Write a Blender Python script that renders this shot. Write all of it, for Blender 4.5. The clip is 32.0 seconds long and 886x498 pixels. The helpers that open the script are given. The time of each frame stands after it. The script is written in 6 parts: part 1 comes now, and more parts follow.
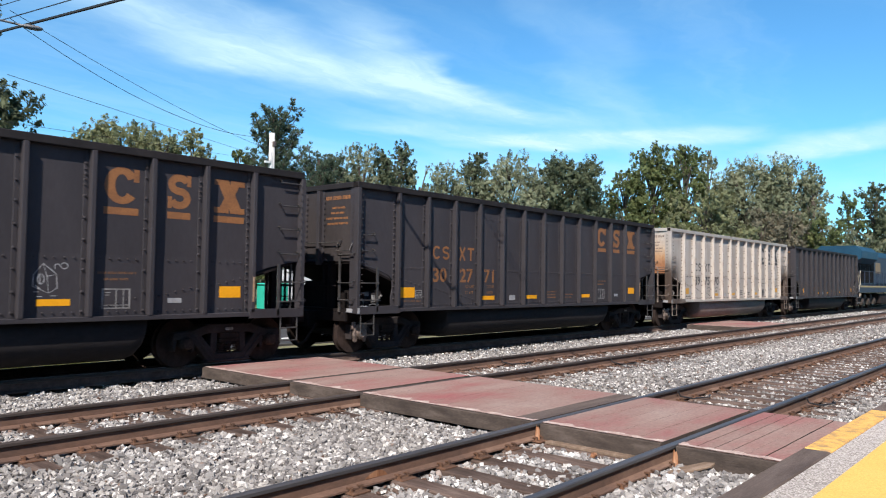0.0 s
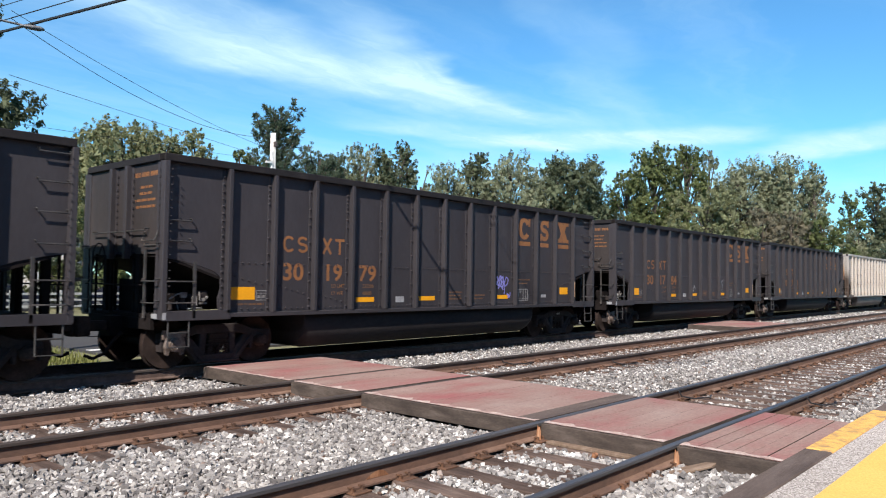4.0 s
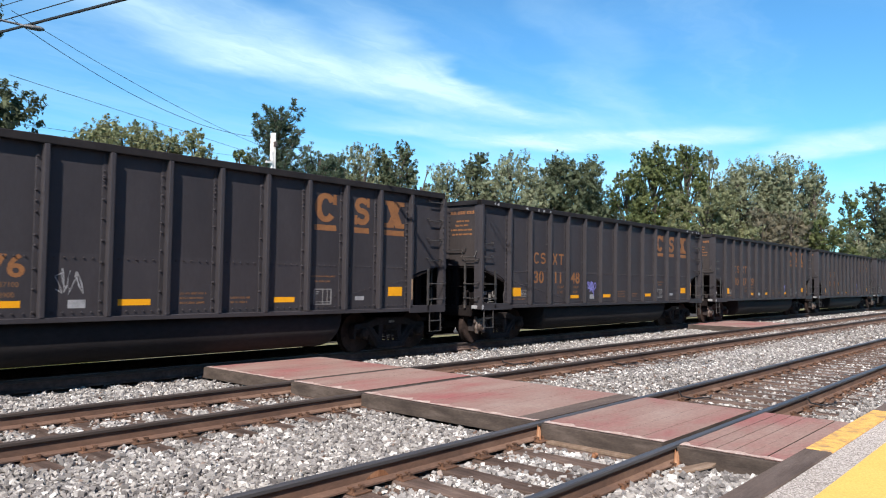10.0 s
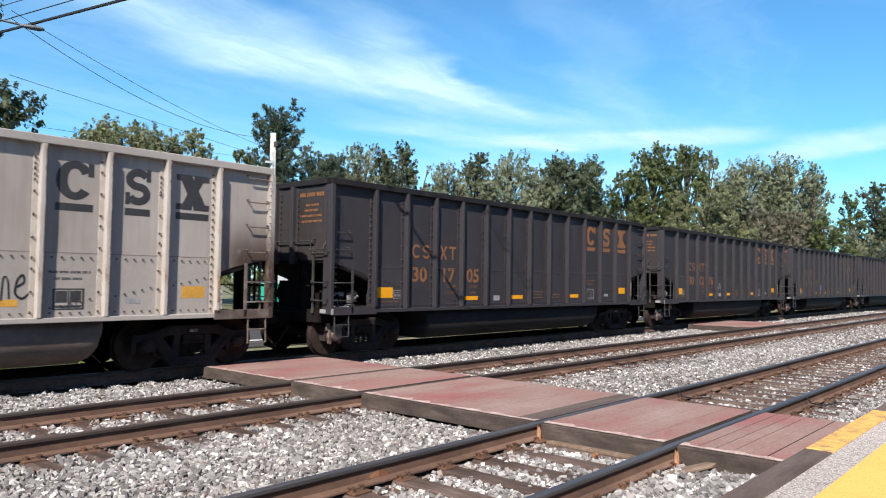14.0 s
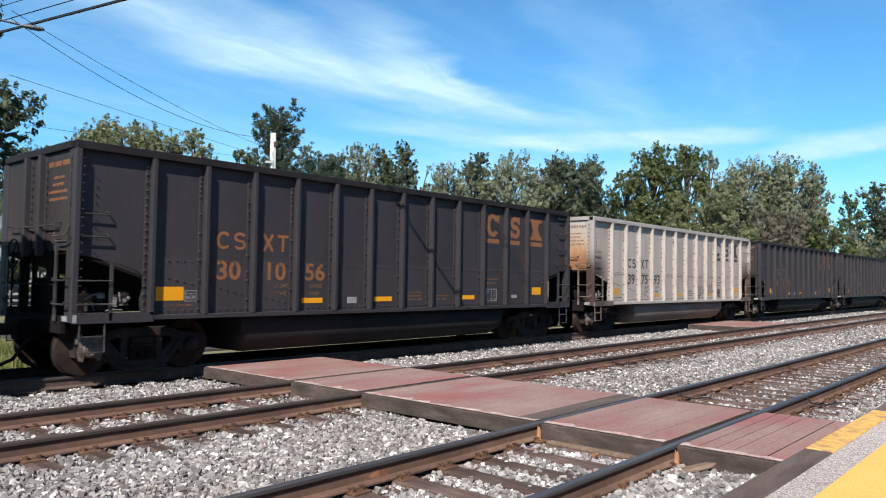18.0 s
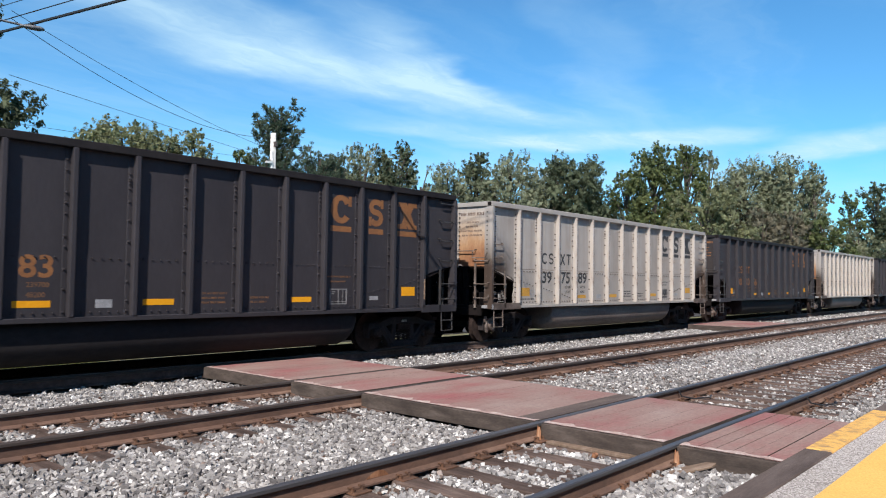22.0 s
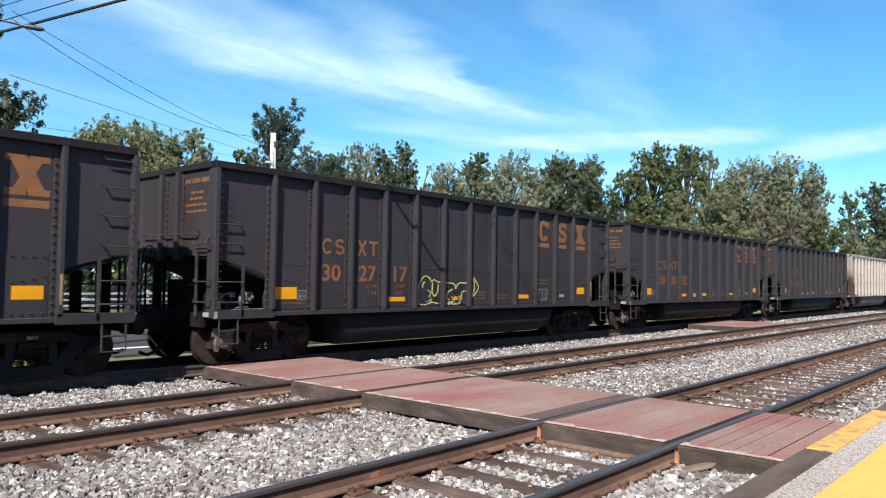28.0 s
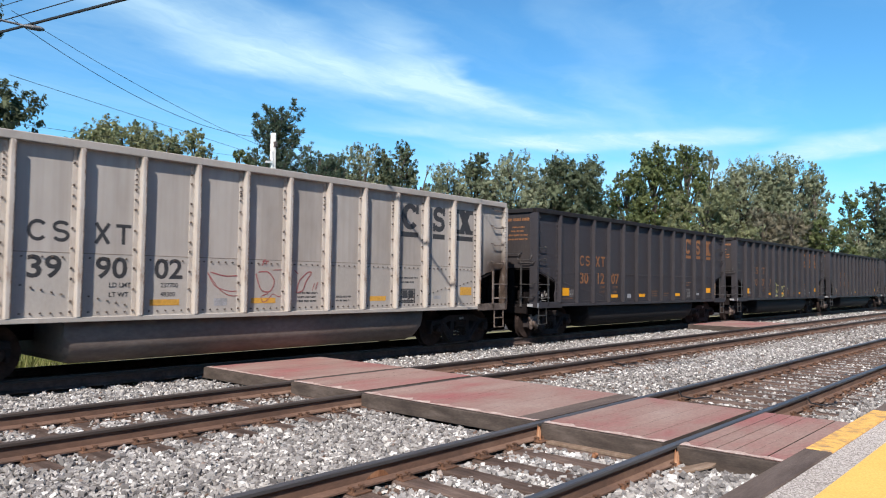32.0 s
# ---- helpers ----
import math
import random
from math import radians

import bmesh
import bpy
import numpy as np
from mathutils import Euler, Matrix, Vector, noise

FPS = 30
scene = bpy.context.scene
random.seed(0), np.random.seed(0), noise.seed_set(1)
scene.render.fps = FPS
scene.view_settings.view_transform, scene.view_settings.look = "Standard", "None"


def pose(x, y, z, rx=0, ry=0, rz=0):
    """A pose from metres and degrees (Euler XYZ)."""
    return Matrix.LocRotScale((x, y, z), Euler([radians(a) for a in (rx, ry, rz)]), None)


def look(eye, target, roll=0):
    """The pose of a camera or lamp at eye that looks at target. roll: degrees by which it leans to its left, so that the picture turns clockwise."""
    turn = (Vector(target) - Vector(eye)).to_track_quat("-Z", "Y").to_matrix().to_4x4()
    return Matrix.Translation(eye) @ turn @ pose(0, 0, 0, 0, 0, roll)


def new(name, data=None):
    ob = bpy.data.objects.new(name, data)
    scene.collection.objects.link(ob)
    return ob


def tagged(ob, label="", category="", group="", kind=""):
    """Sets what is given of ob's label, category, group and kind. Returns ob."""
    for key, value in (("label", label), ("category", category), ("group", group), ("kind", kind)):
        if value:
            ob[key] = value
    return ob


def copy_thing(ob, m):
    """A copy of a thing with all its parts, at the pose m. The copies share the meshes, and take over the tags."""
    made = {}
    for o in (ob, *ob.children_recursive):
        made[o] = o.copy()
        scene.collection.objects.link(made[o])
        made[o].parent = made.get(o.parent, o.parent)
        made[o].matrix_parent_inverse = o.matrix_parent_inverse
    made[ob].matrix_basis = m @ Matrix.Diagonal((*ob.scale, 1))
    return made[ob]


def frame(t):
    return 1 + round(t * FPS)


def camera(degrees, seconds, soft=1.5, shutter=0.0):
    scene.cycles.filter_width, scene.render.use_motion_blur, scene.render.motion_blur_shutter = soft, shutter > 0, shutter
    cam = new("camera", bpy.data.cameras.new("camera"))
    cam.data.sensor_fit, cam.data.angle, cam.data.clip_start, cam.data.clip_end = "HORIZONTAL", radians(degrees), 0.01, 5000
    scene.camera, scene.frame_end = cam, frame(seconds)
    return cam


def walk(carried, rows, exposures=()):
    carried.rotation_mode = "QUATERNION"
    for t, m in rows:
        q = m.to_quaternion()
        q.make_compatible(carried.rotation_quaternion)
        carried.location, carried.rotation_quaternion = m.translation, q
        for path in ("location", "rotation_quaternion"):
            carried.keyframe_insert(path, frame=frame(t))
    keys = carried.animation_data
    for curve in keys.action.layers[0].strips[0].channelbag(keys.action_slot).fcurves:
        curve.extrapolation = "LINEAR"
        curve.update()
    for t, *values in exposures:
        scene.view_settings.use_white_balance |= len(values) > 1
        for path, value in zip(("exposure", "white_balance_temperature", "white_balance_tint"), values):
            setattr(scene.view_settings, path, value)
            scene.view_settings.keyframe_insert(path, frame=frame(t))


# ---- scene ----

# camera on the platform, hand-steadied; one tiny shift after the first second
cam = camera(62.198, 32.0, 1.1, 0.12)
EYE = (0.0, 0.0, 1.613)


def view(yaw, pitch):
    y, p = radians(yaw), radians(pitch)
    return look(EYE, (EYE[0] + 10 * math.sin(y) * math.cos(p), EYE[1] + 10 * math.cos(y) * math.cos(p), EYE[2] + 10 * math.sin(p)), 0.8415)


walk(cam, [(0, view(48.865, 2.404)), (1.1, view(48.865, 2.404)), (1.6, view(48.79, 2.404)), (4, view(48.777, 2.404)), (32, view(48.772, 2.404))], [(0, 0.62, 6450, 10), (4, 0.66, 6500, 10), (6, 0.68, 6500, 10), (14, 0.68, 6500, 10), (15.5, 0.57, 6450, 10), (17, 0.46, 6350, 10), (18, 0.54, 6420, 10), (19, 0.52, 6420, 10), (20, 0.34, 6250, 10), (21, 0.28, 6150, 10),
           (22, 0.44, 6300, 10), (23, 0.54, 6420, 10), (24, 0.62, 6500, 10), (25, 0.67, 6500, 10), (31, 0.67, 6500, 10), (32, 0.55, 6420, 10)])

# ---- world, sun, clouds ----
SUN = Vector((0.243, 0.130, -0.265)).normalized()
world = bpy.data.worlds.new("sky")
scene.world = world
world.use_nodes = True
wn, wl = world.node_tree.nodes, world.node_tree.links
sky = wn.new("ShaderNodeTexSky")
sky.sky_type, sky.sun_disc = "NISHITA", False
sky.sun_elevation = math.asin(-SUN.z)
sky.sun_rotation = math.atan2(-SUN.x, -SUN.y)
sky.air_density, sky.dust_density, sky.ozone_density = 1.0, 0.1, 3.0
clear = wn.new("ShaderNodeMix")
clear.data_type, clear.blend_type = "RGBA", "MULTIPLY"
clear.inputs[0].default_value = 1.0
wl.new(sky.outputs[0], clear.inputs[6])
# pale and greenish low down, deep blue towards the zenith
way_up, height = wn.new("ShaderNodeTexCoord"), wn.new("ShaderNodeSeparateXYZ")
wl.new(way_up.outputs["Generated"], height.inputs[0])
rise = wn.new("ShaderNodeMapRange")
rise.inputs[1].default_value, rise.inputs[2].default_value = 0.34, 0.75
wl.new(height.outputs[2], rise.inputs[0])
depth = wn.new("ShaderNodeMix")
depth.data_type = "RGBA"
depth.inputs[6].default_value, depth.inputs[7].default_value = (0.52, 0.99, 1.18, 1), (0.50, 0.48, 0.60, 1)
wl.new(rise.outputs[0], depth.inputs[0])
wl.new(depth.outputs[2], clear.inputs[7])
wl.new(clear.outputs[2], wn["Background"].inputs[0])
wn["Background"].inputs[1].default_value = 0.1025

sun = new("sun", bpy.data.lights.new("sun", "SUN"))
sun.data.energy, sun.data.angle, sun.data.color = 5.0, radians(0.53), (1.0, 0.922, 0.84)
sun.matrix_world = look((0, 0, 60), Vector((0, 0, 60)) + SUN)


# ---- materials ----
def nodes_of(name):
    m = bpy.data.materials.new(name)
    m.use_nodes = True
    return m, m.node_tree.nodes, m.node_tree.links, m.node_tree.nodes["Principled BSDF"]


def ramp(n, l, src, stops):
    r = n.new("ShaderNodeValToRGB")
    while len(r.color_ramp.elements) < len(stops):
        r.color_ramp.elements.new(0.5)
    for e, (pos, col) in zip(r.color_ramp.elements, stops):
        e.position, e.color = pos, (*col, 1)
    l.new(src, r.inputs[0])
    return r.outputs[0]


def mix(n, l, fac, a, b, mode="MIX"):
    x = n.new("ShaderNodeMix")
    x.data_type, x.blend_type = "RGBA", mode
    for sock, v in ((x.inputs[0], fac), (x.inputs[6], a), (x.inputs[7], b)):
        if isinstance(v, (int, float)):
            sock.default_value = v
        elif isinstance(v, tuple):
            sock.default_value = (*v, 1)
        else:
            l.new(v, sock)
    return x.outputs[2]


def coords(n, l, scale=(1, 1, 1), kind="Object"):
    t = n.new("ShaderNodeNewGeometry" if kind == "Position" else "ShaderNodeTexCoord")
    m = n.new("ShaderNodeMapping")
    m.inputs["Scale"].default_value = scale
    l.new(t.outputs[kind], m.inputs[0])
    return m.outputs[0]


def tex(n, l, vec, scale, detail=6.0, rough=0.6):
    t = n.new("ShaderNodeTexNoise")
    t.inputs["Scale"].default_value, t.inputs["Detail"].default_value, t.inputs["Roughness"].default_value = scale, detail, rough
    l.new(vec, t.inputs["Vector"])
    return t.outputs["Fac"]


def bump(n, l, b, src, strength, dist=0.01):
    k = n.new("ShaderNodeBump")
    k.inputs["Strength"].default_value, k.inputs["Distance"].default_value = strength, dist
    l.new(src, k.inputs["Height"])
    l.new(k.outputs[0], b.inputs["Normal"])


def worn(name, base, dark, light, rough=0.6, metal=0.0, big=0.6, small=14.0, amount=0.5, relief=0.15, stretch=(1, 1, 1), kind="Object", rand=0.0, spec=0.5, grain=0.8):
    """A surface with stains at a large scale and grain at a small one."""
    m, n, l, b = nodes_of(name)
    v = coords(n, l, stretch, kind)
    f1, f2 = tex(n, l, v, big, 5, 0.65), tex(n, l, v, small, 6, 0.7)
    s = ramp(n, l, f1, [(0.35, dark), (0.52, base), (0.7, light)])
    c = mix(n, l, amount, base, s)
    g = ramp(n, l, f2, [(0.3, (0.72, 0.72, 0.72)), (0.7, (1.18, 1.18, 1.18))])
    c = mix(n, l, grain, c, g, "MULTIPLY")
    if rand:
        oi = n.new("ShaderNodeObjectInfo")
        r = ramp(n, l, oi.outputs["Random"], [(0.0, (1 - rand,) * 3), (1.0, (1 + rand,) * 3)])
        c = mix(n, l, 1.0, c, r, "MULTIPLY")
    l.new(c, b.inputs["Base Color"])
    rr = n.new("ShaderNodeMapRange")
    rr.inputs[3].default_value, rr.inputs[4].default_value = max(0.05, rough - 0.15), min(1.0, rough + 0.15)
    l.new(f1, rr.inputs[0])
    l.new(rr.outputs[0], b.inputs["Roughness"])
    b.inputs["Metallic"].default_value = metal
    b.inputs["Specular IOR Level"].default_value = spec
    if relief:
        bump(n, l, b, f2, relief)
    return m


def stone_mat(name, stops, island=True, scale=17, depth=0.04):
    m, n, l, b = nodes_of(name)
    v = coords(n, l)
    if island:
        g = n.new("ShaderNodeNewGeometry")
        src = g.outputs["Random Per Island"]
    else:
        vo = n.new("ShaderNodeTexVoronoi")
        vo.inputs["Scale"].default_value = scale
        l.new(v, vo.inputs["Vector"])
        sep = n.new("ShaderNodeSeparateColor")
        l.new(vo.outputs["Color"], sep.inputs[0])
        src = sep.outputs[0]
    c = ramp(n, l, src, stops)
    f = tex(n, l, v, 60, 4)
    g2 = ramp(n, l, f, [(0.3, (0.75, 0.75, 0.75)), (0.7, (1.15, 1.15, 1.15))])
    c = mix(n, l, 0.8, c, g2, "MULTIPLY")
    big = ramp(n, l, tex(n, l, v, 0.35, 4), [(0.35, (0.8, 0.77, 0.74)), (0.65, (1.08, 1.06, 1.04))])
    c = mix(n, l, 0.8, c, big, "MULTIPLY")
    l.new(c, b.inputs["Base Color"])
    b.inputs["Roughness"].default_value = 0.95
    b.inputs["Specular IOR Level"].default_value = 0.2
    if island:
        bump(n, l, b, f, 0.3)
    else:
        bump(n, l, b, vo.outputs["Distance"], 1.0, depth)
    return m


def leaf_mat(name, dark, mid, light):
    m, n, l, b = nodes_of(name)
    g = n.new("ShaderNodeNewGeometry")
    c = ramp(n, l, g.outputs["Random Per Island"], [(0.0, dark), (0.5, mid), (1.0, light)])
    v = coords(n, l)
    big = ramp(n, l, tex(n, l, v, 0.5, 3), [(0.35, (0.78, 0.82, 0.78)), (0.65, (1.2, 1.16, 1.08))])
    c = mix(n, l, 0.9, c, big, "MULTIPLY")
    l.new(c, b.inputs["Base Color"])
    b.inputs["Roughness"].default_value = 0.75
    b.inputs["Specular IOR Level"].default_value = 0.2
    t = n.new("ShaderNodeBsdfTranslucent")
    l.new(c, t.inputs[0])
    a = n.new("ShaderNodeMixShader")
    a.inputs[0].default_value = 0.38
    l.new(b.outputs[0], a.inputs[1])
    l.new(t.outputs[0], a.inputs[2])
    l.new(a.outputs[0], n["Material Output"].inputs[0])
    return m


BLACK = worn("black_car_paint", (0.0345, 0.0305, 0.0345), (0.0248, 0.0218, 0.0247), (0.0462, 0.0415, 0.0458), 0.65, 0, 0.7, 18, 0.6, 0.06, (1, 1, 0.35), rand=0.08, spec=0.38, grain=0.5)
COALTOP = worn("coal_dusted_black_paint", (0.0165, 0.0142, 0.0150), (0.011, 0.0095, 0.010), (0.028, 0.024, 0.024), 0.75, 0, 2.0, 20, 0.7, 0.1, spec=0.25)
DUSTYBLACK = worn("dusty_black_end", (0.036, 0.030, 0.030), (0.022, 0.0185, 0.0185), (0.056, 0.046, 0.043), 0.7, 0, 0.9, 18, 0.75, 0.06, (1, 1, 0.35), spec=0.3)
WHITE = worn("bare_aluminium_sheet", (0.358, 0.326, 0.293), (0.272, 0.240, 0.212), (0.42, 0.387, 0.352), 0.6, 0.0, 0.55, 30, 0.6, 0.03, (1, 1, 0.45), rand=0.06, spec=0.35, grain=0.3)


def edged_rib(name):
    """Pale rib with flecks, and ragged rust along its trailing edge."""
    m, n, l, b = nodes_of(name)
    v = coords(n, l, (2, 2, 0.5))
    f1, f2 = tex(n, l, v, 3.2, 5, 0.65), tex(n, l, coords(n, l, (6, 6, 1.6)), 3.0, 5, 0.7)
    c = ramp(n, l, f1, [(0.33, (0.20, 0.125, 0.085)), (0.43, (0.395, 0.345, 0.30)), (0.7, (0.465, 0.425, 0.385))])
    sp = n.new("ShaderNodeSeparateXYZ")
    l.new(coords(n, l), sp.inputs[0])
    k = n.new("ShaderNodeMath")
    k.operation = "MULTIPLY_ADD"
    k.inputs[1].default_value = 0.07
    l.new(f2, k.inputs[0])
    l.new(sp.outputs[0], k.inputs[2])
    edge = ramp(n, l, k.outputs[0], [(0.0, (0, 0, 0)), (0.006, (1, 1, 1))])
    c = mix(n, l, edge, c, (0.115, 0.062, 0.042))
    l.new(c, b.inputs["Base Color"])
    b.inputs["Roughness"].default_value = 0.65
    bump(n, l, b, f2, 0.08)
    return m


RIBWHITE = edged_rib("rust_edged_aluminium_rib")
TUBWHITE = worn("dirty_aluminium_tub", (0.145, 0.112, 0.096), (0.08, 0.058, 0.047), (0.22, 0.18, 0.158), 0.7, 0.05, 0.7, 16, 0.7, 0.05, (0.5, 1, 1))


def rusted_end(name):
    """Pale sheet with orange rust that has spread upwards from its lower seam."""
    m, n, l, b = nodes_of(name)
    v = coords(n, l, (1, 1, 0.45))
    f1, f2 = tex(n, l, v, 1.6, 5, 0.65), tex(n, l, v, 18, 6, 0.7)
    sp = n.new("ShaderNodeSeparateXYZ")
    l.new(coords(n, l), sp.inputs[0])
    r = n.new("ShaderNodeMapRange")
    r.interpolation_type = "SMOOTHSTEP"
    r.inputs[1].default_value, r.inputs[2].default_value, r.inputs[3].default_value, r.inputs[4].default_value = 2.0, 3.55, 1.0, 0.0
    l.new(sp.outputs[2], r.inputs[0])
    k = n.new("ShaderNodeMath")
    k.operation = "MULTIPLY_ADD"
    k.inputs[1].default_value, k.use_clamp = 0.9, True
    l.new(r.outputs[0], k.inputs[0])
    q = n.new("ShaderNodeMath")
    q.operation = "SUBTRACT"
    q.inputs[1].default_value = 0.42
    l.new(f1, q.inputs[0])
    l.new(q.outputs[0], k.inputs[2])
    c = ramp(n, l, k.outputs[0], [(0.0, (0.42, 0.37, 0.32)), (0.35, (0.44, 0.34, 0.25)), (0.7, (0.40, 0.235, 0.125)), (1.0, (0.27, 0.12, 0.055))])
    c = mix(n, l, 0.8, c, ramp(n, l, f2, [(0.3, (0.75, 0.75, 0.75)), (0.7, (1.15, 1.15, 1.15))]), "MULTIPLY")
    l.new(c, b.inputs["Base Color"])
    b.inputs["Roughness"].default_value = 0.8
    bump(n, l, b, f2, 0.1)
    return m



def sooted_side(name):
    """Pale sheet with soot and rust blown back from the openings at both ends of the car."""
    m, n, l, b = nodes_of(name)
    v = coords(n, l, (1, 1, 0.45))
    f1, f2 = tex(n, l, v, 0.55, 5, 0.65), tex(n, l, v, 5.0, 6, 0.7)
    c = ramp(n, l, f1, [(0.35, (0.283, 0.250, 0.221)), (0.52, (0.362, 0.329, 0.297)), (0.7, (0.42, 0.387, 0.354))])
    sp = n.new("ShaderNodeSeparateXYZ")
    l.new(coords(n, l), sp.inputs[0])

    def step(src, a, b2):
        r = n.new("ShaderNodeMapRange")
        r.interpolation_type = "SMOOTHSTEP"
        r.inputs[1].default_value, r.inputs[2].default_value = a, b2
        l.new(src, r.inputs[0])
        return r.outputs[0]

    def two(op, a, b2):
        k = n.new("ShaderNodeMath")
        k.operation, k.use_clamp = op, True
        for q, w in zip(k.inputs, (a, b2)):
            if isinstance(w, float):
                q.default_value = w
            else:
                l.new(w, q)
        return k.outputs[0]
    ends = two("ADD", step(sp.outputs[0], 1.45, 0.5), step(sp.outputs[0], 12.7, 13.5))
    low = step(sp.outputs[2], 2.85, 1.9)
    mask = two("MULTIPLY", two("MULTIPLY", ends, low), step(f2, 0.16, 0.46))
    c = mix(n, l, mask, c, (0.062, 0.042, 0.032))
    streak = tex(n, l, coords(n, l, (7, 7, 0.25)), 1.0, 5, 0.6)
    c = mix(n, l, 0.5, c, ramp(n, l, streak, [(0.35, (0.80, 0.77, 0.74)), (0.6, (1.05, 1.05, 1.05))]), "MULTIPLY")
    l.new(c, b.inputs["Base Color"])
    b.inputs["Roughness"].default_value, b.inputs["Specular IOR Level"].default_value = 0.6, 0.35
    bump(n, l, b, f2, 0.03)
    return m


SIDEWHITE = sooted_side("sooted_aluminium_side")
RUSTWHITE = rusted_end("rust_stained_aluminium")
GRIME = worn("grimy_black_iron", (0.024, 0.0185, 0.0172), (0.015, 0.0115, 0.0105), (0.044, 0.034, 0.031), 0.9, 0.0, 2.0, 25, 0.7, 0.2, spec=0.1)
# near-black colour stands in for deep shade in the car-end recesses
SHADEBLACK = worn("shade_black_steel", (0.0125, 0.0100, 0.0098), (0.0085, 0.007, 0.0068), (0.020, 0.016, 0.0155), 0.95, 0.0, 2.0, 25, 0.7, 0.1, spec=0.1)
WHEELIRON = worn("dusty_wheel_steel", (0.031, 0.0215, 0.0185), (0.018, 0.013, 0.0115), (0.066, 0.045, 0.038), 0.85, 0.0, 3.0, 25, 0.7, 0.15, spec=0.12)
VALVE = worn("pale_casting", (0.24, 0.225, 0.21), (0.06, 0.055, 0.05), (0.46, 0.44, 0.42), 0.6, 0.1, 9.0, 40, 0.85, 0.1)
PALESTEEL = worn("pale_dusty_steel", (0.150, 0.112, 0.096), (0.055, 0.040, 0.034), (0.26, 0.215, 0.19), 0.6, 0.3, 8.0, 40, 0.8, 0.1)
BARBLACK = worn("chipped_black_iron_bar", (0.05, 0.047, 0.046), (0.028, 0.026, 0.026), (0.12, 0.10, 0.09), 0.55, 0.2, 4, 40, 0.7, 0.1)
BARWHITE = worn("weathered_grey_iron_bar", (0.15, 0.115, 0.095), (0.07, 0.05, 0.04), (0.30, 0.27, 0.245), 0.7, 0.1, 4, 40, 0.7, 0.1)
ORANGE = worn("faded_orange_stencil_paint", (0.240, 0.100, 0.034), (0.140, 0.062, 0.027), (0.30, 0.132, 0.044), 0.65, 0, 2.5, 30, 0.7, 0.0)
INK = worn("faded_black_stencil_paint", (0.030, 0.030, 0.033), (0.05, 0.05, 0.05), (0.022, 0.022, 0.024), 0.6, 0, 2.5, 30, 0.7, 0.0)
YELLOW = worn("yellow_reflective_sheet", (0.78, 0.345, 0.012), (0.62, 0.27, 0.012), (0.82, 0.38, 0.016), 0.5, 0, 3, 30, 0.4, 0.0, spec=0.2, grain=0.3)
PALE = worn("pale_grey_label", (0.30, 0.30, 0.31), (0.18, 0.18, 0.18), (0.42, 0.42, 0.43), 0.5, 0, 6, 60, 0.6, 0.0)
DIMGREY = worn("worn_grey_stencil", (0.20, 0.193, 0.188), (0.11, 0.106, 0.104), (0.28, 0.272, 0.265), 0.7, 0, 5, 40, 0.8, 0.0)
DIMORANGE = worn("worn_orange_stencil", (0.15, 0.072, 0.032), (0.07, 0.04, 0.025), (0.21, 0.10, 0.04), 0.7, 0, 5, 40, 0.8, 0.0)
RIBPLATE = worn("pale_orange_plate", (0.34, 0.22, 0.13), (0.18, 0.11, 0.07), (0.46, 0.36, 0.26), 0.6, 0, 6, 40, 0.8, 0.0)
GHOST = worn("faded_brown_stencil", (0.052, 0.037, 0.034), (0.036, 0.028, 0.03), (0.07, 0.048, 0.04), 0.65, 0, 2.5, 30, 0.7, 0.0)
TUBBLACK = worn("dark_tub_paint", (0.019, 0.0165, 0.0175), (0.012, 0.0105, 0.011), (0.029, 0.0255, 0.0255), 0.8, 0, 0.6, 16, 0.8, 0.08, (0.5, 1, 1), spec=0.2)
RAILSIDE = worn("rusty_rail_web", (0.138, 0.078, 0.054), (0.074, 0.044, 0.033), (0.205, 0.126, 0.09), 0.95, 0.05, 2.0, 40, 0.75, 0.2, (0.4, 1, 1))
RAILTOP = worn("dull_rail_head", (0.050, 0.038, 0.033), (0.032, 0.024, 0.021), (0.078, 0.061, 0.053), 0.7, 0.05, 1.5, 30, 0.6, 0.03, (0.15, 3, 1))
RAILSHINY = worn("worn_rail_head", (0.075, 0.072, 0.076), (0.05, 0.048, 0.05), (0.115, 0.112, 0.118), 0.45, 0.25, 1.5, 30, 0.6, 0.03, (0.15, 3, 1))
TIE = worn("weathered_tie_timber", (0.112, 0.078, 0.064), (0.056, 0.039, 0.032), (0.19, 0.145, 0.12), 0.95, 0, 3, 20, 0.8, 0.5, (4, 0.6, 1), rand=0.25, spec=0.15)
# duller brown for far ties and rail web, with the train's shade in it
FARTIE = worn("shaded_far_track", (0.105, 0.072, 0.060), (0.065, 0.045, 0.038), (0.16, 0.115, 0.098), 0.95, 0, 3, 20, 0.8, 0.4, spec=0.1)
PLATE = worn("rusty_tie_plate", (0.14, 0.07, 0.04), (0.07, 0.04, 0.028), (0.22, 0.11, 0.06), 0.9, 0.1, 6, 40, 0.7, 0.3, rand=0.2)
DECK = worn("faded_red_deck_paint", (0.276, 0.178, 0.154), (0.280, 0.110, 0.107), (0.322, 0.243, 0.212), 0.95, 0, 0.75, 26, 1.0, 0.25, (0.55, 1.1, 1), "Position", rand=0.04, spec=0.15)
DECKWOOD = worn("dark_weathered_timber", (0.080, 0.062, 0.052), (0.042, 0.033, 0.028), (0.14, 0.112, 0.096), 0.95, 0, 2.5, 30, 0.8, 0.4, (0.6, 0.8, 3), spec=0.2)
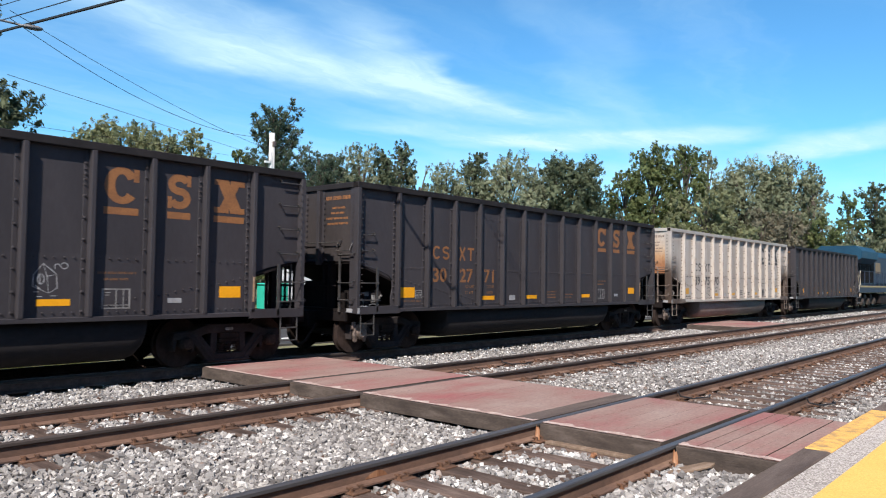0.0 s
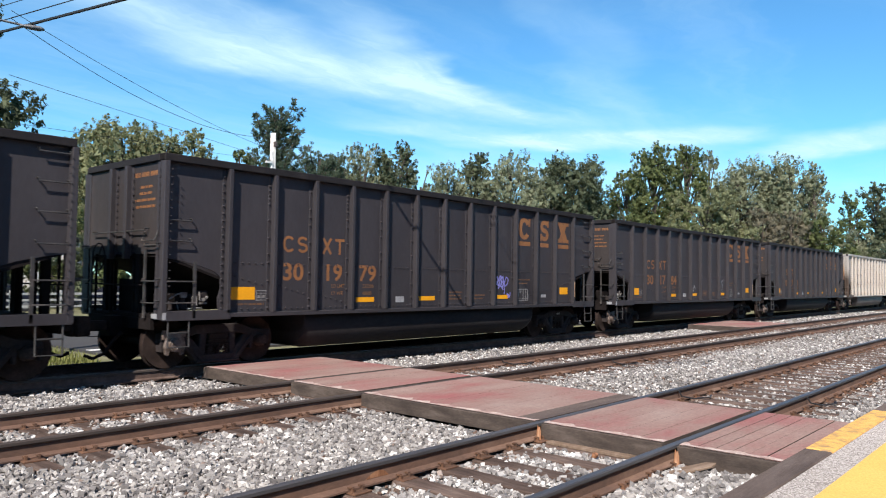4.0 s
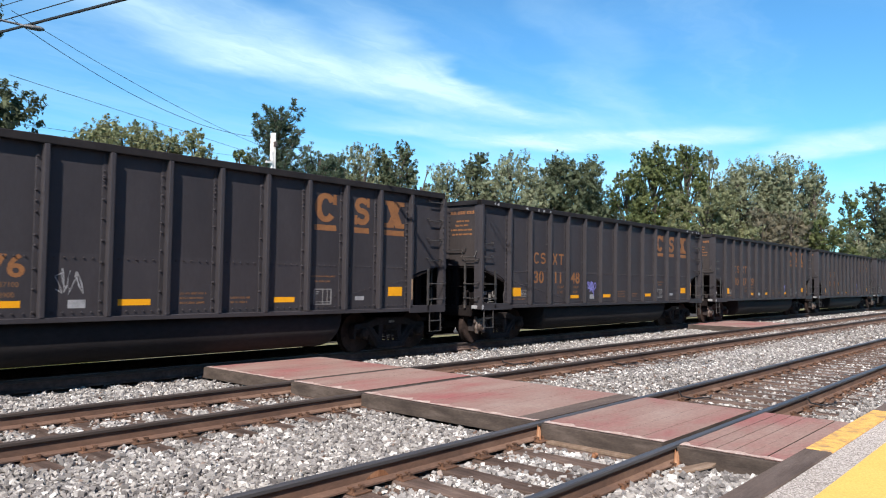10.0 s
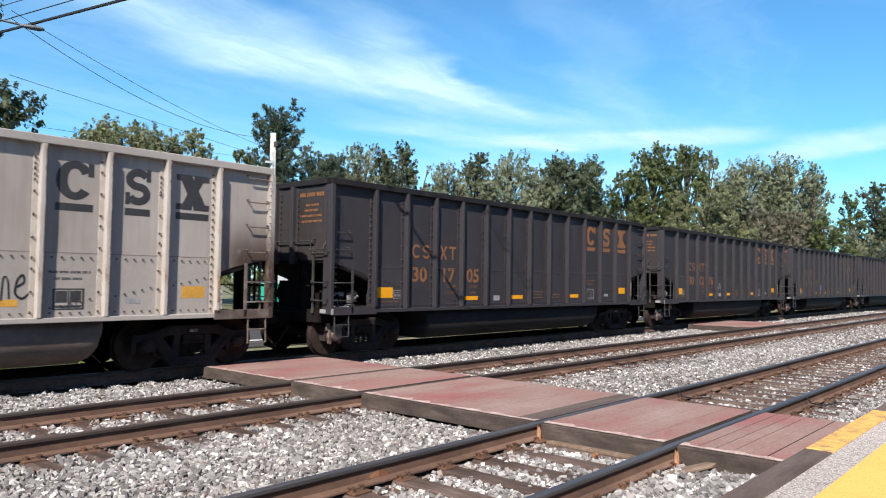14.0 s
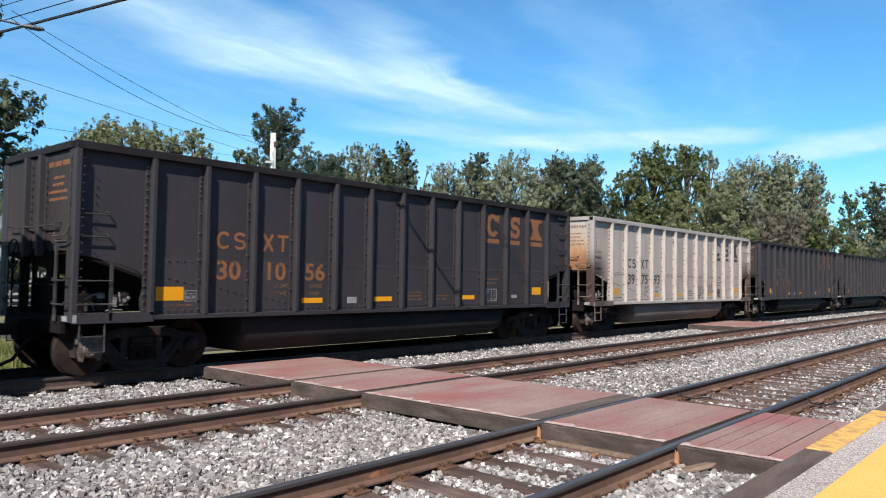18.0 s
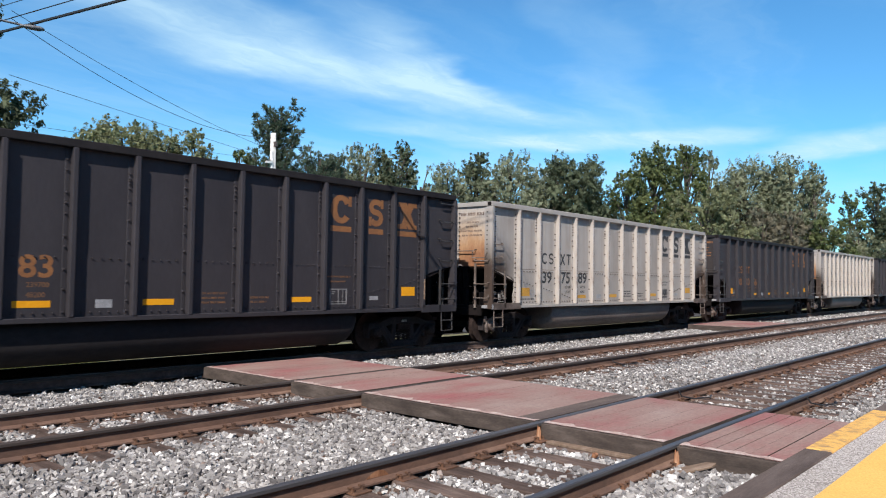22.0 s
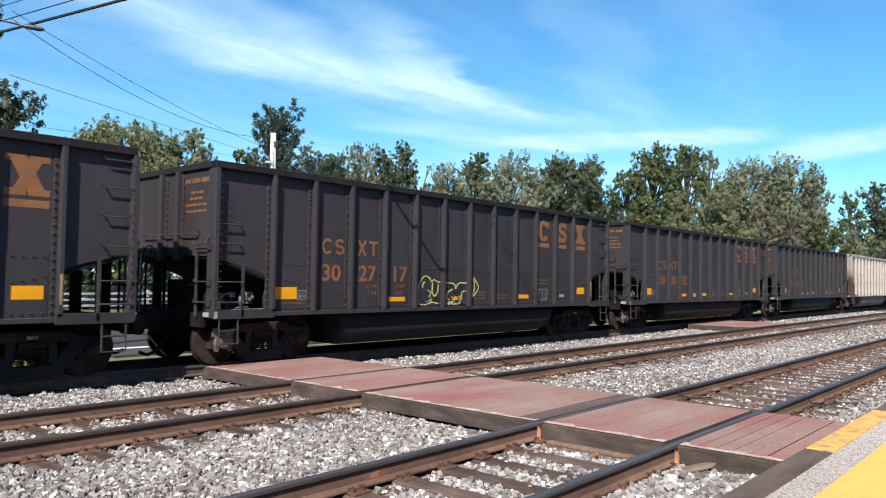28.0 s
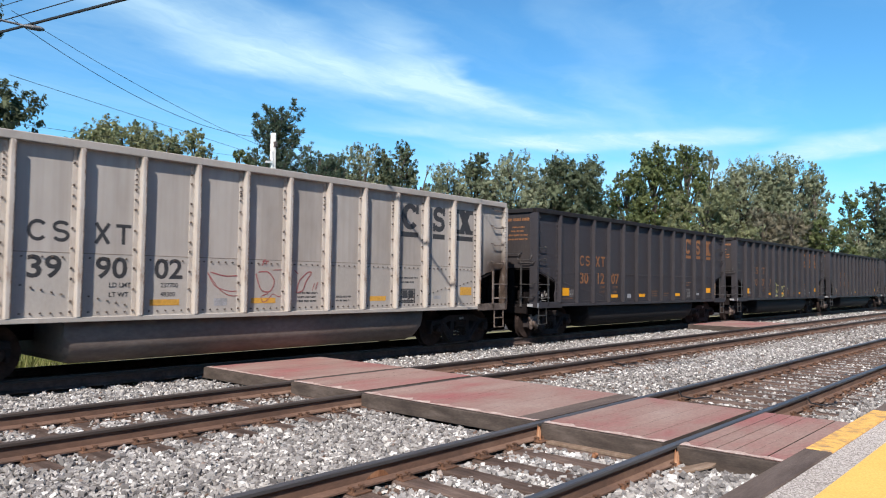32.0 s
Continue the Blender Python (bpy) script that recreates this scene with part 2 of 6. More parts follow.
EDGEBOARD = worn("grey_weathered_board", (0.122, 0.094, 0.082), (0.07, 0.053, 0.046), (0.175, 0.142, 0.126), 0.95, 0, 1.5, 30, 0.8, 0.4, (0.4, 3, 2), spec=0.2)
CHIP = worn("bare_pale_wood", (0.48, 0.37, 0.33), (0.30, 0.19, 0.165), (0.66, 0.59, 0.545), 0.95, 0, 8, 40, 0.8, 0.1, spec=0.1)
TANBOARD = worn("tan_weathered_board", (0.205, 0.145, 0.105), (0.12, 0.085, 0.06), (0.29, 0.22, 0.17), 0.95, 0, 3, 30, 0.8, 0.3, (0.5, 3, 2), spec=0.15)
SPLINTER = worn("split_orange_wood", (0.27, 0.125, 0.065), (0.12, 0.06, 0.035), (0.40, 0.24, 0.15), 0.9, 0, 14, 50, 0.9, 0.3, (1, 1, 0.2), spec=0.1)
ASPHALT = stone_mat("pale_asphalt_aggregate", [(0.0, (0.235, 0.21, 0.195)), (0.3, (0.375, 0.345, 0.325)), (0.7, (0.505, 0.47, 0.445)), (1.0, (0.68, 0.645, 0.615))], False, 70, 0.006)
YPAINT = worn("yellow_platform_paint", (0.74, 0.455, 0.125), (0.66, 0.39, 0.105), (0.77, 0.50, 0.16), 0.95, 0, 2.0, 50, 0.4, 0.2, spec=0.15)
YPAINT2 = worn("chipped_yellow_paint", (0.70, 0.40, 0.10), (0.30, 0.19, 0.10), (0.75, 0.47, 0.15), 0.85, 0, 6.0, 50, 0.9, 0.2)
STONES = stone_mat("crushed_limestone", [(0.0, (0.115, 0.109, 0.108)), (0.2, (0.200, 0.190, 0.187)), (0.55, (0.285, 0.275, 0.268)), (0.85, (0.400, 0.388, 0.376)), (1.0, (0.72, 0.71, 0.69))])
RUSTSTONES = stone_mat("rust_stained_stone", [(0.0, (0.09, 0.055, 0.042)), (0.4, (0.175, 0.122, 0.098)), (0.8, (0.265, 0.215, 0.19)), (1.0, (0.40, 0.37, 0.35))])
ENDINK = worn("rust_dulled_stencil", (0.16, 0.115, 0.09), (0.10, 0.07, 0.055), (0.24, 0.19, 0.155), 0.75, 0, 5, 40, 0.8, 0.0)
SOOTYSILL = worn("sooty_pale_sill", (0.105, 0.078, 0.064), (0.05, 0.036, 0.030), (0.22, 0.185, 0.16), 0.8, 0, 2.5, 30, 0.9, 0.1)
DUSTYELLOW = worn("dusty_yellow_sheet", (0.56, 0.30, 0.055), (0.40, 0.23, 0.06), (0.64, 0.35, 0.06), 0.6, 0, 3, 30, 0.6, 0.0, spec=0.2)
SEAM = worn("rusty_sheet_seam", (0.22, 0.18, 0.15), (0.14, 0.10, 0.08), (0.3, 0.26, 0.22), 0.8, 0, 8, 40, 0.7, 0)
# brown stone whose dark tone and near edge also carry the train's shade
DARKBED = stone_mat("brown_shaded_ballast", [(0.0, (0.080, 0.054, 0.045)), (0.5, (0.140, 0.096, 0.080)), (1.0, (0.22, 0.16, 0.136))], False)
RUSTBOLT = worn("rusty_bolt_heads", (0.07, 0.05, 0.04), (0.04, 0.03, 0.025), (0.14, 0.11, 0.09), 0.8, 0.1, 8, 40, 0.7, 0)
BED = stone_mat("ballast_bed", [(0.0, (0.075, 0.069, 0.066)), (0.3, (0.13, 0.121, 0.115)), (0.7, (0.20, 0.19, 0.183)), (1.0, (0.33, 0.32, 0.308))], False)
GROUND = worn("dry_roadside_ground", (0.150, 0.145, 0.072), (0.09, 0.095, 0.042), (0.21, 0.195, 0.11), 0.95, 0, 0.25, 6, 0.8, 0.3)
ROADM = worn("dark_asphalt_road", (0.046, 0.044, 0.044), (0.032, 0.031, 0.031), (0.07, 0.068, 0.067), 0.9, 0, 0.4, 20, 0.6, 0.2)
GRASS = leaf_mat("roadside_grass", (0.13, 0.15, 0.045), (0.22, 0.235, 0.08), (0.34, 0.33, 0.15))
BARK = worn("tree_bark", (0.09, 0.07, 0.055), (0.05, 0.04, 0.03), (0.14, 0.115, 0.09), 0.95, 0, 2, 12, 0.8, 0.6, (3, 3, 0.5))
LEAVES = [leaf_mat("leaf_mid_green", (0.114, 0.139, 0.058), (0.135, 0.162, 0.068), (0.166, 0.191, 0.085)),
          leaf_mat("leaf_dark_green", (0.093, 0.113, 0.070), (0.110, 0.131, 0.081), (0.134, 0.155, 0.099)),
          leaf_mat("leaf_grey_green", (0.214, 0.230, 0.150), (0.250, 0.267, 0.178), (0.296, 0.312, 0.216)),
          leaf_mat("leaf_yellow_green", (0.192, 0.206, 0.112), (0.228, 0.240, 0.134), (0.270, 0.280, 0.166)),
          leaf_mat("leaf_brownish", (0.195, 0.175, 0.129), (0.225, 0.203, 0.151), (0.257, 0.235, 0.177)),
          leaf_mat("pine_needles", (0.074, 0.103, 0.072), (0.088, 0.121, 0.085), (0.114, 0.146, 0.104))]
POLEWHITE = worn("pale_weathered_pole", (0.56, 0.54, 0.50), (0.42, 0.40, 0.36), (0.66, 0.65, 0.62), 0.8, 0, 2, 25, 0.6, 0.2, (4, 4, 0.4))
CABLE = worn("black_cable_jacket", (0.018, 0.018, 0.020), (0.012, 0.012, 0.013), (0.03, 0.03, 0.032), 0.6, 0, 3, 20, 0.5, 0.0)
LAMPGREY = worn("grey_lamp_metal", (0.16, 0.16, 0.165), (0.1, 0.1, 0.1), (0.22, 0.22, 0.22), 0.6, 0.2, 4, 20, 0.5, 0.0)
GREEN = worn("green_painted_metal", (0.02, 0.36, 0.24), (0.015, 0.28, 0.18), (0.03, 0.42, 0.28), 0.5, 0, 3, 20, 0.5, 0.0)
FENCEWHITE = worn("white_painted_fence", (0.74, 0.74, 0.72), (0.6, 0.59, 0.56), (0.8, 0.8, 0.79), 0.6, 0, 3, 30, 0.5, 0.1)
# white fence boards greyed to hold the shade of the trees
FENCESHADE = worn("shaded_white_board", (0.36, 0.36, 0.345), (0.22, 0.22, 0.2), (0.46, 0.46, 0.45), 0.8, 0, 3, 30, 0.7, 0.1)
ROOFBLUE = worn("teal_blue_roof_paint", (0.012, 0.052, 0.092), (0.008, 0.036, 0.066), (0.018, 0.070, 0.118), 0.6, 0, 1, 20, 0.5, 0.02, spec=0.2)
BLUE = worn("blue_locomotive_paint", (0.026, 0.037, 0.062), (0.018, 0.026, 0.044), (0.036, 0.050, 0.080), 0.6, 0, 1, 20, 0.5, 0.02, spec=0.2)
GALVRAIL = worn("pale_handrail_paint", (0.42, 0.38, 0.30), (0.26, 0.22, 0.16), (0.52, 0.48, 0.40), 0.6, 0, 3, 30, 0.6, 0.0)
TRUCKDUST = worn("dusty_locomotive_truck", (0.060, 0.050, 0.044), (0.03, 0.025, 0.022), (0.11, 0.094, 0.085), 0.85, 0, 2.5, 25, 0.75, 0.2, spec=0.15)
LOCODULL = worn("weathered_gold_emblem", (0.20, 0.125, 0.055), (0.13, 0.085, 0.045), (0.26, 0.165, 0.07), 0.6, 0, 2, 20, 0.6, 0.0)
LOCOGOLD = worn("gold_locomotive_paint", (0.30, 0.175, 0.04), (0.20, 0.12, 0.03), (0.38, 0.23, 0.06), 0.4, 0, 2, 20, 0.5, 0.0)
BLOCKERBROWN = worn("brown_sky_blocker", (0.20, 0.115, 0.08), (0.14, 0.08, 0.055), (0.26, 0.16, 0.115), 0.9, 0, 0.8, 20, 0.7, 0.2)
SHEDGREY = worn("pale_grey_boarding", (0.42, 0.43, 0.45), (0.33, 0.34, 0.36), (0.5, 0.51, 0.53), 0.8, 0, 1.0, 20, 0.6, 0.1)
CARBLUE = worn("dark_blue_car_paint", (0.012, 0.014, 0.028), (0.01, 0.011, 0.022), (0.016, 0.018, 0.034), 0.3, 0.1, 2, 20, 0.3, 0.0)
CARGLASS = worn("dark_car_glass", (0.02, 0.022, 0.026), (0.016, 0.018, 0.02), (0.025, 0.028, 0.032), 0.16, 0, 2, 20, 0.3, 0.0)
FRAMEIRON = worn("dusty_truck_casting", (0.032, 0.0265, 0.0265), (0.019, 0.016, 0.016), (0.055, 0.045, 0.044), 0.85, 0.0, 2.5, 25, 0.75, 0.2, spec=0.14)
TAGPURPLE = worn("purple_spray_paint", (0.20, 0.19, 0.52), (0.13, 0.12, 0.38), (0.36, 0.36, 0.68), 0.5, 0, 6, 30, 0.6, 0)
TAGYELLOW = worn("yellow_spray_paint", (0.60, 0.54, 0.20), (0.48, 0.42, 0.14), (0.72, 0.67, 0.32), 0.5, 0, 6, 30, 0.6, 0)
TAGRED = worn("red_spray_paint", (0.30, 0.085, 0.085), (0.24, 0.06, 0.06), (0.36, 0.13, 0.125), 0.5, 0, 6, 30, 0.6, 0)
TAGBLACK = worn("black_spray_paint", (0.02, 0.02, 0.022), (0.015, 0.015, 0.015), (0.05, 0.05, 0.05), 0.5, 0, 6, 30, 0.6, 0)
CHALK = worn("white_chalk_marks", (0.34, 0.34, 0.35), (0.2, 0.2, 0.2), (0.45, 0.45, 0.46), 0.9, 0, 6, 30, 0.8, 0)


# ---- mesh helpers ----
def mesh(name, verts, faces, smooth=False):
    me = bpy.data.meshes.new(name)
    me.from_pydata([tuple(v) for v in verts], [], faces)
    if smooth:
        me.polygons.foreach_set("use_smooth", [True] * len(me.polygons))
    me.update()
    return me


def fast_mesh(name, verts, faces):
    """verts (n, 3) and faces (m, k) as arrays."""
    me = bpy.data.meshes.new(name)
    m, k = faces.shape
    me.vertices.add(len(verts))
    me.vertices.foreach_set("co", verts.astype(np.float32).ravel())
    me.loops.add(m * k)
    me.loops.foreach_set("vertex_index", faces.astype(np.int32).ravel())
    me.polygons.add(m)
    me.polygons.foreach_set("loop_start", np.arange(0, m * k, k, dtype=np.int32))
    me.update(calc_edges=True)
    me.shade_flat()
    return me


BOXF = [(0, 3, 2, 1), (4, 5, 6, 7), (0, 1, 5, 4), (1, 2, 6, 5), (2, 3, 7, 6), (3, 0, 4, 7)]


class Geo:
    """Gathers boxes, bars and prisms into one mesh."""

    def __init__(self):
        self.v, self.f = [], []

    def add(self, verts, faces):
        o = len(self.v)
        self.v += [tuple(q) for q in verts]
        self.f += [tuple(i + o for i in f) for f in faces]
        return self

    def box(self, x0, x1, y0, y1, z0, z1):
        return self.add([(x0, y0, z0), (x1, y0, z0), (x1, y1, z0), (x0, y1, z0), (x0, y0, z1), (x1, y0, z1), (x1, y1, z1), (x0, y1, z1)], BOXF)

    def bar(self, path, r=0.012, n=6):
        """A round bar along a list of points."""
        pts = [Vector(q) for q in path]
        rings = []
        for i, q in enumerate(pts):
            d = (pts[min(i + 1, len(pts) - 1)] - pts[max(i - 1, 0)]).normalized()
            a = d.cross(Vector((0.31, 0.52, 0.8))).normalized()
            b = d.cross(a)
            rings.append([q + r * (math.cos(2 * math.pi * k / n) * a + math.sin(2 * math.pi * k / n) * b) for k in range(n)])
        faces = [(i * n + k, i * n + (k + 1) % n, (i + 1) * n + (k + 1) % n, (i + 1) * n + k) for i in range(len(pts) - 1) for k in range(n)]
        faces += [tuple(range(n))[::-1], tuple((len(pts) - 1) * n + k for k in range(n))]
        return self.add([q for ring in rings for q in ring], faces)

    def prism(self, outline, axis, a, b):
        """An outline in the two axes other than axis (in x, y, z order), drawn out from a to b."""
        n = len(outline)

        def at(u, w, d):
            return [(d, u, w), (u, d, w), (u, w, d)][axis]
        v = [at(u, w, a) for u, w in outline] + [at(u, w, b) for u, w in outline]
        f = [tuple(range(n))[::-1], tuple(range(n, 2 * n))] + [(i, (i + 1) % n, n + (i + 1) % n, n + i) for i in range(n)]
        return self.add(v, f)

    def disc(self, x, y0, y1, z, r, n=28, hole=0.0):
        """A cylinder round the y axis."""
        v = []
        for y in (y0, y1):
            v += [(x + r * math.cos(2 * math.pi * k / n), y, z + r * math.sin(2 * math.pi * k / n)) for k in range(n)]
        f = [tuple(range(n)), tuple(range(n, 2 * n))[::-1]] + [(k, n + k, n + (k + 1) % n, (k + 1) % n) for k in range(n)]
        return self.add(v, f)

    def lathe(self, profile, n=28):
        """A profile of (y, r) turned round the y axis through the origin."""
        v = [(r * math.cos(2 * math.pi * k / n), y, r * math.sin(2 * math.pi * k / n)) for y, r in profile for k in range(n)]
        f = [(i * n + k, (i + 1) * n + k, (i + 1) * n + (k + 1) % n, i * n + (k + 1) % n) for i in range(len(profile) - 1) for k in range(n)]
        f += [tuple(range(n)), tuple((len(profile) - 1) * n + k for k in range(n))[::-1]]
        return self.add(v, f)

    def mesh(self, name, bevel=0.0, smooth=False):
        me = mesh(name, self.v, self.f, smooth)
        bm = bmesh.new()
        bm.from_mesh(me)
        bmesh.ops.recalc_face_normals(bm, faces=bm.faces)
        if bevel:
            bmesh.ops.bevel(bm, geom=[e for e in bm.edges if e.calc_face_angle(0) > 0.6], offset=bevel, segments=1, affect="EDGES", clamp_overlap=True)
        bm.to_mesh(me)
        bm.free()
        return me


def part(name, me, material, parent, label="", m=None):
    """Links a mesh as one part under a thing or under a part."""
    if isinstance(me, Geo):
        me = me.mesh(name)
    if not me.materials:
        me.materials.append(material)
    ob = new(name, me)
    ob.parent = parent
    if m is not None:
        ob.matrix_basis = m
    if label:
        ob["label"] = label
    return ob


def thing(name, label, category, group="", kind="", at=(0, 0, 0)):
    ob = new(name)
    ob.location = at
    ob.empty_display_size = 0.3
    return tagged(ob, label, category, group, kind)


def solid(name, me, material, label="", category="", group="", kind=""):
    if isinstance(me, Geo):
        me = me.mesh(name)
    me.materials.append(material)
    return tagged(new(name, me), label, category, group, kind)


WORDS = {}


def word(text, size, bold=0.0):
    """Built-in lettering as a flat mesh in the xz plane, facing -y."""
    key = (text, size, bold)
    if key not in WORDS:
        c = bpy.data.curves.new("lettering", "FONT")
        c.body, c.size, c.offset, c.resolution_u = text, size, bold, 3
        o = bpy.data.objects.new("lettering", c)
        me = bpy.data.meshes.new_from_object(o)
        me.transform(Matrix.Rotation(radians(90), 4, "X"))
        bpy.data.objects.remove(o)
        bpy.data.curves.remove(c)
        WORDS[key] = me
    return WORDS[key].copy()


# ---- ground, ballast, tracks ----
GAUGE = 1.609
TRACKS = {"near": 3.188 + 0.77, "middle": 7.812 + 0.77, "far": 12.186 + 0.77}
XA, XB = -30.0, 190.0

g = Geo()
g.add([(-900, -900, -0.42), (2500, -900, -0.42), (2500, 2500, -0.42), (-900, 2500, -0.42)], [(0, 1, 2, 3)])
solid("ground", g.mesh("ground"), GROUND, "dry grassy ground on both sides of the railway", "ground", kind="structure")


def bed_height(y):
    """Height of the ballast across the tracks."""
    h = -0.20
    for c in TRACKS.values():
        d = abs(y - c)
        if c == TRACKS["near"] and d < 0.8:
            h = -0.21
    if y > 15.5:
        h -= (y - 15.5) * 0.17
    return h


ys = np.concatenate([np.arange(1.2, 12.41, 0.2), np.arange(12.6, 18.8, 0.3)])
xs = np.concatenate([np.arange(-30, 0, 2.0), np.arange(0, 40, 0.5), np.arange(40, 191, 5.0)])
vv = np.array([(x, y, bed_height(y) - 0.026 + 0.02 * noise.noise((x * 0.9, y * 0.9, 0))) for y in ys for x in xs])
ny, nx = len(ys), len(xs)
idx = np.arange(ny * nx).reshape(ny, nx)
ff = np.stack([idx[:-1, :-1].ravel(), idx[:-1, 1:].ravel(), idx[1:, 1:].ravel(), idx[1:, :-1].ravel()], 1)
bed = solid("ballast_bed", fast_mesh("ballast_bed", vv, ff), BED, "grey crushed stone bed under the tracks, brown and shade-darkened below the train", "ballast", kind="structure")
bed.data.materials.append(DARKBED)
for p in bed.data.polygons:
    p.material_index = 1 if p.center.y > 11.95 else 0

RAILPROFILE = [(-0.07, -0.18), (0.07, -0.18), (0.07, -0.165), (0.016, -0.14), (0.013, -0.045), (0.037, -0.035), (0.037, -0.008), (0.028, 0.0), (-0.028, 0.0), (-0.037, -0.008), (-0.037, -0.035), (-0.013, -0.045), (-0.016, -0.14), (-0.07, -0.165)]


def rail_mesh(top, web):
    n = len(RAILPROFILE)
    stations = [XA, 0.0, 12.0, 40.0, XB]
    v = [(x, y, z) for x in stations for y, z in RAILPROFILE]
    f = [(i * n + k, i * n + (k + 1) % n, (i + 1) * n + (k + 1) % n, (i + 1) * n + k) for i in range(len(stations) - 1) for k in range(n)]
    f += [tuple(range(n)), tuple((len(stations) - 1) * n + k for k in range(n))]
    g = Geo().add(v, f)
    me = g.mesh("rail")
    me.materials.append(web)
    me.materials.append(top)
    for p in me.polygons:
        if p.center.z > -0.04:
            p.material_index = 1
    return me


tie_mesh = Geo().box(-0.115, 0.115, -1.33, 1.33, -0.36, -0.19).mesh("tie", 0.012)
tie_mesh.materials.append(TIE)
far_tie = tie_mesh.copy()
far_tie.materials[0] = FARTIE
pl = Geo().box(-0.10, 0.10, -0.17, 0.17, -0.19, -0.178)
for sx, sy in ((-0.06, 0.095), (0.06, 0.095), (-0.06, -0.095), (0.06, -0.095)):
    pl.box(sx - 0.013, sx + 0.013, sy - 0.013, sy + 0.013, -0.18, -0.145)
    pl.box(sx - 0.02, sx + 0.02, sy * 0.78 - 0.02, sy * 0.78 + 0.022, -0.152, -0.138)
plate_mesh = pl.mesh("tie_plate")
plate_mesh.materials.append(PLATE)
random.seed(4)
TIEX = {}
for key, yc in TRACKS.items():
    tr = thing("railway_track", {"near": "rusty railway track with worn ties beside the platform", "middle": "rusty railway track on grey ballast with timber ties", "far": "railway track under the passing coal train"}[key], "railway track", "parallel tracks", "structure", (0, yc, 0))
    rm = rail_mesh({"near": RAILSHINY, "middle": RAILTOP, "far": RAILTOP}[key], FARTIE if key == "far" else RAILSIDE)
    for s in (-1, 1):
        part("rail", rm, RAILSIDE, tr, "steel rail with a worn bright head", pose(0, s * (GAUGE / 2) - 0.0, 0))
    x = -7.7 if key == "middle" else -8.0
    TIEX[key] = []
    while x < 62:
        TIEX[key].append(x)
        dz = random.uniform(-0.012, 0.006)
        part("tie", far_tie if key == "far" else tie_mesh, TIE, tr, "", pose(x, random.uniform(-0.06, 0.06), dz - (0.06 if key == "far" else 0.0), 0, 0, random.uniform(-1.2, 1.2)))
        if x < 30 and key != "far":
            for s in (-1, 1):
                part("tie_plate", plate_mesh, PLATE, tr, "", pose(x, s * GAUGE / 2, random.uniform(-0.004, 0.002), 0, 0, random.uniform(-2, 2)))
        x += 0.556 + random.uniform(-0.03, 0.03)
    rest = Geo()
    while x < 180:
        rest.box(x - 0.115, x + 0.115, -1.33, 1.33, -0.36, -0.19)
        x += 0.556
    tagged(part("far_ties", rest, TIE, tr), kind="stuff")

# loose stones
rng = np.random.default_rng(7)


